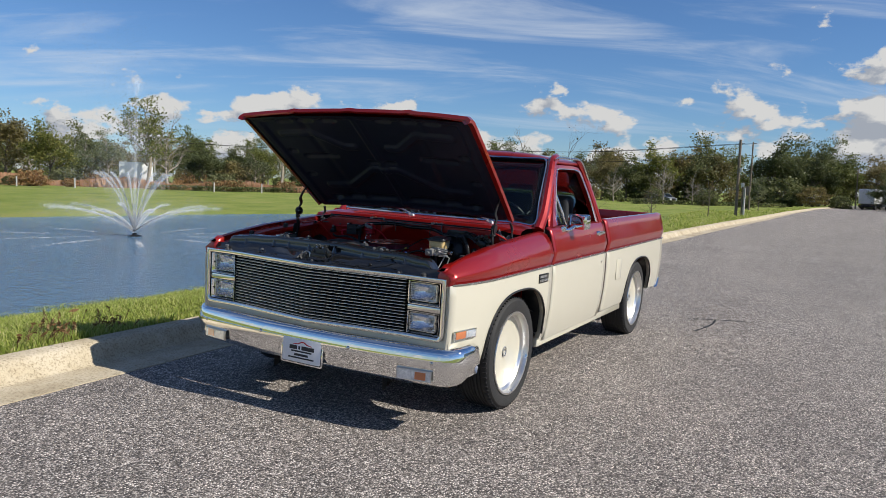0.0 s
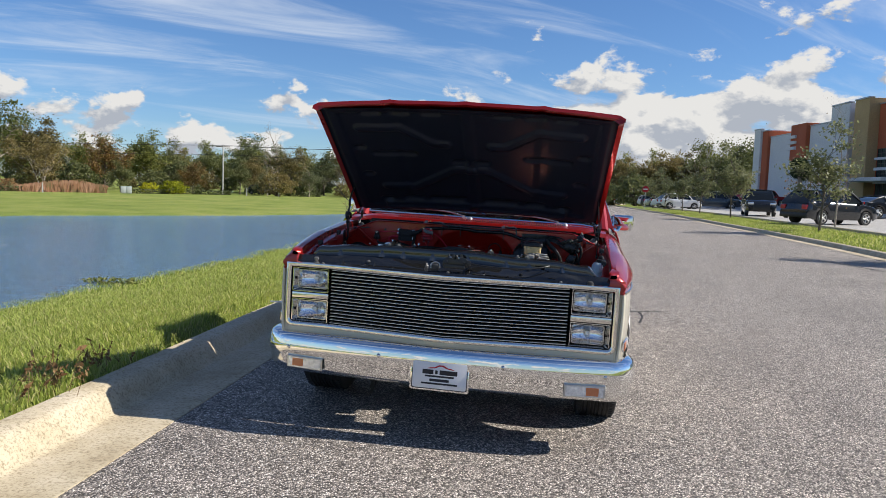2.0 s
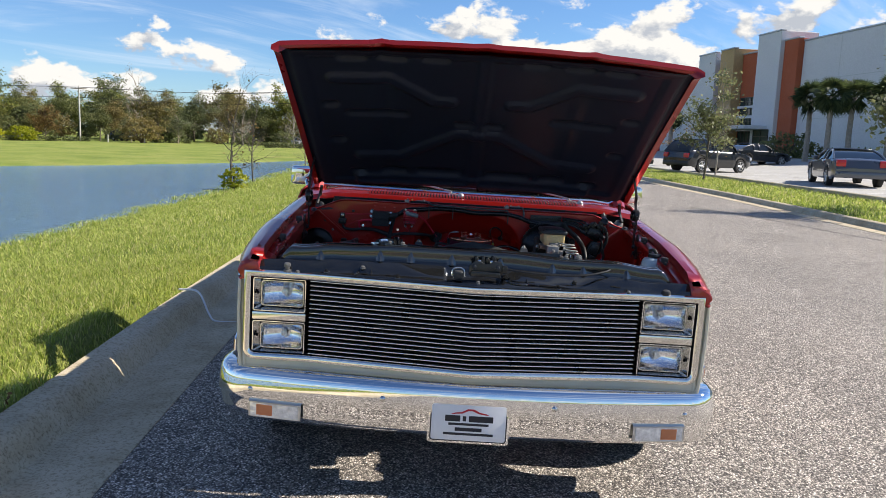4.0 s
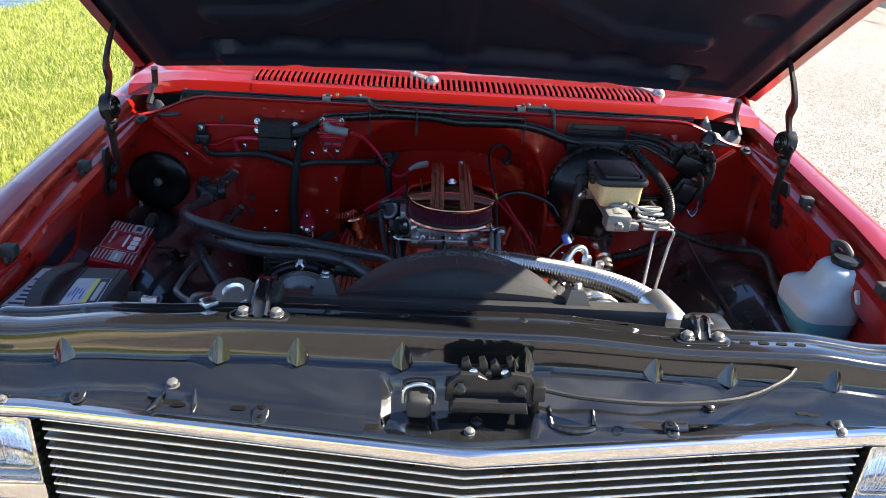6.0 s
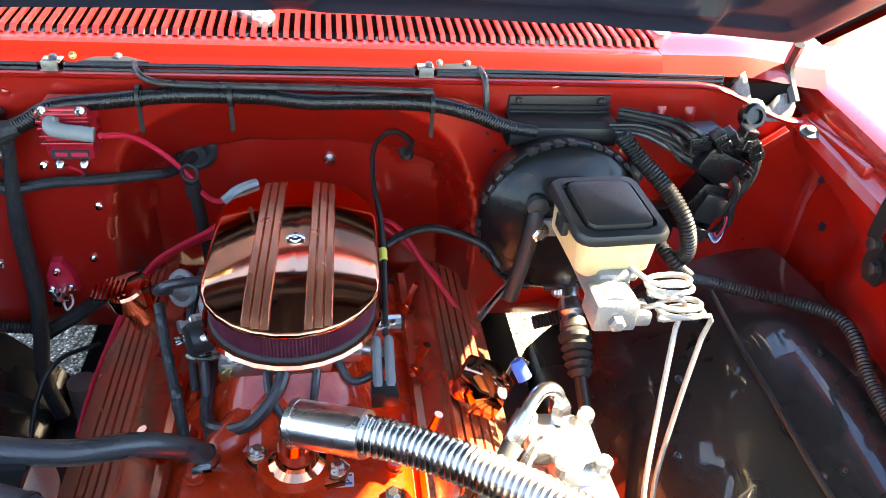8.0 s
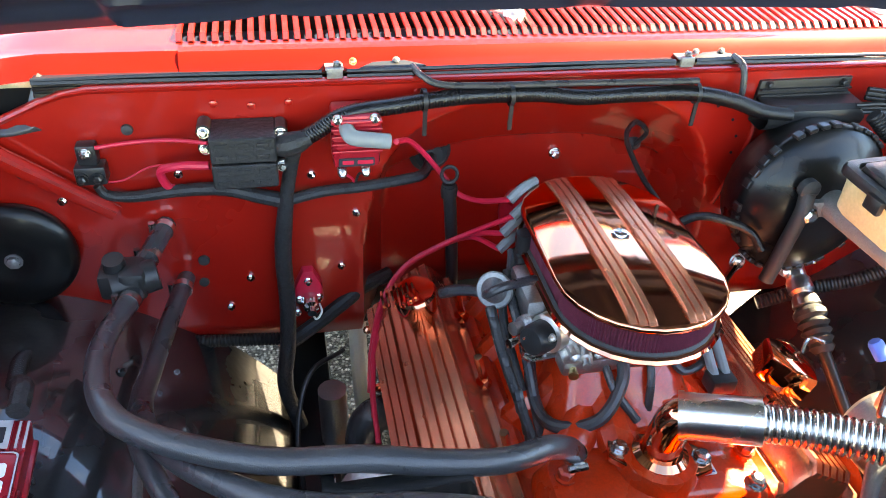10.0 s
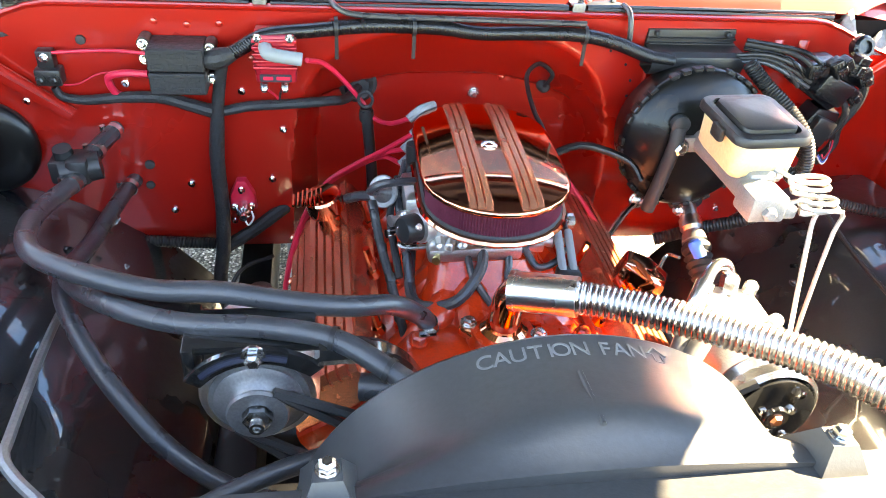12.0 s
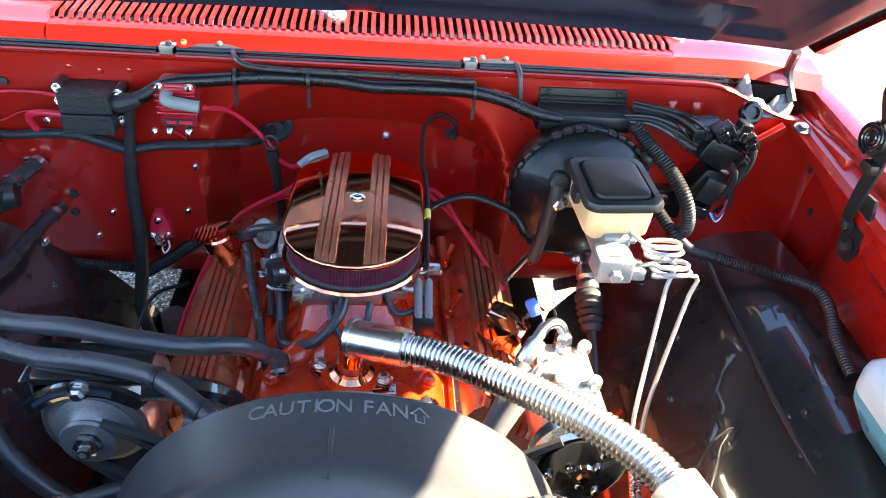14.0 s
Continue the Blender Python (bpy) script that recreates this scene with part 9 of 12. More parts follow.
bm = B()
cyl(bm, A0 + dS * 0.23, A1, 0.011, None, 12)
part("lower_shaft", bm, BLACK_SATIN, ss)
hose("ground_strap", [(0.36, 0.985, 0.765), (0.33, 0.96, 0.755), (0.29, 0.92, 0.735)], 0.0065, STEEL, truck, "braided ground strap", 8)
bm = B()
bolt(bm, (0.362, 0.99, 0.768), (0, -1, 0.3), 0.012, 0.01)
part("strap_bolt", bm, STEEL, truck)

# cruise module, connectors and looms by the booster
cr = part("cruise_module", B(), JET, truck, "black cruise control module and connectors")
UPPER = Matrix.Translation((0.648, 0.990, 1.030)) @ Matrix.Rotation(radians(24), 4, "Y")
bm = B()
prism(bm, [(-0.060, -0.030), (0.030, -0.040), (0.048, -0.020), (0.044, 0.028), (-0.020, 0.040), (-0.058, 0.020)], 0.046, UPPER @ Matrix.Rotation(radians(90), 4, "X"), 0.005)
part("module_body", bm, JET, cr)
bm = B()
prism(bm, rrect(0.066, 0.044, 0.008), 0.022, UPPER @ Matrix.Translation((-0.004, -0.046, -0.004)) @ Matrix.Rotation(radians(90), 4, "X"), 0.004)
part("module_lid", bm, JET, cr)
for dx, dy, dz, w, h, l, a in ((-0.030, -0.060, 0.030, 0.032, 0.022, 0.030, 30), (0.006, -0.056, 0.042, 0.030, 0.024, 0.034, -12), (0.042, -0.050, 0.034, 0.026, 0.020, 0.036, -50), (0.050, -0.048, 0.002, 0.024, 0.018, 0.034, -70), (-0.058, -0.046, 0.006, 0.026, 0.022, 0.034, 60)):
    m = UPPER @ Matrix.Translation((dx, dy, dz)) @ Matrix.Rotation(radians(a), 4, "Y")
    bm = B()
    box(bm, -w / 2, w / 2, -0.013, 0.013, -h / 2, h / 2, 0.003, 2, m)
    box(bm, -w * 0.36, w * 0.36, -0.016, 0.010, h / 2 - 0.002, h / 2 + l * 0.4, 0.002, 1, m)
    box(bm, -0.005, 0.005, -0.019, -0.012, -h * 0.3, h * 0.45, 0.0015, 1, m)
    plug = part("connector", bm, JET, cr)
    bm = B()
    for k in range(3):
        box(bm, -w * 0.40, w * 0.40, -0.0142, -0.012, -h * 0.36 + 0.005 * k, -h * 0.36 + 0.0022 + 0.005 * k, 0, 1, m)
    part("grip_ribs", bm, BLACK_SATIN, plug)
for k, (a, b) in enumerate((((0.590, 0.944, 1.046), (0.545, 0.965, 1.076)), ((0.598, 0.936, 1.062), (0.550, 0.962, 1.084)), ((0.610, 0.935, 1.070), (0.560, 0.960, 1.090)), ((0.586, 0.948, 1.026), (0.540, 0.968, 1.064)))):
    hose("connector_wire", [a, ((a[0] + b[0]) / 2, (a[1] + b[1]) / 2 - 0.008, (a[2] + b[2]) / 2 + 0.006), b, (0.485, 0.985, b[2] + 0.004)], 0.0042, (JET, TAPE)[k % 2], cr)
LOWER = Matrix.Translation((0.652, 0.985, 0.940)) @ Matrix.Rotation(radians(20), 4, "Y")
bm = B()
prism(bm, [(-0.030, -0.050), (0.028, -0.056), (0.034, 0.010), (0.020, 0.046), (-0.026, 0.040), (-0.034, 0.0)], 0.042, LOWER @ Matrix.Rotation(radians(90), 4, "X"), 0.004)
part("lower_module", bm, JET, cr)
bm = B()
box(bm, -0.022, 0.020, -0.056, -0.040, -0.020, 0.030, 0.004, 2, LOWER)
box(bm, -0.012, 0.022, -0.060, -0.040, -0.052, -0.028, 0.003, 2, LOWER)
part("module_cap", bm, BLACK_SATIN, cr)
bm = B()
lathe(bm, [(0.019, 0), (0.021, 0.006), (0.021, 0.016), (0.017, 0.021), (0.012, 0.021), (0.011, 0.016), (0.002, 0.016)], (0.700, 0.985, 1.085), (0.1, -1, 0.4), 20)
part("vacuum_port", bm, JET, cr)
for k, mat in enumerate((WHITE_INK, BLUE_INK, DARK_INK, PINK)):
    hose("thin_wire", [(0.668 + 0.004 * k, 0.94, 0.895), (0.684, 0.935, 0.878 + 0.004 * k), (0.700, 0.948, 0.893 + 0.006 * k), (0.70, 0.965, 0.94)], 0.0016, mat, cr)
hose("taped_harness", [(0.690, 0.945, 1.055), (0.712, 0.945, 1.030), (0.716, 0.950, 0.99), (0.702, 0.955, 0.945), (0.708, 0.958, 0.905), (0.690, 0.965, 0.865)], 0.0085, TAPE, cr)
hose("taped_harness", [(0.672, 0.940, 1.010), (0.690, 0.938, 0.985), (0.694, 0.945, 0.955), (0.682, 0.952, 0.92)], 0.006, TAPE, cr)
hose("booster_loom", [(0.485, 0.955, 1.065), (0.515, 0.935, 1.035), (0.55, 0.90, 1.005), (0.578, 0.865, 0.965), (0.592, 0.86, 0.915), (0.585, 0.88, 0.88)], 0.0115, PLASTIC, truck, "corrugated black loom beside the booster", 12, 12, pitch=0.0055, ridge=0.002)
fx = part("fuse_block", B(), PLASTIC, truck, "open black fuse connector with coloured wires")
bm = B()
box(bm, 0.555, 0.64, 1.0, 1.03, 0.84, 0.905, 0.004)
box(bm, 0.545, 0.60, 0.96, 1.02, 0.865, 0.90, 0.004)
part("block_shell", bm, JET, fx)
for k, mat in enumerate((PINK, BLUE_INK, WHITE_INK, RED_INK, WHITE_INK, BLUE_INK)):
    hose("thin_wire", [(0.575 + 0.006 * k, 0.99, 0.875 - 0.004 * k), (0.582 + 0.005 * k, 0.955, 0.862 - 0.003 * k), (0.60, 0.93, 0.855), (0.605, 0.90, 0.865)], 0.0017, mat, fx)
hose("right_loom", [(0.545, 0.90, 0.925), (0.575, 0.86, 0.895), (0.615, 0.865, 0.86), (0.67, 0.875, 0.838), (0.74, 0.86, 0.825), (0.79, 0.82, 0.835), (0.812, 0.765, 0.855), (0.818, 0.72, 0.85), (0.81, 0.66, 0.83), (0.80, 0.58, 0.82)], 0.0095, PLASTIC, truck, "corrugated black loom along the fender", 10, 10, pitch=0.006, ridge=0.0018)
hose("right_loom", [(0.60, 0.88, 0.83), (0.55, 0.90, 0.78), (0.48, 0.93, 0.74), (0.40, 0.95, 0.70)], 0.011, PLASTIC, truck, "corrugated black loom", 10, 10, pitch=0.006, ridge=0.002)
hose("speed_cable", [(0.655, 0.86, 0.835), (0.672, 0.76, 0.80), (0.675, 0.65, 0.79), (0.68, 0.55, 0.775), (0.70, 0.46, 0.75), (0.73, 0.38, 0.72)], 0.0042, PLASTIC, truck)
bm = B()
lathe(bm, [(0.022, 0), (0.020, 0.012), (0.012, 0.02), (0.005, 0.022)], (0.545, 1.02, 0.965), (0, -1, 0), 18)
part("bulkhead_grommet", bm, RUBBER, firewall)
vp = part("module_cover", B(), PLASTIC, truck, "ribbed black control module on the cowl")
bm = B()
prism(bm, [(-0.083, -0.030), (0.083, -0.026), (0.081, 0.016), (-0.081, 0.014)], 0.010, upright(0.404, 1.034, 1.082), 0.002)
for k in range(3):
    box(bm, 0.324, 0.486, 1.018, 1.026, 1.062 + 0.009 * k, 1.0655 + 0.009 * k, 0.001, 1)
part("module_case", bm, PLASTIC, vp)
bm = B()
sec = [(0.0, -0.02), (0.01, -0.012), (0.014, 0.0), (0.01, 0.014), (0.0, 0.02)]
grid(bm, [[(x, 0.988 - a, 1.050 + b) for a, b in sec] for x in np.linspace(0.318, 0.488, 6)], flip=True)
grid(bm, [[(x, 0.988 - a, 1.050 + b) for a, b in ((0.0, 0.02), (-0.03, 0.022), (-0.034, -0.018), (0.0, -0.02))] for x in (0.318, 0.488)], flip=True)
part("wire_trough", bm, PLASTIC, vp)
for x in (0.338, 0.470):
    bm = B()
    bolt(bm, (x, 1.024, 1.090), (0, -1, 0), 0.005, 0.006)
    part("cover_screw", bm, BLACK_SATIN, vp)

# washer tank
tank = part("washer_tank", B(), TANK, truck, "translucent washer tank half full of blue fluid")
TM = Matrix.Translation((0.800, 0.445, 0.86))
bm = B()
loft(bm, [(rrect(0.075, 0.115, 0.025, cx=0.022, cy=0.0), -0.062), (rrect(0.088, 0.128, 0.030, cx=0.016), -0.056), (rrect(0.122, 0.150, 0.032, cx=0.0), 0.0), (rrect(0.128, 0.156, 0.034), 0.018)], TM, False, True)
part("fluid_part", bm, FLUID, tank, smooth=60)
bm = B()
loft(bm, [(rrect(0.128, 0.156, 0.034), 0.018), (rrect(0.130, 0.158, 0.035), 0.045), (rrect(0.128, 0.156, 0.036), 0.058), (rrect(0.116, 0.142, 0.040, cx=0.004), 0.068), (rrect(0.100, 0.118, 0.042, cx=0.012, cy=-0.012), 0.078), (rrect(0.094, 0.108, 0.042, cx=0.015, cy=-0.016), 0.100), (rrect(0.090, 0.104, 0.042, cx=0.016, cy=-0.018), 0.118), (rrect(0.078, 0.090, 0.038, cx=0.018, cy=-0.018), 0.130), (rrect(0.05, 0.055, 0.022, cx=0.020, cy=-0.018), 0.136)], TM, True)
part("tank_top", bm, TANK, tank, smooth=50)
bm = B()
lathe(bm, [(0.03, 0.0), (0.032, 0.010), (0.028, 0.016), (0.012, 0.018)], TM @ Vector((0.022, -0.020, 0.134)), (0, 0, 1), 20)
part("tank_cap", bm, PLASTIC, tank)
hose("washer_hose", [(0.812, 0.462, 1.0), (0.815, 0.475, 1.018), (0.826, 0.450, 1.022), (0.835, 0.405, 0.99)], 0.008, RUBBER, tank)
bm = B()
prism(bm, rrect(0.05, 0.03, 0.008), 0.004, place((0.828, 0.352, 0.955), (0.9, 0.4, -0.15), (-0.1, 0.5, 0.85)), 0.001)
part("cap_tag", bm, GREY_PAINT, tank)


# ---- plants ----


def leaf_material(name, stops, shine=0.5, through=0.42):
    mt, nt, b = node_material(name)
    geo = nt.nodes.new("ShaderNodeNewGeometry")
    oi = nt.nodes.new("ShaderNodeObjectInfo")
    col = ramp_node(nt, geo.outputs["Random Per Island"], stops)
    tone = ramp_node(nt, oi.outputs["Random"], [(0.0, (0.72, 0.74, 0.7)), (1.0, (1.2, 1.12, 1.0))])
    col = mul_node(nt, col, tone)
    link(nt, col, b.inputs["Base Color"])
    b.inputs["Roughness"].default_value = shine
    b.inputs["Specular IOR Level"].default_value = 0.25
    tr = nt.nodes.new("ShaderNodeBsdfTranslucent")
    link(nt, col, tr.inputs[0])
    mx = nt.nodes.new("ShaderNodeMixShader")
    mx.inputs[0].default_value = through
    link(nt, b.outputs[0], mx.inputs[1])
    link(nt, tr.outputs[0], mx.inputs[2])
    link(nt, mx.outputs[0], nt.nodes["Material Output"].inputs[0])
    return mt


LEAF_GREEN = leaf_material("broad_leaves", [(0.0, (0.086, 0.110, 0.031)), (0.5, (0.188, 0.218, 0.056)), (1.0, (0.236, 0.230, 0.073))])
LEAF_DARK = leaf_material("dark_oak_leaves", [(0.0, (0.075, 0.094, 0.045)), (0.6, (0.155, 0.178, 0.072)), (1.0, (0.182, 0.192, 0.084))])
LEAF_OLIVE = leaf_material("olive_brown_leaves", [(0.0, (0.136, 0.115, 0.052)), (0.5, (0.248, 0.212, 0.083)), (1.0, (0.248, 0.194, 0.089))])
LEAF_AUTUMN = leaf_material("autumn_leaves", [(0.0, (0.11, 0.075, 0.03)), (0.45, (0.22, 0.13, 0.05)), (0.8, (0.30, 0.19, 0.07)), (1.0, (0.16, 0.17, 0.05))])
LEAF_YELLOW = leaf_material("yellow_shrub_leaves", [(0.0, (0.221, 0.256, 0.016)), (0.6, (0.476, 0.480, 0.032)), (1.0, (0.42, 0.40, 0.04))])
LEAF_GREY = leaf_material("grey_green_leaves", [(0.0, (0.119, 0.136, 0.072)), (0.5, (0.221, 0.240, 0.120)), (1.0, (0.22, 0.24, 0.13))])
PALM_LEAF = leaf_material("palm_fronds", [(0.0, (0.03, 0.05, 0.022)), (1.0, (0.10, 0.13, 0.05))])
GRASS = leaf_material("grass_blades", [(0.0, (0.24, 0.32, 0.06)), (0.40, (0.43, 0.51, 0.11)), (0.80, (0.62, 0.64, 0.20)), (1.0, (0.74, 0.66, 0.34))], 0.5, 0.5)
DRY = leaf_material("dry_scrub", [(0.0, (0.16, 0.08, 0.035)), (0.5, (0.30, 0.17, 0.08)), (1.0, (0.38, 0.30, 0.16))], 0.8, 0.3)
BARK = material("grey_bark", (0.13, 0.105, 0.08), 0.9, 0, 0, 0.6, 6.0, 0.3, 60, 0.8, 25, color2=(0.06, 0.05, 0.04))
PALE_BARK = material("pale_bark", (0.36, 0.31, 0.25), 0.9, 0, 0, 0.6, 6.0, 0.3, 60, 0.6, 25, color2=(0.18, 0.15, 0.12))


def leaf_mesh(name, centres, size, flat=0.3, seed=1, aspect=1.6):
    """Small pointed leaves at the centres, each one turned at random."""
    g = np.random.default_rng(seed)
    c = np.asarray(centres, float)
    n = len(c)
    nrm = g.normal(size=(n, 3))
    nrm[:, 2] = np.abs(nrm[:, 2]) + flat
    nrm /= np.linalg.norm(nrm, axis=1)[:, None]
    u = np.cross(nrm, g.normal(size=(n, 3)))
    u /= np.linalg.norm(u, axis=1)[:, None]
    w = np.cross(nrm, u)
    s = size * g.uniform(0.55, 1.35, n)[:, None]
    v = np.stack([c - u * s * aspect * 0.5, c + w * s * 0.5 - u * s * 0.1, c + u * s * aspect * 0.5, c - w * s * 0.5 - u * s * 0.1], axis=1).reshape(-1, 3)
    me = bpy.data.meshes.new(name)
    me.from_pydata(v.tolist(), [], np.arange(4 * n).reshape(n, 4).tolist())
    return me


def limbs(bm, g, base, direction, length, radius, depth, tips, spread=0.7, rise=0.25, seg=6, forks=3):
    """A limb that bends and forks; tips gathers the points along the outer limbs."""
    d = Vector(direction).normalized()
    p, pts = Vector(base), [Vector(base)]
    for k in range(4):
        d = (d + Vector(g.normal(size=3)) * 0.16 + Vector((0, 0, rise * 0.2))).normalized()
        p = p + d * length / 4
        pts.append(p.copy())
    tube(bm, pts, lambda t: radius * (1 - 0.6 * t), seg=seg, n=2)
    if depth <= 1:
        tips.extend(pts[2:])
    if depth > 0:
        for k in range(forks):
            a = pts[2 + (k % 3)] if k < forks - 1 else pts[-1]
            nd = (d + Vector(g.normal(size=3)) * spread + Vector((0, 0, rise))).normalized()
            limbs(bm, g, a, nd, length * g.uniform(0.55, 0.8), radius * 0.45, depth - 1, tips, spread, rise, max(4, seg - 1), forks)


def tree(name, label, seed, height, width, leaf, bark, clear=0.25, leaves=1400, size=0.34, clump=0.11, trunks=1, depth=2, forks=3, lean=0.0, stout=1.0, group="belt of trees", category="tree"):
    """A tapered trunk with forked limbs and a crown of leaf clumps with gaps."""
    g = np.random.default_rng(seed)
    ob = thing(name, label, category, group)
    bm, tips = B(), []
    for k in range(trunks):
        a = 2 * math.pi * k / trunks + 0.6
        out = 0.35 if trunks > 1 else 0.04
        d = Vector((math.cos(a) * out + lean, math.sin(a) * out, 1)).normalized()
        top = Vector((0, 0, -0.3)) + d * height * 0.62
        r = stout * height * (0.022 if trunks == 1 else 0.013)
        mid = Vector((0, 0, -0.3)).lerp(top, 0.5) + Vector(g.normal(size=3)) * height * 0.015
        tube(bm, [(0, 0, -0.3), mid, top], lambda t: r * (1 - 0.65 * t), seg=8, n=4)
        cnt = 9 // trunks + 2
        for i in range(cnt):
            s = clear + (0.98 - clear) * (i + 0.5) / cnt
            ang = 2.4 * i + g.uniform(-0.4, 0.4)
            prof = math.sin(math.pi * min(1.0, 0.25 + 0.75 * (s - clear) / (1 - clear))) ** 0.6
            limbs(bm, g, Vector((0, 0, -0.3)).lerp(top, s), (math.cos(ang), math.sin(ang), 0.35 + 0.7 * s), width * 0.34 * max(0.35, prof) * g.uniform(0.75, 1.2), r * 0.45, depth, tips, forks=forks)
        limbs(bm, g, top, d, height * 0.26, r * 0.4, depth, tips, forks=forks)
    part("trunk", bm, bark, ob)
    if leaves:
        T = np.array([tuple(t) for t in tips])
        T = T[T[:, 2] > clear * height * 0.5]
        keep = T[g.choice(len(T), size=min(len(T), 90), replace=False)]
        idx = g.integers(0, len(keep), leaves)
        rad = clump * height * g.uniform(0.5, 1.3, len(keep))[idx][:, None]
        c = keep[idx] + g.normal(size=(leaves, 3)) * rad * np.array([0.62, 0.62, 0.42])
        mesh_object("crown", leaf_mesh("crown", c, size, seed=seed), leaf, ob, 0)
    return ob


def shrub(name, label, seed, w, d, h, leaf, leaves=500, size=0.12, group="", category="shrub", boxy=False):
    """Stems and a rounded or clipped mass of leaves."""
    g = np.random.default_rng(seed)
    ob = thing(name, label, category, group)
    bm = B()
    for k in range(7):
        a = g.uniform(0, 6.28)
        tube(bm, [(0, 0, -0.1), (w * 0.15 * math.cos(a), d * 0.15 * math.sin(a), h * 0.35), (w * 0.34 * math.cos(a), d * 0.34 * math.sin(a), h * 0.75)], lambda t: 0.03 * h * (1 - 0.6 * t), seg=5, n=3)
    part("stem", bm, BARK, ob)
    if boxy:
        c = g.uniform(-0.5, 0.5, (leaves, 3))
        ax = g.integers(0, 3, leaves)
        sg = np.sign(c[np.arange(leaves), ax])
        c[np.arange(leaves), ax] = sg * g.normal(0.47, 0.05, leaves)
    else:
        v = g.normal(size=(leaves, 3))
        v /= np.linalg.norm(v, axis=1)[:, None]
        lump = 1 + 0.22 * np.sin(v[:, 0] * 5 + seed) * np.sin(v[:, 1] * 6 + 1) + 0.15 * np.sin(v[:, 2] * 9)
        c = v * 0.5 * (g.uniform(0.45, 1.0, leaves) ** 0.4 * lump)[:, None]
    c = c * np.array([w, d, h]) + np.array([0, 0, h * 0.5])
    c = c[c[:, 2] > 0.02]
    mesh_object("foliage", leaf_mesh("foliage", c, size, seed=seed), leaf, ob, 0)
    return ob


def stand(ob, x, y, turn=0.0, scale=1.0, tall=1.0, sink=0.0):
    """Puts a thing on the ground."""
    z = float(land_height(x, y)) - sink
    ob.matrix_world = Matrix.Translation((x, y, z)) @ Matrix.Rotation(turn, 4, "Z") @ Matrix.Diagonal((scale, scale, scale * tall, 1))
    return ob


def spread_out(kinds, rows):
    """rows: (kind, x, y, height): the first of a kind is the one built, the rest are copies with their own turn and size."""
    used = set()
    for i, (k, x, y, h) in enumerate(rows):
        ob, built = kinds[k]
        if k in used:
            ob = copy_thing(ob, Matrix.Identity(4))
        used.add(k)
        stand(ob, x, y, (i * 2.399) % 6.283, h / built * (0.94 + 0.12 * ((i * 7) % 5) / 4), 1.0)


TREES = {
    "broad": (tree("broadleaf_tree", "green broadleaf tree with a rounded crown beyond the pond", 11, 10, 8.5, LEAF_GREEN, BARK, 0.22, 7140, 0.216), 10),
    "dark": (tree("oak_tree", "dark green oak with dense foliage beyond the pond", 12, 10, 10, LEAF_DARK, BARK, 0.15, 7820, 0.223, 0.12), 10),
    "open": (tree("tall_tree", "tall open-crowned tree with bare limbs showing", 13, 14, 11, LEAF_GREEN, PALE_BARK, 0.35, 4420, 0.216, 0.075, forks=3), 14),
    "olive": (tree("thinning_tree", "brownish thinning broadleaf tree in late autumn", 14, 9, 8, LEAF_OLIVE, BARK, 0.2, 5780, 0.194), 9),
    "autumn": (tree("autumn_tree", "tree with orange and yellow autumn leaves", 15, 9, 9, LEAF_AUTUMN, BARK, 0.2, 6460, 0.202), 9),
    "grey": (tree("grey_green_tree", "pale grey-green tree with fine twiggy crown", 16, 8, 6, LEAF_GREY, PALE_BARK, 0.2, 4420, 0.144), 8),
    "bare": (tree("bare_tree", "leafless grey tree with forked branches", 17, 10, 8, LEAF_OLIVE, PALE_BARK, 0.25, 0, 0.3, depth=3, forks=3), 10),
    "multi": (tree("spreading_tree", "spreading tree with pale slanting trunks and olive leaves", 18, 8.5, 12, LEAF_OLIVE, PALE_BARK, 0.35, 5100, 0.194, 0.09, trunks=3), 8.5),
}
BUSHES = {
    "green": (shrub("bush", "rough green bush under the trees", 21, 5, 4, 3.2, LEAF_DARK, 2560, 0.195, "undergrowth"), 3.2),
    "olive": (shrub("brown_bush", "brownish scrubby bush under the trees", 22, 5, 4, 3.0, LEAF_OLIVE, 2400, 0.180, "undergrowth"), 3.0),
    "dry": (shrub("dry_scrub", "rusty dry scrub along the far bank", 23, 6, 2.5, 1.7, DRY, 1120, 0.195, "undergrowth"), 1.7),
    "yellow": (shrub("yellow_shrub", "bright yellow-green shrub beyond the pond", 24, 4, 3, 1.7, LEAF_YELLOW, 1120, 0.180, "undergrowth"), 1.7),
    "white": (shrub("pale_shrub", "pale flowering shrub among the scrub", 25, 3, 2, 1.4, LEAF_GREY, 640, 0.150, "undergrowth"), 1.4),
}
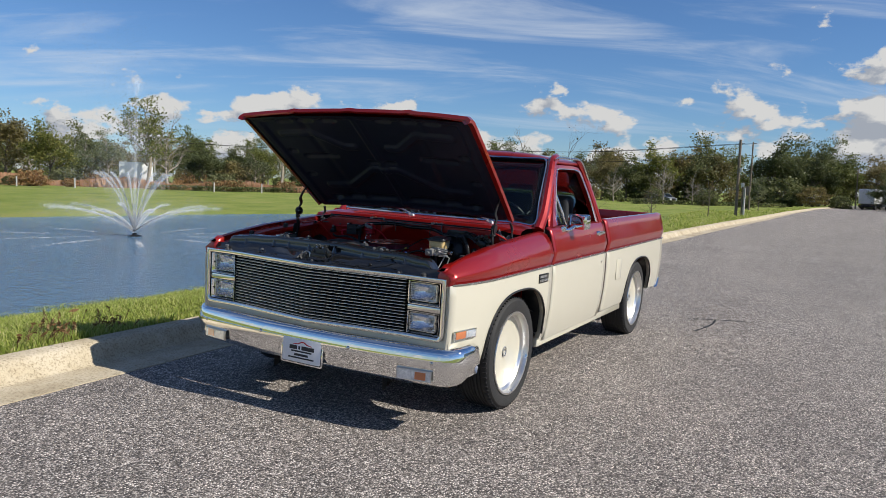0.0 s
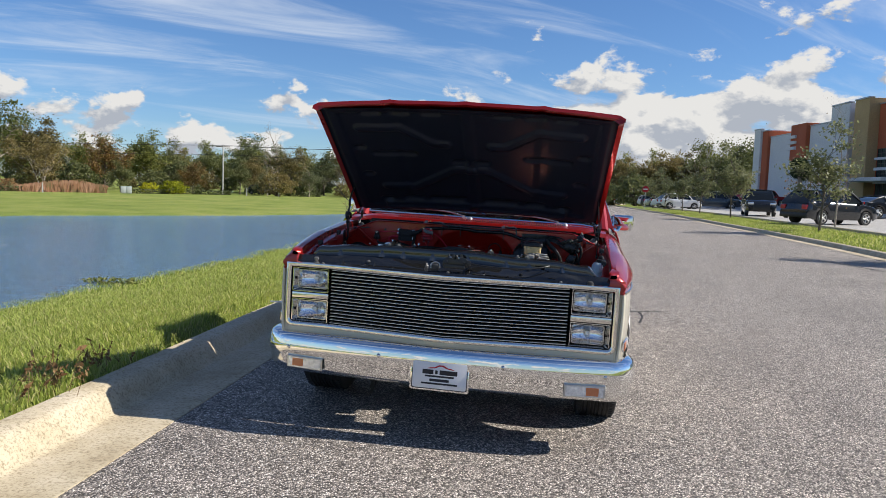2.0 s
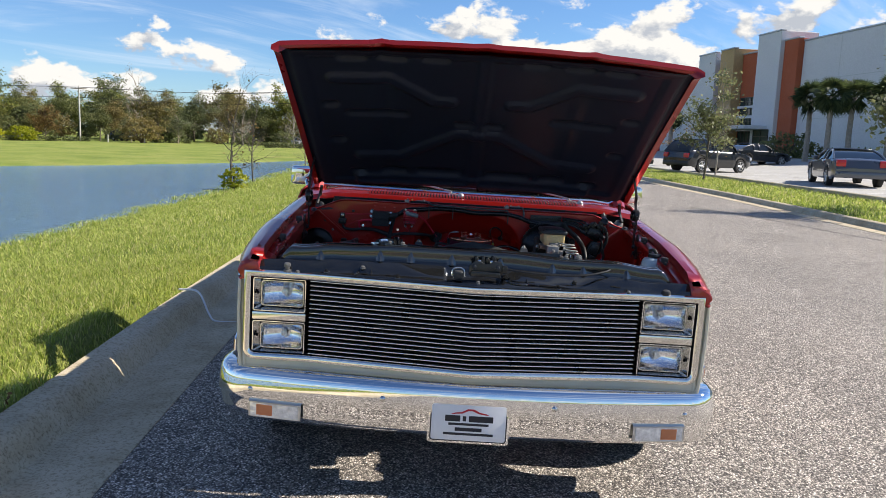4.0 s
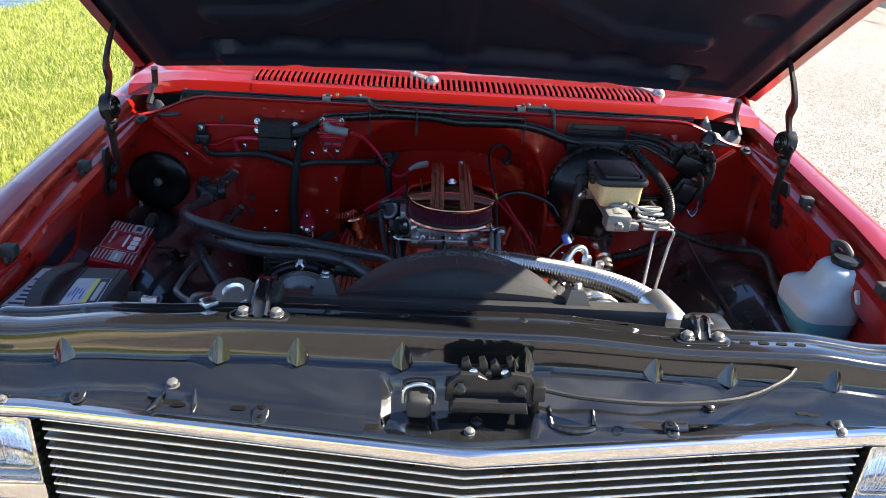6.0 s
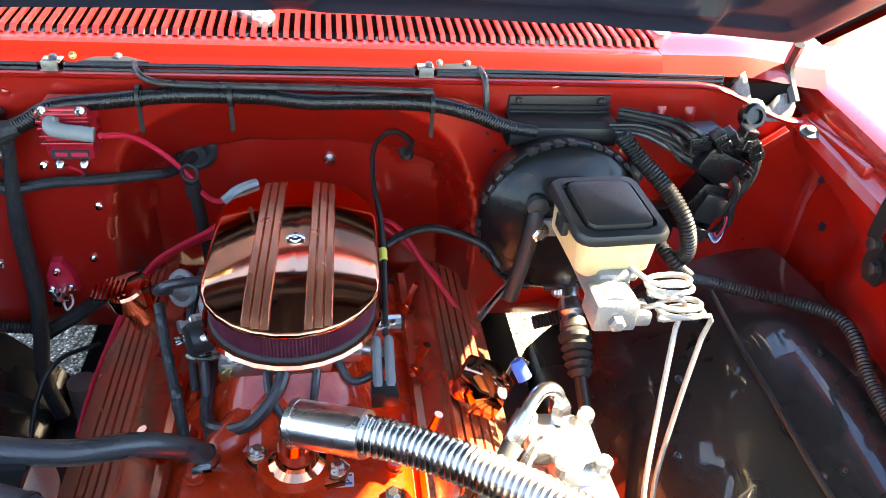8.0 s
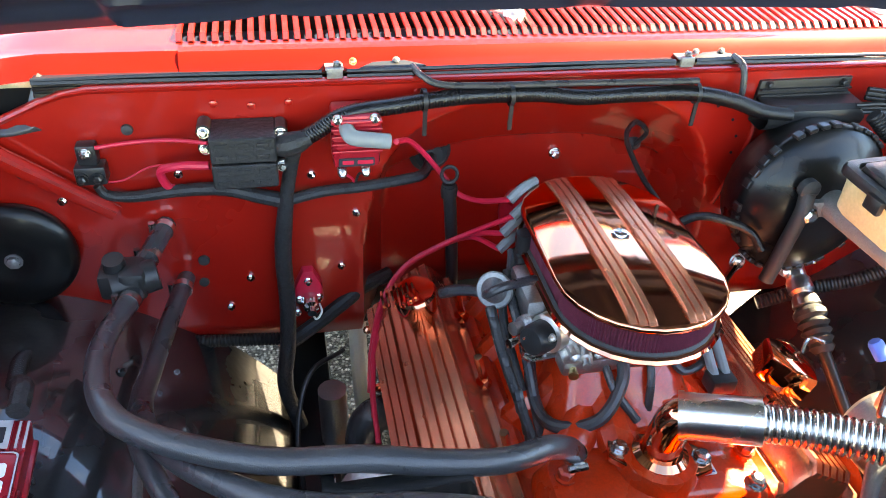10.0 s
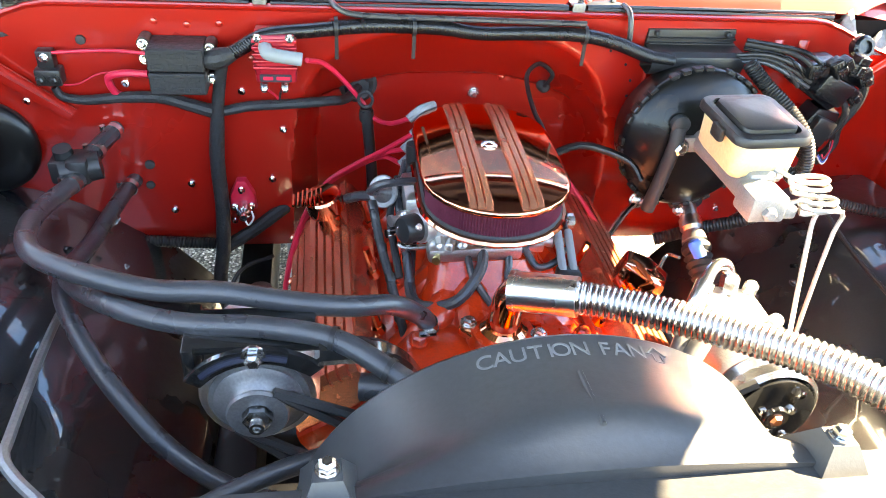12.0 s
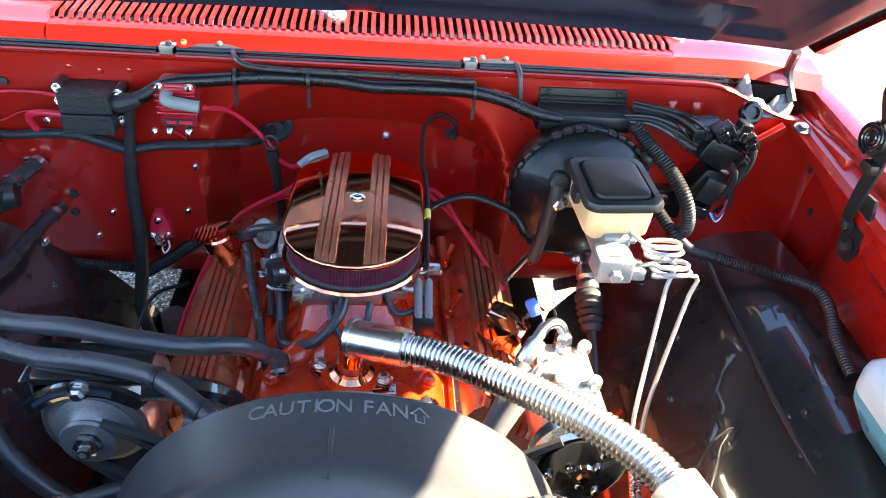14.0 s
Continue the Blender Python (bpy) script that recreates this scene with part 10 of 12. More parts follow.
FAR_TREES = [
    ('olive', -108.7, 62.2, 11.5), ('broad', -99.3, 63.4, 8.6), ('grey', -112.9, 82.6, 8.7), ('open', -83.1, 66.6, 13.1), ('bare', -82.8, 70.0, 10.0),
    ('dark', -83.8, 77.1, 6.7), ('broad', -84.9, 91.7, 7.2), ('dark', -101.7, 101.2, 6.6), ('grey', -76.4, 80.6, 6.8), ('open', -90.6, 102.6, 14.2),
    ('multi', -71.7, 89.4, 7.2), ('autumn', -73.5, 106.4, 8.4), ('broad', -71.7, 116.3, 9.1), ('dark', -65.5, 98.3, 4.4), ('dark', -75.9, 131.0, 8.4),
    ('autumn', -60.1, 110.1, 5.2), ('dark', -63.2, 112.7, 4.7), ('olive', -54.2, 121.3, 6.5), ('dark', -91.7, 134.2, 9.6), ('olive', -88.5, 109.2, 11.8),
    ('open', -53.7, 144.1, 10.8), ('dark', -61.0, 135.2, 9.4), ('broad', -64.4, 141.8, 9.6), ('dark', -57.8, 140.5, 9.0), ('olive', -50.0, 127.7, 8.6),
    ('dark', -47.8, 140.3, 8.2), ('olive', -40.9, 138.5, 8.1), ('broad', -29.6, 137.5, 9.6), ('dark', -55.3, 117.5, 5.6), ('grey', -49.6, 115.9, 4.7),
    ('bare', -33.4, 121.4, 6.8), ('grey', -43.1, 118.4, 5.6), ('olive', -26.4, 145.3, 10.5), ('bare', -23.8, 115.6, 7.7), ('open', -18.9, 150.3, 11.0),
    ('dark', -10.9, 151.2, 12.0), ('dark', -6.8, 158.9, 11.8), ('dark', -2.7, 162.8, 10.3), ('broad', 0.9, 166.6, 10.2), ('olive', 5.6, 166.6, 10.3),
    ('dark', -35.1, 135.6, 8.3), ('bare', -20.9, 123.7, 5.2), ('olive', -20.4, 138.8, 8.4), ('dark', -4.4, 155.1, 9.7), ('broad', -0.6, 158.8, 9.3),
    ('olive', 8.7, 151.3, 10.6), ('olive', 14.1, 150.9, 9.9), ('olive', 18.5, 150.5, 10.0), ('olive', 22.8, 149.9, 10.8), ('dark', 26.1, 149.4, 10.1),
    ('broad', 29.4, 148.9, 11.2), ('dark', 31.1, 141.0, 10.1), ('dark', 7.2, 136.5, 5.2), ('bare', 26.5, 145.6, 12.2), ('broad', 35.3, 147.7, 11.8),
]
FAR_BUSHES = [
    ('yellow', -57.4, 99.0, 2.0), ('yellow', -62.1, 100.5, 1.5), ('dry', -70.5, 80.8, 1.4), ('dry', -73.9, 72.7, 1.5), ('white', -77.3, 74.5, 1.2),
    ('white', -70.2, 81.0, 1.2), ('olive', -83.4, 84.2, 4.1), ('olive', -70.0, 95.2, 1.6), ('green', -6.9, 134.8, 2.2), ('green', -10.6, 106.6, 1.6),
    ('green', -18.9, 124.1, 2.1), ('green', -27.9, 126.0, 2.5), ('dry', -88.1, 53.3, 1.3), ('dry', -85.8, 56.9, 1.1), ('dry', -80.5, 69.7, 1.1),
    ('white', -75.2, 75.3, 1.5), ('green', -92.6, 53.1, 1.1),
]
HEDGES = [
    ((-76.7, 62.7), (-67.2, 82.5)), ((-75.1, 71.5), (-73.3, 75.8)), ((-71.9, 77.1), (-68.5, 82.5)),
    ((-60.7, 92.6), (-53.5, 109.3)), ((-47.3, 116.9), (-42.0, 122.7)), ((-32.2, 121.7), (-26.3, 123.1)),
    ((-27.5, 110.9), (-22.0, 116.0)), ((-22.2, 119.7), (-7.7, 129.2)),
]


def bank_row(r, a0, a1, step):
    """Places along an arc of the horizon seen from the road."""
    a = a0
    while a < a1:
        rr = r * (1 + 0.10 * math.sin(a * 0.9) + 0.05 * math.sin(a * 2.3))
        yield 1.0 + rr * math.sin(radians(a)), -3.6 + rr * math.cos(radians(a))
        a += step * (0.8 + 0.4 * abs(math.sin(a * 3.7)))


mix = ["dark", "grey", "broad", "dark", "grey", "broad", "olive", "dark", "broad", "broad", "grey", "dark", "broad", "bare"]
rows = []
for i, (x, y) in enumerate(bank_row(172, -80, 22, 1.7)):
    rows.append((mix[(i * 5 + i // 3) % len(mix)], x, y, 8.6 + 2.4 * math.sin(i * 1.7) + 1.2 * math.sin(i * 0.6)))
for i, (x, y) in enumerate(bank_row(215, -80, 30, 2.3)):
    rows.append((mix[(i * 3 + 1) % len(mix)], x, y, 12.0 + 2.5 * math.sin(i * 2.1)))
FAR_TREES += rows
spread_out(TREES, FAR_TREES)
rows = []
for i, (x, y) in enumerate(bank_row(146, -80, 19, 1.55)):
    rows.append((("green", "olive", "green", "green", "olive", "green")[i % 6], x, y, 3.4 + 1.2 * math.sin(i * 1.3)))
for i, (x, y) in enumerate(bank_row(120, -78, -44, 1.9)):
    rows.append((("dry", "white", "dry", "olive", "dry")[i % 5], x, y, 1.7 + 0.5 * math.sin(i * 1.3)))
FAR_BUSHES += rows
spread_out(BUSHES, FAR_BUSHES)

# clipped hedges beyond the pond
hedge = shrub("hedge", "low clipped green hedge beyond the pond", 31, 6.2, 1.2, 0.62, LEAF_DARK, 1100, 0.16, "clipped hedges", "hedge", True)
first = True
for a, b in HEDGES:
    a, b = Vector(a), Vector(b)
    cnt = max(1, round((b - a).length / 5.6))
    for k in range(cnt):
        p = a.lerp(b, (k + 0.5) / cnt)
        ob = hedge if first else copy_thing(hedge, Matrix.Identity(4))
        first = False
        stand(ob, p.x, p.y, math.atan2(b.y - a.y, b.x - a.x))

# a belt of tall dry grass between the hedges and the woods
def dry_belt():
    mt, nt, b = node_material("dry_tall_grass")
    vec = nt.nodes.new("ShaderNodeTexCoord").outputs["Object"]
    link(nt, ramp_node(nt, noise_node(nt, vec, 0.5, 4.0, 0.6), [(0.32, (0.17, 0.15, 0.06)), (0.48, (0.34, 0.17, 0.09)), (0.66, (0.46, 0.27, 0.16))]), b.inputs["Base Color"])
    b.inputs["Roughness"].default_value = 0.9
    g = np.random.default_rng(77)
    verts = []
    for k in range(11000):
        a = radians(g.uniform(-74, -34))
        r = g.uniform(110, 117) + 2 * math.sin(a * 30)
        x, y = 1.0 + r * math.sin(a), -3.6 + r * math.cos(a)
        z, h = float(land_height(x, y)) - 0.05, g.uniform(0.7, 1.5) * (0.85 + 0.3 * math.sin(a * 47))
        dx, dy, w = math.cos(a), -math.sin(a), g.uniform(0.05, 0.12)
        lx, ly = g.normal(0, 0.2), g.normal(0, 0.2)
        verts += [(x - dx * w, y - dy * w, z), (x + dx * w, y + dy * w, z), (x + lx + dx * w * 0.5, y + ly + dy * w * 0.5, z + h), (x + lx - dx * w * 0.5, y + ly - dy * w * 0.5, z + h * 0.96)]
    me = bpy.data.meshes.new("dry_grass")
    me.from_pydata(verts, [], np.arange(len(verts)).reshape(-1, 4).tolist())
    me.materials.append(mt)
    tagged(new("dry_grass", me), "tall reddish dry grass at the edge of the woods", "dry grass", kind="stuff")


dry_belt()

# young trees on the banks and the verge
bare_young = tree("bare_sapling", "leafless young cypress staked on the pond bank", 41, 5, 2.4, LEAF_AUTUMN, BARK, 0.3, 60, 0.07, 0.05, depth=3, forks=3, stout=0.45, group="young bank trees")
for i, (x, y, h) in enumerate(((-9.15, 29.0, 5.3), (-9.3, 33.2, 4.5), (-9.9, 50.0, 4.0), (-7.4, 58.0, 4.4))):
    stand(bare_young if i == 0 else copy_thing(bare_young, Matrix.Identity(4)), x, y, i * 1.3, h / 5.0)
young_oak = tree("young_oak", "slim young live oak on the grass verge", 42, 4.4, 2.7, LEAF_GREY, BARK, 0.38, 2600, 0.085, 0.075, depth=2, forks=4, stout=0.6, group="young verge trees")
for i, (x, y, h) in enumerate(((10.75, 28.3, 4.4), (11.4, 15.0, 4.6), (10.9, 45.5, 4.8), (10.9, 57.0, 4.2), (11.0, 66.5, 4.4), (11.2, 80.0, 4.6), (11.4, 94.0, 4.6), (-4.6, 66.0, 3.0))):
    stand(young_oak if i == 0 else copy_thing(young_oak, Matrix.Identity(4)), x, y, i * 2.1, h / 4.4)
stand(tree("bare_verge_tree", "thin leafless tree among the young oak's branches", 43, 5.6, 1.6, LEAF_AUTUMN, PALE_BARK, 0.35, 50, 0.06, 0.04, depth=3, forks=3, stout=0.4, group="young verge trees"), 12.4, 31.5)
stand(tree("crape_myrtle", "small reddish twiggy tree by the parking lot", 44, 3.0, 2.6, LEAF_AUTUMN, PALE_BARK, 0.15, 300, 0.09, 0.09, trunks=3, depth=2, forks=3, group="young verge trees"), 16.0, 48.0)
stand(shrub("bank_weeds", "bushy weeds at the foot of a sapling", 45, 1.1, 0.8, 0.9, LEAF_YELLOW, 320, 0.12), -8.95, 28.6)
stand(shrub("bank_weeds", "low weeds on the pond edge", 46, 1.4, 0.4, 0.16, LEAF_GREEN, 260, 0.05), -9.2, 11.0)
stand(shrub("round_shrub", "clipped round dark shrub by the building", 47, 4.2, 4.0, 2.0, LEAF_DARK, 1400, 0.16), 27.9, 58.3)


def palm(x, y, h):
    ob = thing("palm_tree", "cabbage palm with drooping dark fronds by the building", "palm", "palms by the building")
    bm = B()
    tube(bm, [(0, 0, -0.3), (0.08, 0.03, h * 0.35), (0, 0, h * 0.74)], lambda t: 0.20 - 0.05 * t + 0.05 * math.sin(t * 90) * 0.3, seg=10, n=12)
    part("trunk", bm, PALE_BARK, ob)
    g = np.random.default_rng(int(x * 10))
    bm = B()
    for k in range(46):
        a, tilt = g.uniform(0, 6.28), g.uniform(-1.25, 1.25)
        d = Vector((math.cos(a) * math.cos(tilt), math.sin(a) * math.cos(tilt), math.sin(tilt)))
        o = Vector((0, 0, h * 0.76))
        r = h * 0.135 * g.uniform(0.8, 1.2)
        hub = o + d * r * 0.75
        u, v = frame_axes(d)
        q = g.uniform(-1.2, 1.2)
        u = u * math.cos(q) + v * math.sin(q)
        for j in range(13):
            f = radians(-80 + 160 * j / 12)
            tip = hub + (d * math.cos(f) + u * math.sin(f)) * r - Vector((0, 0, 0.22 * r))
            side = (d * -math.sin(f) + u * math.cos(f)) * 0.055
            mid = hub.lerp(tip, 0.5) + Vector((0, 0, 0.06 * r))
            quad = [bm.verts.new(p) for p in (hub, mid - side, tip, mid + side)]
            bm.faces.new(quad)
        tube(bm, [o, hub], 0.018, seg=4, n=1)
    part("crown", bm, PALM_LEAF, ob, smooth=0)
    return stand(ob, x, y, x)


for x, y, h in ((25.6, 50.5, 5.9), (26.0, 48.4, 6.1), (27.4, 48.2, 6.0), (24.0, 77.8, 5.6), (24.6, 79.5, 5.4), (29.0, 46.5, 6.0)):
    palm(x, y, h)


# ---- grass ----
def blades(name, label, x, y, height, width, seed, kind="stuff"):
    g = np.random.default_rng(seed)
    n = len(x)
    z = land_height(x, y) - 0.006
    a = g.uniform(0, 2 * np.pi, n)
    h = height * g.uniform(0.55, 1.35, n)
    w = width * g.uniform(0.7, 1.3, n) * 0.5
    bend = h * g.uniform(0.15, 1.0, n)
    ca, sa = np.cos(a), np.sin(a)
    b = a + g.normal(0, 0.9, n) + np.pi / 2
    bx, by = np.cos(b) * bend, np.sin(b) * bend
    base = np.stack([x, y, z], 1)
    side = np.stack([ca * w, sa * w, np.zeros(n)], 1)
    mid = base + np.stack([bx * 0.28, by * 0.28, h * 0.62], 1)
    tip = base + np.stack([bx, by, h], 1)
    v = np.stack([base - side, base + side, mid + side * 0.75, mid - side * 0.75, tip], 1).reshape(-1, 3)
    k = np.arange(n) * 5
    me = bpy.data.meshes.new(name)
    faces = np.concatenate([np.stack([k, k + 1, k + 2, k + 3], 1).tolist(), []]) if n == 0 else None
    quads, tris = np.stack([k, k + 1, k + 2, k + 3], 1), np.stack([k + 3, k + 2, k + 4], 1)
    me.from_pydata(v.tolist(), [], quads.tolist() + tris.tolist())
    return tagged(mesh_object(name, me, GRASS, None, 0), label, "grass", kind=kind)


def scatter(seed, x0, x1, y0, y1, per):
    g = np.random.default_rng(seed)
    n = int((x1 - x0) * (y1 - y0) * per)
    return g.uniform(x0, x1, n), g.uniform(y0, y1, n)


def left_verge():
    xs, ys, hs, ws = [], [], [], []
    for seed, x0, x1, y0, y1, per, h, w in ((6, -9.6, -1.2, -14.0, -2.0, 160, 0.065, 0.02), (1, -4.6, -1.9, -3.2, 5.0, 3000, 0.050, 0.0065), (2, -9.7, -1.7, -2.0, 9.0, 900, 0.058, 0.011), (3, -10.2, -1.6, 9.0, 22.0, 320, 0.07, 0.018),
                                            (4, -11.4, -1.6, 22.0, 48.0, 80, 0.09, 0.04), (5, -12.5, -1.5, 48.0, 90.0, 16, 0.14, 0.09)):
        x, y = scatter(seed, x0, x1, y0, y1, per)
        kl = np.interp(y, KY, KX)
        near = np.interp(y, BANK_Y, BANK_X)
        ok = (x < kl - 0.19 + 0.02 * np.sin(y * 31)) & ((x > near - 0.05) | (y > 66))
        x, y = x[ok], y[ok]
        edge = np.exp(-((kl[ok] - 0.2 - x) / 0.10) ** 2)
        patch = 0.75 + 0.5 * (np.sin(x * 3.1 + np.sin(y * 2.3) * 2) * np.sin(y * 2.7 + x) * 0.5 + 0.5)
        xs.append(x)
        ys.append(y)
        hs.append(h * patch * (1 + 0.6 * edge))
        ws.append(np.full(len(x), w))
    blades("grass_verge", "sunlit mown green grass between kerb and pond", np.concatenate(xs), np.concatenate(ys), np.concatenate(hs), np.concatenate(ws), 5)


left_verge()
x, y = scatter(9, 8.4, 12.6, 12.0, 75.0, 120)
ok = (x > np.interp(y, [0, 12, 20, 36, 72, 136], [8.3, 8.55, 8.7, 8.6, 8.6, 9.2]) + 0.22) & (x < np.interp(y, [0, 12, 20, 36, 72, 136], [8.3, 8.55, 8.7, 8.6, 8.6, 9.2]) + 3.4)
blades("grass_strip", "sunlit grass strip between road and parking lot", x[ok], y[ok], 0.09, 0.035, 6)


def weed_clump():
    """Seedy weeds leaning over the kerb."""
    g = np.random.default_rng(51)
    ob = thing("kerb_weeds", "dry seedy weeds leaning over the kerb", "weeds")
    bm = B()
    for k in range(20):
        a, l = g.uniform(0, 6.28), g.uniform(0.10, 0.24)
        o = Vector((g.normal(0, 0.10), g.normal(0, 0.14), 0))
        d = Vector((math.cos(a) * 0.10, math.sin(a) * 0.10, l))
        tube(bm, [o, o + d * 0.5 + Vector((0, 0, 0.02)), o + d], 0.0016, seg=4, n=2)
        for j in range(9):
            p = o + d * g.uniform(0.45, 1.05)
            e = Vector(g.normal(size=3)) * 0.012
            f = Vector(g.normal(size=3)) * 0.006
            bm.faces.new([bm.verts.new(q) for q in (p - e, p + f, p + e, p - f)])
    part("stalks", bm, DRY, ob, smooth=0)
    stand(ob, -2.12, -0.35)
    stand(copy_thing(ob, Matrix.Identity(4)), -2.2, 0.25, 2.0, 0.7)


weed_clump()


# ---- the pond's fountain ----
def fountain():
    spray, nt, b = node_material("water_spray")
    b.inputs["Base Color"].default_value = (0.92, 0.95, 0.97, 1)
    b.inputs["Roughness"].default_value = 0.35
    tp, mx = nt.nodes.new("ShaderNodeBsdfTransparent"), nt.nodes.new("ShaderNodeMixShader")
    mx.inputs[0].default_value = 0.13
    link(nt, b.outputs[0], mx.inputs[2])
    link(nt, tp.outputs[0], mx.inputs[1])
    link(nt, mx.outputs[0], nt.nodes["Material Output"].inputs[0])
    ob = thing("pond_fountain", "white fan-shaped fountain spraying above the pond", "fountain")
    ob.location = (-20.8, 15.2, WATER_Z)
    bm = B()
    lathe(bm, [(0.26, -0.1), (0.26, 0.02), (0.18, 0.05), (0.08, 0.07), (0.08, 0.12)], (0, 0, 0), (0, 0, 1), 20)
    part("float", bm, BLACK_SATIN, ob)
    g = np.random.default_rng(61)

    def jet(az, el, v, n, wide, mist, reach):
        """Drops along the rising part of a jet, thinning out into mist."""
        t_end = 2 * v * math.sin(el) / 9.81
        s = g.uniform(0, 1, n) ** 1.25 * reach
        t = s * t_end
        d = np.array([math.cos(az) * math.cos(el), math.sin(az) * math.cos(el), math.sin(el)])
        c = d[None] * (v * t)[:, None]
        c[:, 2] += 0.2 - 4.905 * t * t
        c += g.normal(size=(n, 3)) * (wide * (0.2 + 3.2 * s))[:, None]
        extra = g.integers(0, n, mist)
        m = c[extra] + np.abs(g.normal(size=(mist, 1))) * np.array([-0.5, -0.1, -0.30]) * s[extra][:, None] + g.normal(size=(mist, 3)) * 0.45 * s[extra][:, None]
        return c, m

    def streaks(name, c, size, seed, flat=0.0):
        c = c[c[:, 2] > 0.0]
        mesh_object(name, leaf_mesh(name, c, size, flat, seed, 3.0), spray, ob, 0)

    for k in range(10):
        c, m = jet(2 * math.pi * k / 10 + 0.15, radians(32), 7.9, 3200, 0.022, 1700, 0.55)
        streaks("low_jet", np.concatenate([c, m]), 0.019, 70 + k)
    for k in range(8):
        c, m = jet(2 * math.pi * k / 8 + 0.3, radians(71), 6.9, 3200, 0.020, 1500, 0.46)
        streaks("high_jet", np.concatenate([c, m]), 0.019, 90 + k)
    c, m = jet(0.0, radians(89), 10.4, 4200, 0.045, 4200, 0.5)
    streaks("centre_jet", np.concatenate([c, m]), 0.019, 99)
    n = 20000
    q = g.uniform(0, 1, n) ** 0.7
    streaks("mist", np.stack([g.normal(-0.6, 1.0, n) * (0.4 + 2.0 * q), g.normal(0, 0.9, n) * (0.4 + 1.5 * q), 4.6 * (1 - q) + np.abs(g.normal(0, 0.25, n))], 1), 0.017, 100)
    n = 12000
    q = g.uniform(0, 1, n)
    streaks("plume", np.stack([-1.3 * q + g.normal(0, 0.16, n) * (1 + 5 * q), -0.5 * q + g.normal(0, 0.16, n) * (1 + 5 * q), 2.5 + 5.4 * q + g.normal(0, 0.3, n)], 1), 0.015, 102)
    n = 2600
    a, r = g.uniform(0, 6.283, n), 3.4 + g.normal(0, 1.0, n)
    a = a * 0.06 + np.round(a / 6.283 * 10) / 10 * 6.283 * 0.94
    streaks("foam", np.stack([np.cos(a) * r, np.sin(a) * r, np.abs(g.normal(0.01, 0.02, n)) + 0.004], 1), 0.07, 101, 9.0)


fountain()


# ---- the parking lot and the building ----
STUCCO = material("white_stucco", (0.66, 0.66, 0.66), 0.85, 0, 0, 0.25, 0.4, 0.1, 9, 0.3, 14, color2=(0.56, 0.56, 0.57))
TERRACOTTA = material("terracotta_stucco", (0.42, 0.105, 0.045), 0.85, 0, 0, 0.25, 0.5, 0.1, 9, 0.3, 14, color2=(0.34, 0.08, 0.035))
TAN = material("tan_stucco", (0.46, 0.32, 0.15), 0.85, 0, 0, 0.25, 0.5, 0.1, 9, 0.3, 14, color2=(0.38, 0.26, 0.12))
STORE_GLASS = material("green_tinted_glazing", (0.05, 0.075, 0.07), 0.06, 0, 0, 0.4, 0.8, color2=(0.02, 0.03, 0.03))
LOT = material("pale_lot_paving", (0.40, 0.385, 0.36), 0.9, 0, 0, 0.35, 0.5, 0.25, 40, 0.3, 60, color2=(0.30, 0.29, 0.275))
LINE = material("white_road_paint", (0.72, 0.72, 0.70), 0.8, 0, 0, 0.3, 3.0, 0.1, 60)
WOOD = material("weathered_pole_wood", (0.20, 0.16, 0.12), 0.9, 0, 0, 0.6, 5.0, 0.2, 60, 0.5, 40, color2=(0.11, 0.09, 0.07))
POLE_GREY = material("grey_concrete_pole", (0.50, 0.48, 0.45), 0.85, 0, 0, 0.3, 4.0, 0.1, 60)
GALV = material("galvanised_steel", (0.50, 0.52, 0.53), 0.45, 0.6, 0, 0.3, 6.0)


def right_edge(y):
    return kerb_right(y) + 3.5


def build_lot():
    bm = B()
    yy = np.arange(8, 120, 2.0)
    grid(bm, [[(right_edge(y) + s, y, float(land_height(right_edge(y) + s, y)) + 0.07) for s in (0, 1, 2, 4, 6, 8, 10, 12, 14, 16.5)] for y in yy], flip=True)
    lot = tagged(part("parking_lot", bm, LOT, None, smooth=60), "pale paved parking lot with painted stalls", "parking lot", kind="structure")
    for y in np.arange(12, 100, 2.8):
        bm = B()
        x0 = right_edge(y) + 0.4
        grid(bm, [[(x0 + s, y + d, float(land_height(x0 + s, y)) + 0.082) for s in np.linspace(0, 5, 8)] for d in (0, 0.1)], flip=True)
        part("stall_line", bm, LINE, lot)
    bm = B()
    rows = []
    for y in yy:
        x, z = right_edge(y), float(land_height(right_edge(y), y))
        rows.append([(x - 0.15, y, z - 0.1), (x - 0.15, y, z + 0.13), (x - 0.12, y, z + 0.15), (x - 0.02, y, z + 0.15), (x + 0.01, y, z + 0.12), (x + 0.02, y, z)])
    grid(bm, rows, flip=False)
    tagged(part("kerb_lot", bm, CONCRETE, None), "concrete kerb edging the parking lot", "kerb", kind="structure")


build_lot()


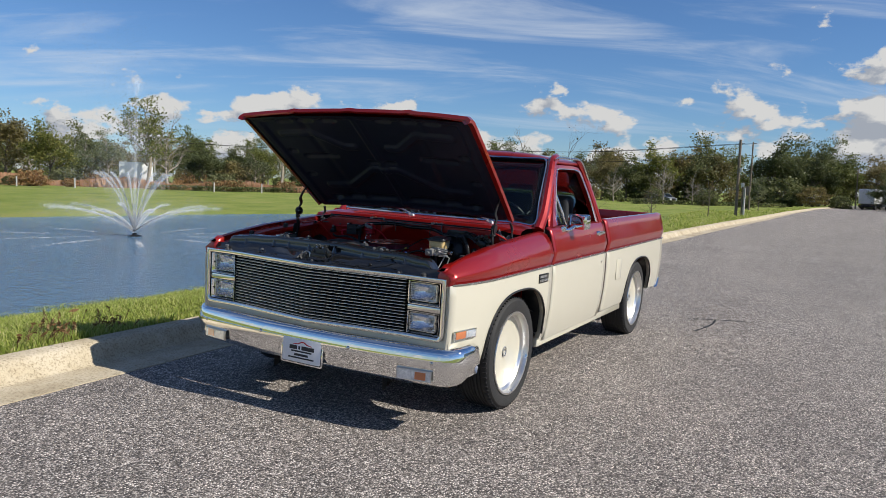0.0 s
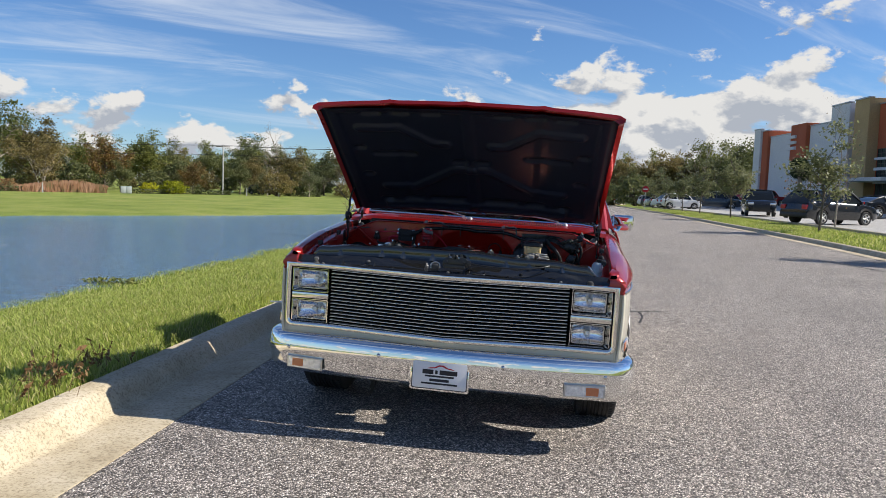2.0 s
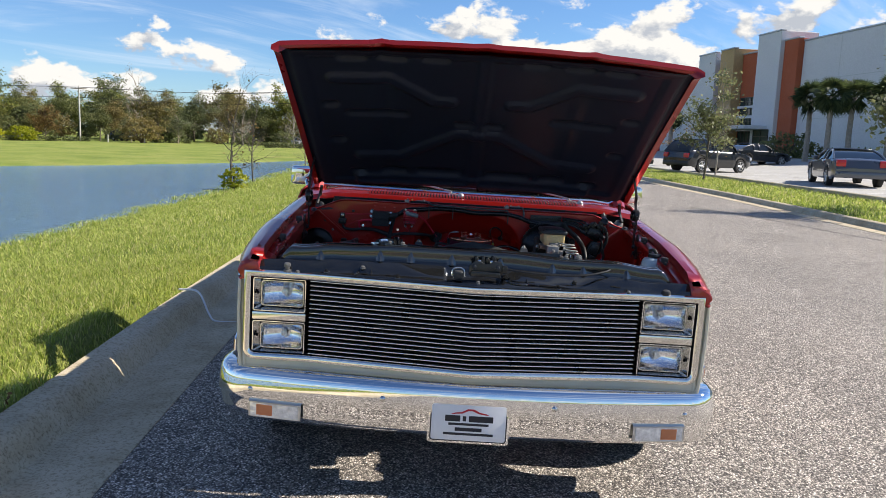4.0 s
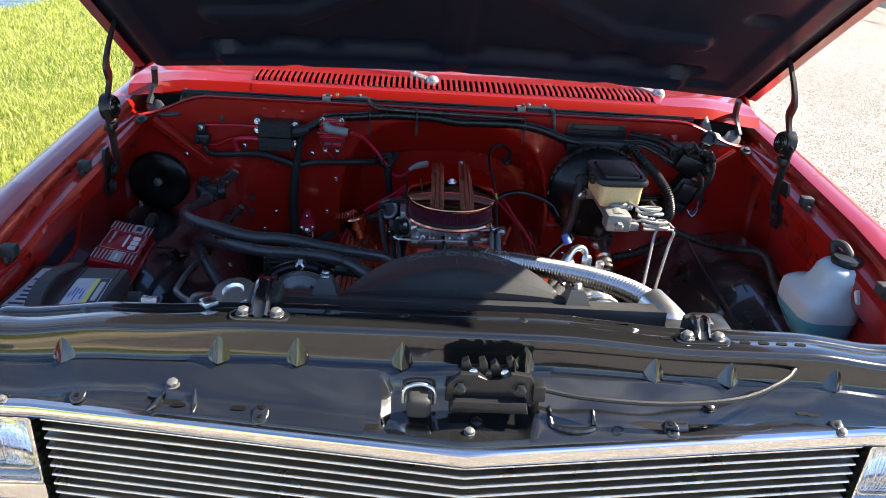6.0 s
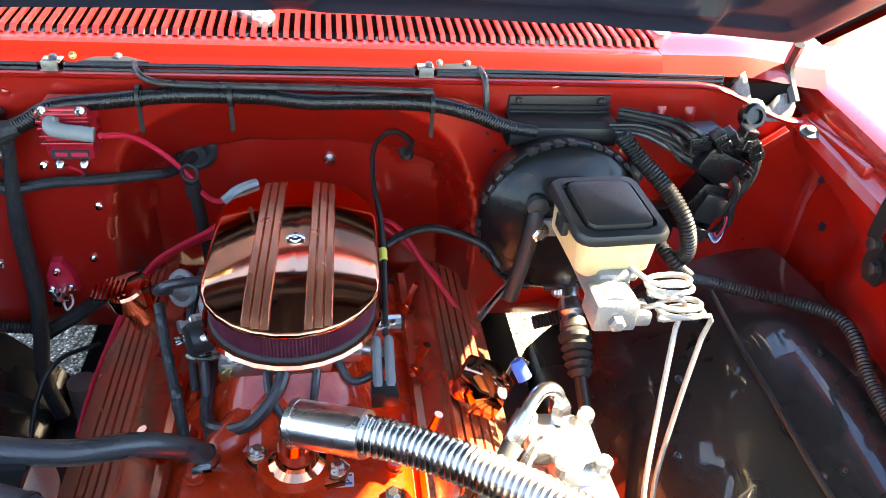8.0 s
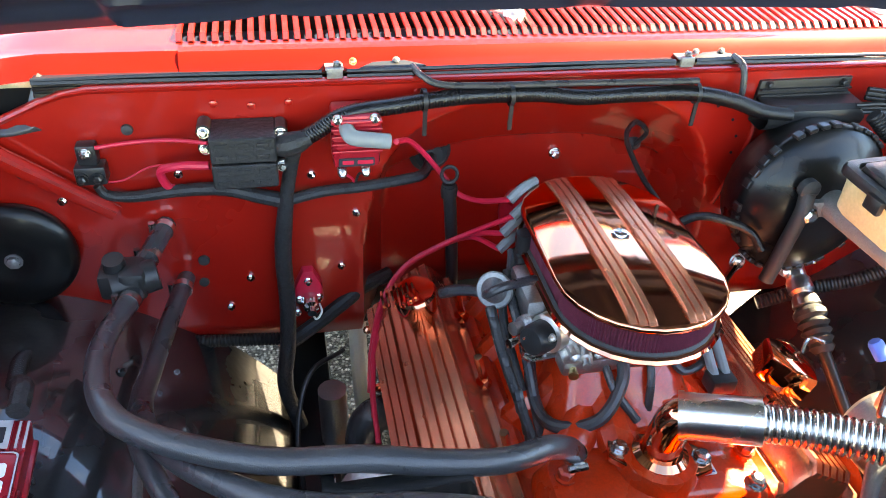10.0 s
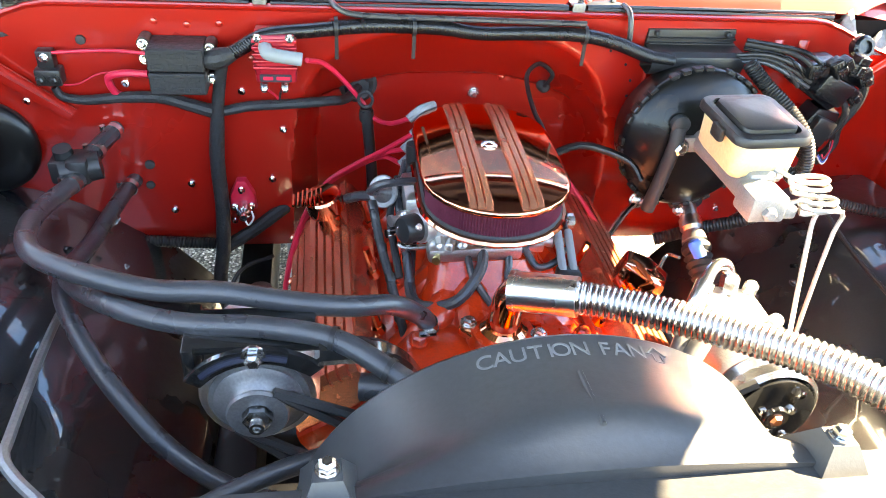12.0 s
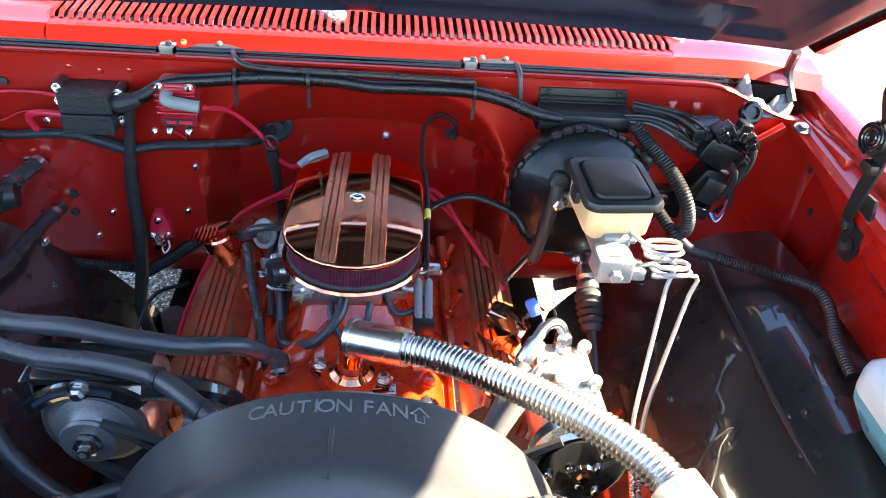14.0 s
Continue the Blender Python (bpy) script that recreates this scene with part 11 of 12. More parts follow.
def build_store():
    """Boxes along the front: k runs away from the road's near end, d stands out towards the road."""
    ob = thing("commercial_building", "white commercial building with terracotta and tan towers", "building")
    U = Vector((-6, 55, 0)).normalized()
    N = Vector((-U.y, U.x, 0))
    M = Matrix(((U.x, N.x, 0, 34.8), (U.y, N.y, 0, 65), (0, 0, 1, 0), (0, 0, 0, 1)))

    def block(name, k0, k1, d0, d1, z0, z1, mat, parent=ob, label="", bevel=0.03):
        bm = B()
        box(bm, k0, k1, d0, d1, z0, z1, bevel, 1, M)
        return part(name, bm, mat, parent, label)

    def coped(k0, k1, d1, z1, mat, label=""):
        w = block("wall", k0, k1, -30 if d1 < 0.05 else -3, d1, 0, z1, mat, ob, label)
        block("coping", k0 - 0.06, k1 + 0.06, d1 - 0.5, d1 + 0.07, z1 + 0.003, z1 + 0.16, GALV, w)
        return w

    front = coped(-45, 5.8, 0.0, 12.0, STUCCO, "tall white stucco wall")
    for k in (-36, -27, -18, -9, 0):
        block("control_joint", k, k + 0.05, 0.003, 0.012, 1.0, 11.9, GREY_PAINT, front, bevel=0)
    for z in (4.6, 8.2):
        block("control_joint", -45, 5.7, 0.003, 0.012, z, z + 0.05, GREY_PAINT, front, bevel=0)
    coped(5.85, 8.3, 0.55, 12.3, TERRACOTTA, "terracotta pilaster")
    tower = coped(8.35, 12.7, 0.95, 13.3, STUCCO, "white corner tower")
    # entrance bay with glazing strips under a terracotta panel
    bay = block("entrance_bay", 12.75, 17.4, -12, -0.05, 0, 7.2, STUCCO)
    coped(12.75, 17.4, 0.02, 11.9, TERRACOTTA, "terracotta panel over the entrance")
    for z0, z1 in ((6.25, 7.15), (5.2, 6.0), (4.15, 4.9), (1.05, 3.5)):
        w = block("window", 13.1, 16.9, 0.06, 0.10, z0, z1, STORE_GLASS, bay, "green tinted glazing", 0)
        for k in np.linspace(13.1, 16.9, 6):
            block("mullion", k - 0.04, k + 0.04, 0.105, 0.16, z0, z1, BLACK_SATIN, w, bevel=0)
        for z in (z0, (z0 + z1) / 2, z1):
            block("mullion", 13.06, 16.94, 0.165, 0.20, z - 0.035, z + 0.035, BLACK_SATIN, w, bevel=0)
    for z0, z1 in ((6.0, 6.25), (4.9, 5.2), (3.5, 4.1)):
        block("band", 12.9, 17.2, 0.03, 0.35, z0, z1, STUCCO, bay)
    w = block("window", 9.0, 11.9, 0.97, 1.01, 1.7, 3.6, STORE_GLASS, tower, "green tinted glazing", 0)
    for k in (9.0, 10.45, 11.9):
        block("mullion", k - 0.05, k + 0.05, 1.015, 1.06, 1.7, 3.6, BLACK_SATIN, w, bevel=0)
    for z in (1.7, 2.9, 3.6):
        block("mullion", 8.95, 11.95, 1.065, 1.10, z - 0.04, z + 0.04, BLACK_SATIN, w, bevel=0)
    block("canopy", 9.5, 18.5, 0.5, 3.4, 3.62, 4.0, STUCCO, ob, "flat white entrance canopy")
    coped(17.45, 20.6, 1.1, 12.6, TAN, "tan stucco tower")
    rec = coped(20.65, 22.7, 0.03, 11.7, TERRACOTTA, "terracotta recess with windows")
    for z0, z1 in ((9.2, 10.0), (6.3, 7.1), (5.2, 6.0), (4.1, 4.9)):
        block("window", 20.8, 22.6, 0.05, 0.09, z0, z1, STORE_GLASS, rec, "green tinted glazing", 0)
    coped(22.75, 27.2, 0.65, 12.7, STUCCO, "white stucco tower")
    coped(27.25, 34.3, 0.01, 11.0, STUCCO)
    block("terracotta_block", 34.35, 39.2, -3, 0.5, 6.7, 11.5, TERRACOTTA)
    block("wall", 34.35, 39.2, -30, 0.015, 0, 10.7, STUCCO)
    for z in (8.2, 8.95, 9.7):
        block("sign_bar", 37.2, 39.6, 0.45, 0.75, z, z + 0.4, STUCCO)
    coped(39.25, 47.6, 0.02, 10.5, STUCCO)
    coped(47.65, 49.8, 0.4, 11.5, TERRACOTTA)
    coped(49.85, 52.4, 0.7, 11.85, STUCCO)
    block("planter_kerb", -40, 8, 2.2, 3.0, 0.6, 1.25, STUCCO)


build_store()
for k in range(9):
    x, y = 33.0 - 0.11 * (k * 4.4 - 30), 65 + (k * 4.4 - 30)
    stand(shrub("foundation_shrub", "low dark shrub bed along the building", 200 + k, 4.2, 1.2, 0.9, LEAF_DARK, 260, 0.18, "foundation planting") if k == 0 else
          copy_thing(bpy.data.objects["foundation_shrub"], Matrix.Identity(4)), x - 3.5, y, 1.5)

# ---- parked vehicles ----
CAR_PAINT = {
    "black": material("black_car_paint", (0.010, 0.011, 0.013), 0.25, 0.2, 0.9, 0.1, 2.0),
    "slate": material("slate_blue_car_paint", (0.035, 0.048, 0.062), 0.3, 0.4, 0.9, 0.1, 2.0),
    "grey": material("grey_car_paint", (0.10, 0.105, 0.115), 0.3, 0.5, 0.9, 0.1, 2.0),
    "silver": material("silver_car_paint", (0.42, 0.44, 0.46), 0.3, 0.6, 0.9, 0.1, 2.0),
    "white": material("white_car_paint", (0.72, 0.72, 0.72), 0.35, 0.0, 0.9, 0.05, 2.0),
    "red": material("red_car_paint", (0.36, 0.012, 0.015), 0.3, 0.2, 0.9, 0.1, 2.0),
}
CAR_GLASS = material("dark_car_glass", (0.012, 0.015, 0.017), 0.05, 0, 0, 0.2, 2.0)
# per style: length, width, height, belt heights along the length (nose 0 to tail 1), cabin (base front, roof front, roof rear, base rear), wheel radius, front and rear axle
STYLES = {
    "suv": (4.65, 1.88, 1.68, [(0, 0.62), (0.04, 0.88), (0.10, 0.98), (0.24, 1.06), (0.55, 1.10), (0.93, 1.14), (0.985, 1.05), (1, 0.7)], (0.22, 0.37, 0.86, 0.985), 0.36, 0.19, 0.79),
    "big_suv": (5.1, 2.02, 1.90, [(0, 0.7), (0.03, 1.0), (0.08, 1.12), (0.24, 1.18), (0.55, 1.22), (0.95, 1.24), (0.99, 1.15), (1, 0.7)], (0.24, 0.36, 0.93, 0.99), 0.41, 0.18, 0.78),
    "coupe": (4.78, 1.90, 1.38, [(0, 0.55), (0.03, 0.74), (0.12, 0.84), (0.30, 0.93), (0.6, 0.98), (0.85, 1.02), (0.97, 1.0), (1, 0.66)], (0.31, 0.46, 0.68, 0.90), 0.35, 0.19, 0.77),
    "sedan": (4.75, 1.84, 1.46, [(0, 0.55), (0.03, 0.74), (0.12, 0.86), (0.27, 0.94), (0.6, 0.98), (0.85, 1.02), (0.97, 1.0), (1, 0.66)], (0.26, 0.42, 0.72, 0.90), 0.34, 0.19, 0.78),
    "crew_pickup": (5.9, 2.03, 1.95, [(0, 0.75), (0.02, 1.1), (0.06, 1.18), (0.22, 1.24), (0.63, 1.26), (0.65, 1.34), (0.985, 1.34), (1, 0.8)], (0.22, 0.32, 0.60, 0.645), 0.42, 0.17, 0.78),
}


def vehicle(style, name, label, paint):
    L, W, H, belt, cabin, wr, fa, ra = STYLES[style]
    ob = thing(name, label, "pickup truck" if "pickup" in style else "car", "parked vehicles")
    by, bz = [p[0] for p in belt], [p[1] for p in belt]

    def half(s):
        return W / 2 * (1 - 0.16 * max(0.0, (0.10 - s) / 0.10) ** 2 - 0.10 * max(0.0, (s - 0.93) / 0.07) ** 2)

    def low(s):
        z = 0.26 if 0.05 < s < 0.95 else 0.34
        for a in (fa, ra):
            d = abs(s - a) * L
            if d < wr * 1.14:
                z = max(z, wr + math.sqrt((wr * 1.14) ** 2 - d * d))
        return z

    ss = sorted(set(list(np.linspace(0, 1, 41)) + [a + k * wr * 1.14 / L for a in (fa, ra) for k in np.linspace(-1, 1, 13)]))
    bm = B()
    rows = []
    for s in ss:
        b, t, w = low(s), max(float(np.interp(s, by, bz)), low(s) + 0.05), half(s)
        mid = b + (t - b) * 0.55
        side = [(w * 0.95, b), (w * 0.995, b + (t - b) * 0.2), (w, mid), (w * 0.985, t - 0.10 * (t - b)), (w * 0.93, t - 0.012), (w * 0.86, t), (w * 0.45, t + 0.025), (0, t + 0.035)]
        rows.append([(-x, s * L - L / 2, z) for x, z in side] + [(x, s * L - L / 2, z) for x, z in side[-2::-1]])
    V = grid(bm, rows, flip=False)
    bm.faces.new(V[0])
    bm.faces.new(V[-1][::-1])
    if style == "crew_pickup":
        for f in [f for f in bm.faces if f.calc_center_median().y > 0.66 * L - L / 2 and f.calc_center_median().y < 0.975 * L - L / 2 and abs(f.calc_center_median().x) < W * 0.42 and f.normal.z > -2 and f.calc_center_median().z > 1.2]:
            for v in f.verts:
                if abs(v.co.x) < W * 0.40:
                    v.co.z = 0.85
    body = part("body", bm, CAR_PAINT[paint], ob)
    c0, c1, c2, c3 = cabin
    bm = B()
    rows = []
    stations = [(c0, 0.0), ((c0 + c1) / 2, 0.56), (c1, 0.96), ((c1 + c2) / 2, 1.0), (c2, 0.96), ((c2 + c3) / 2, 0.55), (c3, 0.0)]
    for s, k in stations:
        t = float(np.interp(s, by, bz)) - 0.02
        z = t + (H - 0.03 - t) * k + 0.006
        wb, wt = W / 2 * 0.91, W / 2 * (0.91 - 0.20 * k)
        rows.append([(-wb, s * L - L / 2, t), (-wt, s * L - L / 2, z), (-wt * 0.5, s * L - L / 2, z + 0.015 * k), (0, s * L - L / 2, z + 0.02 * k), (wt * 0.5, s * L - L / 2, z + 0.015 * k), (wt, s * L - L / 2, z), (wb, s * L - L / 2, t)])
    grid(bm, rows)
    part("glasshouse", bm, CAR_GLASS, ob, "dark tinted glass", smooth=50)
    bm = B()
    rr = [rows[2], rows[3], rows[4]]
    grid(bm, [[(x * 1.012, y + (0.0), z + 0.012) for x, y, z in r[1:6]] for r in rr])
    thicken(part("roof", bm, CAR_PAINT[paint], ob, smooth=50), 0.03, 1)
    for sgn in (-1, 1):
        for s0, s1 in (((c0 + 0.002), c1), (c3 - 0.002, c2), ((c1 + c2) / 2, (c1 + c2) / 2), (c2 - 0.02, c2 - 0.02)):
            t0, t1 = float(np.interp(s0, by, bz)), H - 0.04
            bm = B()
            tube(bm, [(sgn * W / 2 * 0.915, s0 * L - L / 2, t0 - 0.03), (sgn * W / 2 * 0.83, (s0 + s1) / 2 * L - L / 2, (t0 + t1) / 2 + 0.03), (sgn * W / 2 * 0.725, s1 * L - L / 2, t1)], 0.042, seg=6, n=3)
            part("pillar", bm, CAR_PAINT[paint], ob)
        bm = B()
        box(bm, min(sgn * W * 0.47, sgn * W * 0.56), max(sgn * W * 0.47, sgn * W * 0.56), (c0 + 0.05) * L - L / 2, (c0 + 0.05) * L - L / 2 + 0.12, float(np.interp(c0, by, bz)) + 0.0, float(np.interp(c0, by, bz)) + 0.16, 0.03)
        part("door_mirror", bm, CAR_PAINT[paint], ob)
        z1 = float(np.interp(0.05, by, bz))
        bm = B()
        box(bm, sgn * W * 0.36 - 0.19, sgn * W * 0.36 + 0.19, -L / 2 - 0.005, -L / 2 + 0.22, z1 - 0.22, z1 - 0.06, 0.03)
        part("headlight", bm, LAMP_LENS, ob)
        bm = B()
        box(bm, sgn * W * 0.37 - 0.16, sgn * W * 0.37 + 0.16, L / 2 - 0.14, L / 2 + 0.012, 0.74, 0.98, 0.03)
        part("tail_light", bm, RED_LENS, ob)
        for a in (fa, ra):
            x, y = sgn * (W / 2 - 0.12), a * L - L / 2
            wh = part("wheel", B(), TYRE, ob)
            bm = B()
            lathe(bm, [(wr * 0.66, -0.10), (wr * 0.92, -0.11), (wr, -0.07), (wr, 0.07), (wr * 0.92, 0.11), (wr * 0.66, 0.10)], (x, y, wr), (sgn, 0, 0), 24)
            part("tyre", bm, TYRE, wh)
            bm = B()
            lathe(bm, [(wr * 0.66, 0.06), (wr * 0.66, 0.115), (wr * 0.60, 0.118), (wr * 0.57, 0.07)], (x, y, wr), (sgn, 0, 0), 24, caps=False)
            for k in range(5):
                q = 2 * math.pi * k / 5
                cyl(bm, (x + sgn * 0.09, y, wr), (x + sgn * 0.105, y + wr * 0.6 * math.cos(q), wr + wr * 0.6 * math.sin(q)), wr * 0.12, wr * 0.09, 6)
            lathe(bm, [(wr * 0.14, 0.06), (wr * 0.14, 0.12)], (x, y, wr), (sgn, 0, 0), 12)
            part("rim", bm, ALU, wh)
    bm = B()
    box(bm, -W * 0.27, W * 0.27, -L / 2 - 0.012, -L / 2 + 0.15, 0.42, 0.62 if H < 1.5 else 0.85, 0.03)
    part("grille", bm, PLASTIC, ob)
    bm = B()
    box(bm, -W * 0.46, W * 0.46, L / 2 - 0.16, L / 2 + 0.03, 0.34, 0.58, 0.04)
    part("rear_bumper", bm, PLASTIC if H > 1.5 else CAR_PAINT[paint], ob)
    return ob


def park(ob, x, y, heading, lift=0.07):
    """heading: degrees of the nose's turn; 0 points the nose towards the road's near end."""
    ob.matrix_world = Matrix.Translation((x, y, float(land_height(x, y)) + lift)) @ Matrix.Rotation(radians(heading), 4, "Z")


park(vehicle("suv", "crossover_car", "black crossover parked across a stall", "black"), 13.8, 36.6, 118)
park(vehicle("big_suv", "large_suv", "black large SUV parked facing the road", "black"), 14.4, 53.5, -8)
park(vehicle("coupe", "coupe_car", "grey coupe with red tail lights in the lot", "grey"), 15.4, 26.0, 165)
park(vehicle("crew_pickup", "crew_pickup", "slate blue crew-cab pickup in the lot", "slate"), 17.2, 86.0, 88)
park(vehicle("crew_pickup", "red_pickup", "red pickup parked near the building", "red"), 24.0, 92.0, 100)
park(vehicle("sedan", "dark_sedan", "black sedan parked behind the pickup", "black"), 20.5, 92.0, 80)
park(vehicle("coupe", "dark_coupe", "black coupe parked behind the crossover", "black"), 20.5, 47.0, 110)
white = vehicle("suv", "white_crossover", "white crossover in the row of parked cars", "white")
park(white, 13.2, 84.0, 100)
park(vehicle("sedan", "white_sedan", "white sedan in the row of parked cars", "white"), 13.4, 92.0, 75)
park(vehicle("sedan", "silver_sedan", "silver sedan in the row of parked cars", "silver"), 13.2, 99.0, 80)
park(vehicle("suv", "dark_crossover", "slate crossover in the row of parked cars", "slate"), 13.6, 108.0, 80)
park(copy_thing(white, Matrix.Identity(4)), 13.9, 118.0, 85, 0.02)
far_car = vehicle("suv", "silver_crossover", "silver crossover far off along the road", "silver")
park(far_car, -4.8, 148.0, 85, 0.02)
park(copy_thing(far_car, Matrix.Identity(4)), 11.6, 139.0, 88, 0.02)
park(copy_thing(far_car, Matrix.Identity(4)), -27.0, 130.0, 60, 0.02)
park(copy_thing(bpy.data.objects["dark_crossover"], Matrix.Identity(4)), -53.0, 121.0, 65, 0.02)


def box_truck():
    ob = thing("box_truck", "white box truck stopped far down the road", "truck", "parked vehicles")
    body = part("cargo_box", B(), CAR_PAINT["white"], ob)
    bm = B()
    box(bm, -1.25, 1.25, -3.2, 3.4, 1.05, 3.55, 0.05)
    part("box_wall", bm, CAR_PAINT["white"], body)
    for k in range(9):
        bm = B()
        box(bm, -1.08, 1.08, -3.24, -3.2, 1.2 + k * 0.245, 1.2 + k * 0.245 + 0.225, 0.01, 1)
        part("door_slat", bm, CAR_PAINT["white"], body)
    bm = B()
    box(bm, -1.0, 1.0, 3.45, 5.0, 0.55, 2.35, 0.12)
    part("cab", bm, CAR_PAINT["white"], ob)
    bm = B()
    box(bm, -0.45, 0.45, -3.2, 4.6, 0.6, 1.0, 0.02)
    part("chassis", bm, BLACK_SATIN, ob)
    bm = B()
    box(bm, -1.2, 1.2, -3.35, -3.1, 0.5, 0.75, 0.02)
    part("rear_bumper", bm, BLACK_SATIN, ob)
    for x in (-0.98, 0.98):
        for y in (-1.9, 4.2):
            bm = B()
            lathe(bm, [(0.2, -0.14), (0.46, -0.14), (0.46, 0.14), (0.2, 0.14)], (x, y, 0.46), (1, 0, 0), 20)
            part("wheel", bm, TYRE, ob)
        bm = B()
        box(bm, x - 0.1, x + 0.1, -3.38, -3.34, 0.80, 0.92, 0.01)
        part("tail_light", bm, RED_LENS, ob)
    ob.matrix_world = Matrix.Translation((5.2, 146, road_z(5) + land_drop(146))) @ Matrix.Rotation(radians(-18), 4, "Z")


box_truck()

# ---- poles, wires, signs, posts ----
def utility_pole(x, y, h, mat, arm=True, label="grey utility pole with crossarm beyond the pond", turn=0.4):
    ob = thing("utility_pole", label, "utility pole", "utility poles")
    bm = B()
    cyl(bm, (0, 0, -0.4), (0, 0, h), 0.13, 0.085, 12)
    part("pole", bm, mat, ob)
    if arm:
        bm = B()
        box(bm, -1.1, 1.1, -0.06, 0.06, h - 0.45, h - 0.33, 0.01)
        part("crossarm", bm, WOOD, ob)
        for k in (-1.0, -0.4, 0.4, 1.0):
            bm = B()
            lathe(bm, [(0.02, 0), (0.05, 0.04), (0.05, 0.12), (0.02, 0.16)], (k, 0, h - 0.33), (0, 0, 1), 8)
            part("insulator", bm, GREY_PAINT, ob)
    return stand(ob, x, y, turn)


POLES = [(-55.4, 111.2, 8.2), (-9.1, 97.7, 8.6), (2.6, 150.0, 7.4), (-112.0, 92.0, 8.2)]
p1 = utility_pole(*POLES[0], POLE_GREY)
lamp = part("lamp_arm", tube(B(), [(0, 0, 5.7), (0.8, 0, 6.1), (1.5, 0, 6.0)], 0.05, seg=8), POLE_GREY, p1)
bm = B()
box(bm, 1.4, 1.95, -0.12, 0.12, 5.92, 6.05, 0.03)
part("lamp_head", bm, GREY_PAINT, lamp)
utility_pole(*POLES[1], WOOD, False, "brown wooden utility pole beside the road bend")
utility_pole(*POLES[2], WOOD, False, "brown wooden pole far down the road")
utility_pole(*POLES[3], POLE_GREY)
for a, b in ((3, 0), (0, 1)):
    for k, (dx, dz) in enumerate(((-1.0, -0.2), (0.4, -0.2), (0.0, -1.7))):
        A = Vector((POLES[a][0] + dx, POLES[a][1], float(land_height(*POLES[a][:2])) + POLES[a][2] + dz))
        C = Vector((POLES[b][0] + dx, POLES[b][1], float(land_height(*POLES[b][:2])) + POLES[b][2] + dz))
        mid = (A + C) / 2 - Vector((0, 0, 0.7))
        ob = part("overhead_wire", tube(B(), [A, mid, C], 0.028, seg=5, n=10), BLACK_SATIN, None)
        tagged(ob, "thin black overhead power line", "wire", "overhead wires")


def meter_posts():
    ob = thing("service_post", "wooden service post with meter boxes on the verge", "post")
    for x, h, r, mat in ((0, 4.6, 0.09, WOOD), (0.42, 1.75, 0.07, POLE_GREY), (0.30, 2.1, 0.05, WOOD)):
        bm = B()
        cyl(bm, (x, 0, -0.3), (x, 0, h), r, r * 0.85, 10)
        part("post", bm, mat, ob)
    for x, z, w, h in ((0.14, 2.8, 0.14, 0.24), (0.62, 1.55, 0.2, 0.55), (0.3, 1.9, 0.16, 0.22)):
        bm = B()
        box(bm, x - w / 2, x + w / 2, -0.14, -0.03, z - h / 2, z + h / 2, 0.01)
        part("meter_box", bm, GREY_PAINT if w < 0.2 else WOOD, ob)
    stand(ob, -3.5, 44.3)


meter_posts()


def round_sign():
    ob = thing("road_sign", "red round road sign with white bar on post", "sign")
    bm = B()
    cyl(bm, (0, 0, -0.2), (0, 0, 2.6), 0.03, 0.03, 8)
    part("post", bm, GALV, ob)
    bm = B()
    lathe(bm, [(0.38, 0), (0.38, 0.02)], (0, -0.035, 2.3), (0, -1, 0), 28)
    plate2 = part("sign_plate", bm, RED_INK, ob)
    bm = B()
    box(bm, -0.27, 0.27, -0.062, -0.057, 2.24, 2.36)
    part("white_bar", bm, WHITE_INK, plate2)
    stand(ob, 9.6, 86.0)


round_sign()
cab = thing("utility_cabinet", "grey-green utility cabinet beyond the pond", "cabinet")
bm = B()
box(bm, -1.3, 1.3, -0.5, 0.5, 0, 1.9, 0.05)
part("cabinet_body", bm, material("grey_green_enamel", (0.30, 0.36, 0.32), 0.5, 0, 0, 0.2, 3.0), cab)
for x in (-0.65, 0.65):
    bm = B()
    box(bm, x - 0.6, x + 0.6, -0.53, -0.503, 0.15, 1.75, 0.01)
    part("cabinet_door", bm, GREY_PAINT, cab)
stand(cab, -60.5, 92.0, 0.5, 0.55)
post = thing("fence_post", "pale wooden post along the far bank", "post", "bank posts")
part("post_shaft", cyl(B(), (0, 0, -0.2), (0, 0, 1.25), 0.09, 0.08, 8), POLE_GREY, post)
for i, (x, y) in enumerate(((-85.8, 50.0), (-82.4, 55.3), (-71.9, 68.2), (-67.5, 72.5), (-64.0, 79.6), (-50.0, 108.5), (-46.0, 112.0))):
    stand(post if i == 0 else copy_thing(post, Matrix.Identity(4)), x, y)
hut = thing("white_trailer", "white trailer showing through the far trees", "trailer")
bm = B()
box(bm, -2.2, 2.2, -1.2, 1.2, 0.8, 3.6, 0.1)
part("trailer_body", bm, CAR_PAINT["white"], hut)
for x in (-1.2, 1.2):
    part("trailer_wheel", lathe(B(), [(0.2, -0.12), (0.42, -0.12), (0.42, 0.12), (0.2, 0.12)], (x, -1.0, 0.42), (0, 1, 0), 16), TYRE, hut)
stand(hut, -85.5, 66.8, 0.9, 1.0)

# ---- marks and litter on the road ----
tar = thing("tar_patch", "dark tar crack seal on the asphalt", "tar seal", kind="structure")
TAR = material("tar", (0.035, 0.033, 0.032), 0.7, 0, 0, 0.3, 8.0)


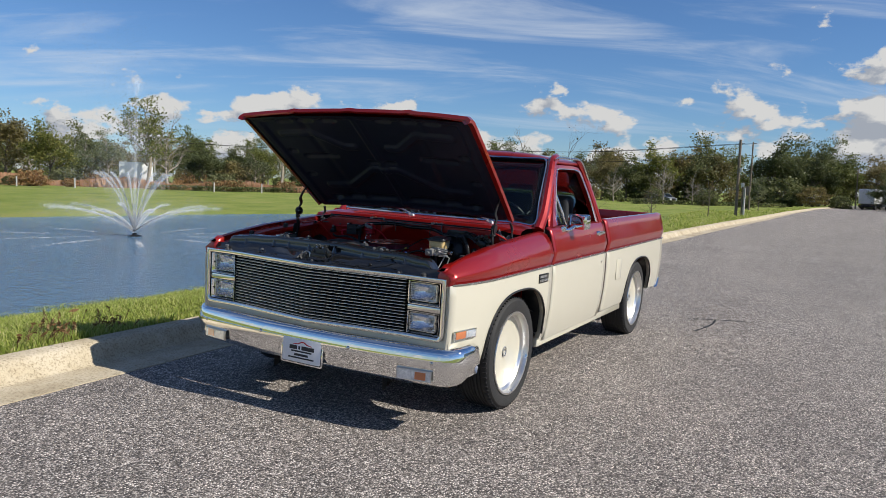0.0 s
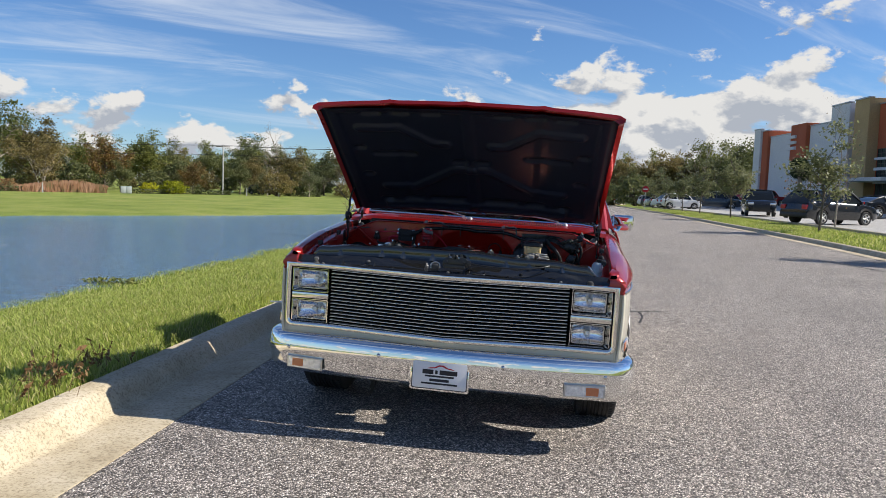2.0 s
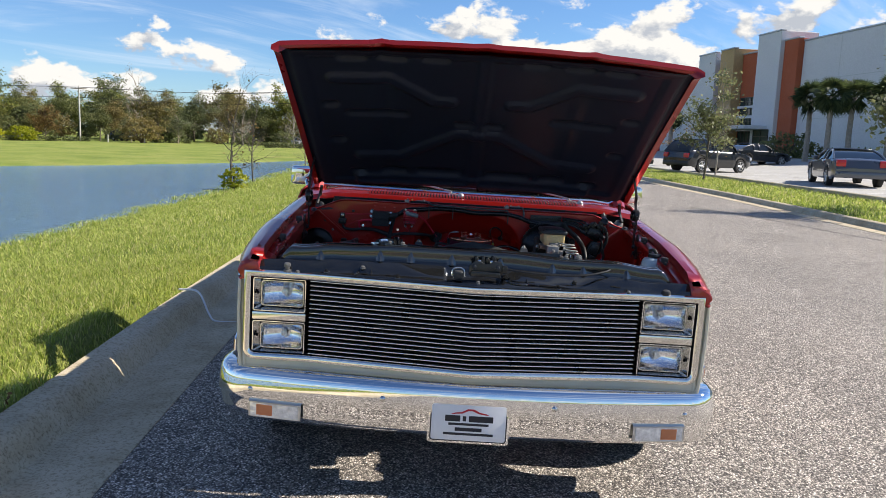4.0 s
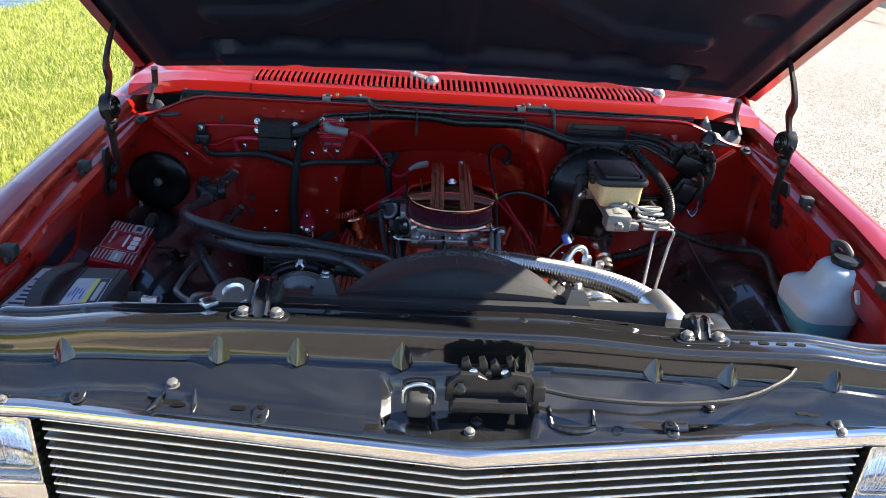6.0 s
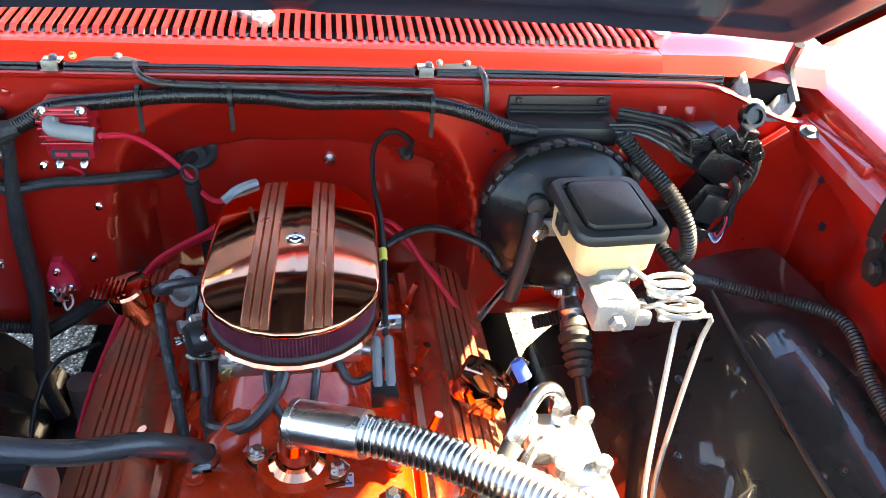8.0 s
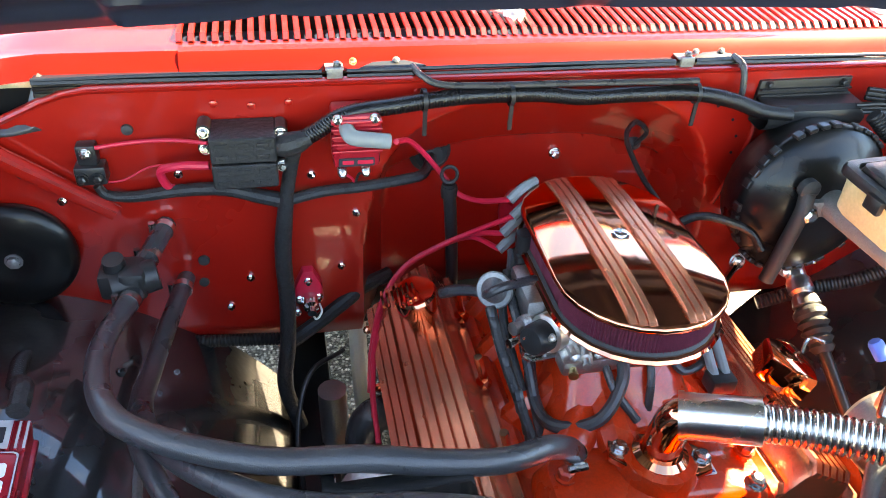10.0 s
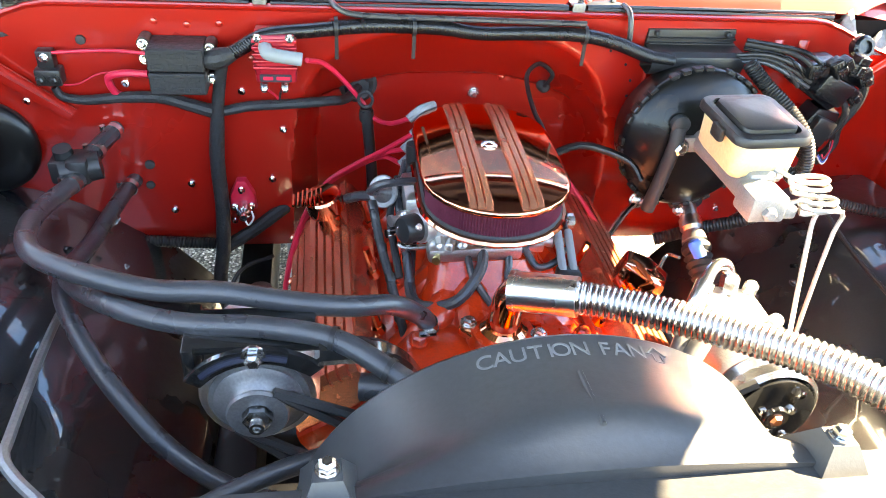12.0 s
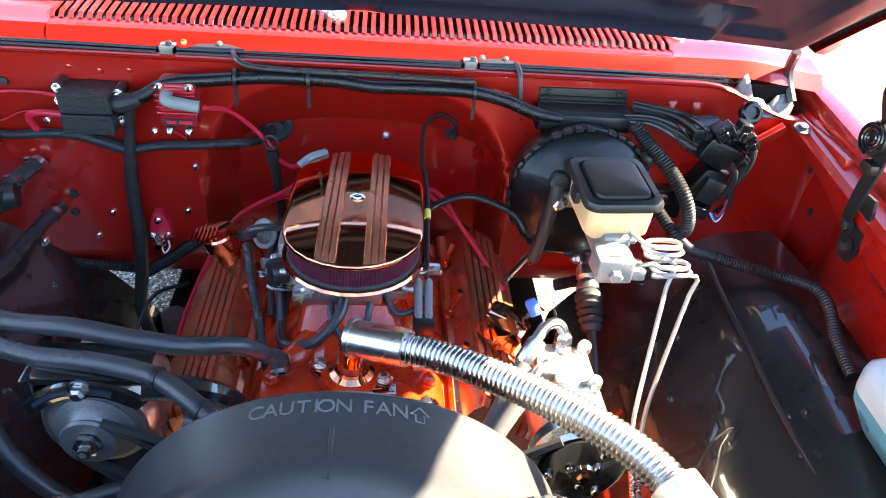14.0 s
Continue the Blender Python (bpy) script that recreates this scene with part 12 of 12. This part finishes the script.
def tar_line(pts, w):
    P = spline(pts, 6)
    bm = B()
    g = np.random.default_rng(len(pts))
    rows = []
    for i, p in enumerate(P):
        d = (P[min(i + 1, len(P) - 1)] - P[max(i - 1, 0)]).normalized()
        n = Vector((-d.y, d.x, 0)) * w * (0.7 + 0.5 * g.random())
        rows.append([(q.x, q.y, road_z(q.x) + land_drop(q.y) + 0.004) for q in (p - n, p + n)])
    grid(bm, rows)
    part("tar_line", bm, TAR, tar, smooth=0)


tar_line([(1.28, 5.1, 0), (1.55, 5.28, 0), (1.92, 5.45, 0)], 0.018)
tar_line([(1.55, 5.28, 0), (1.56, 4.9, 0), (1.48, 4.4, 0)], 0.014)
tar_line([(6.2, 16.0, 0), (6.9, 14.0, 0), (7.4, 11.0, 0), (8.0, 8.6, 0)], 0.03)
cord = thing("loose_rope", "white rope lying across the gutter", "rope")
part("rope_line", tube(B(), [(-2.2, 2.95, 0.20), (-2.03, 2.9, 0.195), (-1.9, 2.75, 0.06), (-1.8, 2.6, 0.04), (-1.62, 2.6, 0.036)], 0.008, seg=6), WHITE_INK, cord)



# ---- parts that hold others take over the mesh of their main piece ----
def settle():
    holders = [o for o in scene.objects if o.type == "MESH" and len(o.data.vertices) == 0 and o.children]
    for ob in holders:
        if ob.children:
            first = max((c for c in ob.children if not c.children), key=lambda c: len(c.data.vertices))
            me = first.data
            if me.users > 1:
                me = me.copy()
            me.transform(first.matrix_local)
            ob.data = me
            for md in first.modifiers:
                nm = ob.modifiers.new(md.name, md.type)
                nm.thickness, nm.offset = md.thickness, md.offset
            bpy.data.objects.remove(first)


settle()


# ---- loose pieces of one mesh become parts of their own ----
def split_pieces(prefixes):
    for ob in list(scene.objects):
        base = ob.name.split(".")[0]
        if ob.type != "MESH" or base not in prefixes or ob.parent is None or len(ob.modifiers):
            continue
        bm = bmesh.new()
        bm.from_mesh(ob.data)
        seen, groups = set(), []
        for v in bm.verts:
            if v in seen:
                continue
            stack, group = [v], []
            seen.add(v)
            while stack:
                q = stack.pop()
                group.append(q)
                for e in q.link_edges:
                    o = e.other_vert(q)
                    if o not in seen:
                        seen.add(o)
                        stack.append(o)
            groups.append(group)
        groups.sort(key=len, reverse=True)
        if len(groups) < 2 or len(groups) > 40:
            bm.free()
            continue
        index = {v: i for i, g in enumerate(groups) for v in g}
        level, up = 0, ob
        while up.parent is not None:
            level, up = level + 1, up.parent
        holder = ob if level == 1 else ob.parent
        for i in range(1, len(groups)):
            piece = bm.copy()
            piece.verts.ensure_lookup_table()
            order = [index[v] for v in bm.verts]
            bmesh.ops.delete(piece, geom=[v for v, k in zip(piece.verts, order) if k != i], context="VERTS")
            me = bpy.data.meshes.new(prefixes[base])
            piece.to_mesh(me)
            piece.free()
            child = mesh_object(prefixes[base], me, list(ob.data.materials), holder, 35)
            if holder is not ob:
                child.matrix_local = ob.matrix_local.copy()
        bmesh.ops.delete(bm, geom=[v for v in bm.verts if index[v] != 0], context="VERTS")
        bm.to_mesh(ob.data)
        bm.free()


split_pieces({"engine": "casting", "steering_shaft": "shaft_piece", "boot": "bellows", "throttle_linkage": "linkage_piece", "cylinder_casting": "casting_piece", "valve_cover": "cover_boss", "carburettor": "carburettor_bowl", "ignition_coil": "coil_mount", "relay_box": "relay_rib", "mount_bolt": "clamp_bolt",
              "hinge_bolt": "hinge_screw", "rubber_bumper": "bump_stop", "radiator_mount": "clamp_plate", "radiator": "side_tank", "alternator": "end_frame", "compressor": "port_block", "ignition_box": "box_fin", "fin_stripe": "fin_stripe", "print_bar": "print_bar", "brake_booster": "rim_tab", "inner_fender": "apron_hole"})
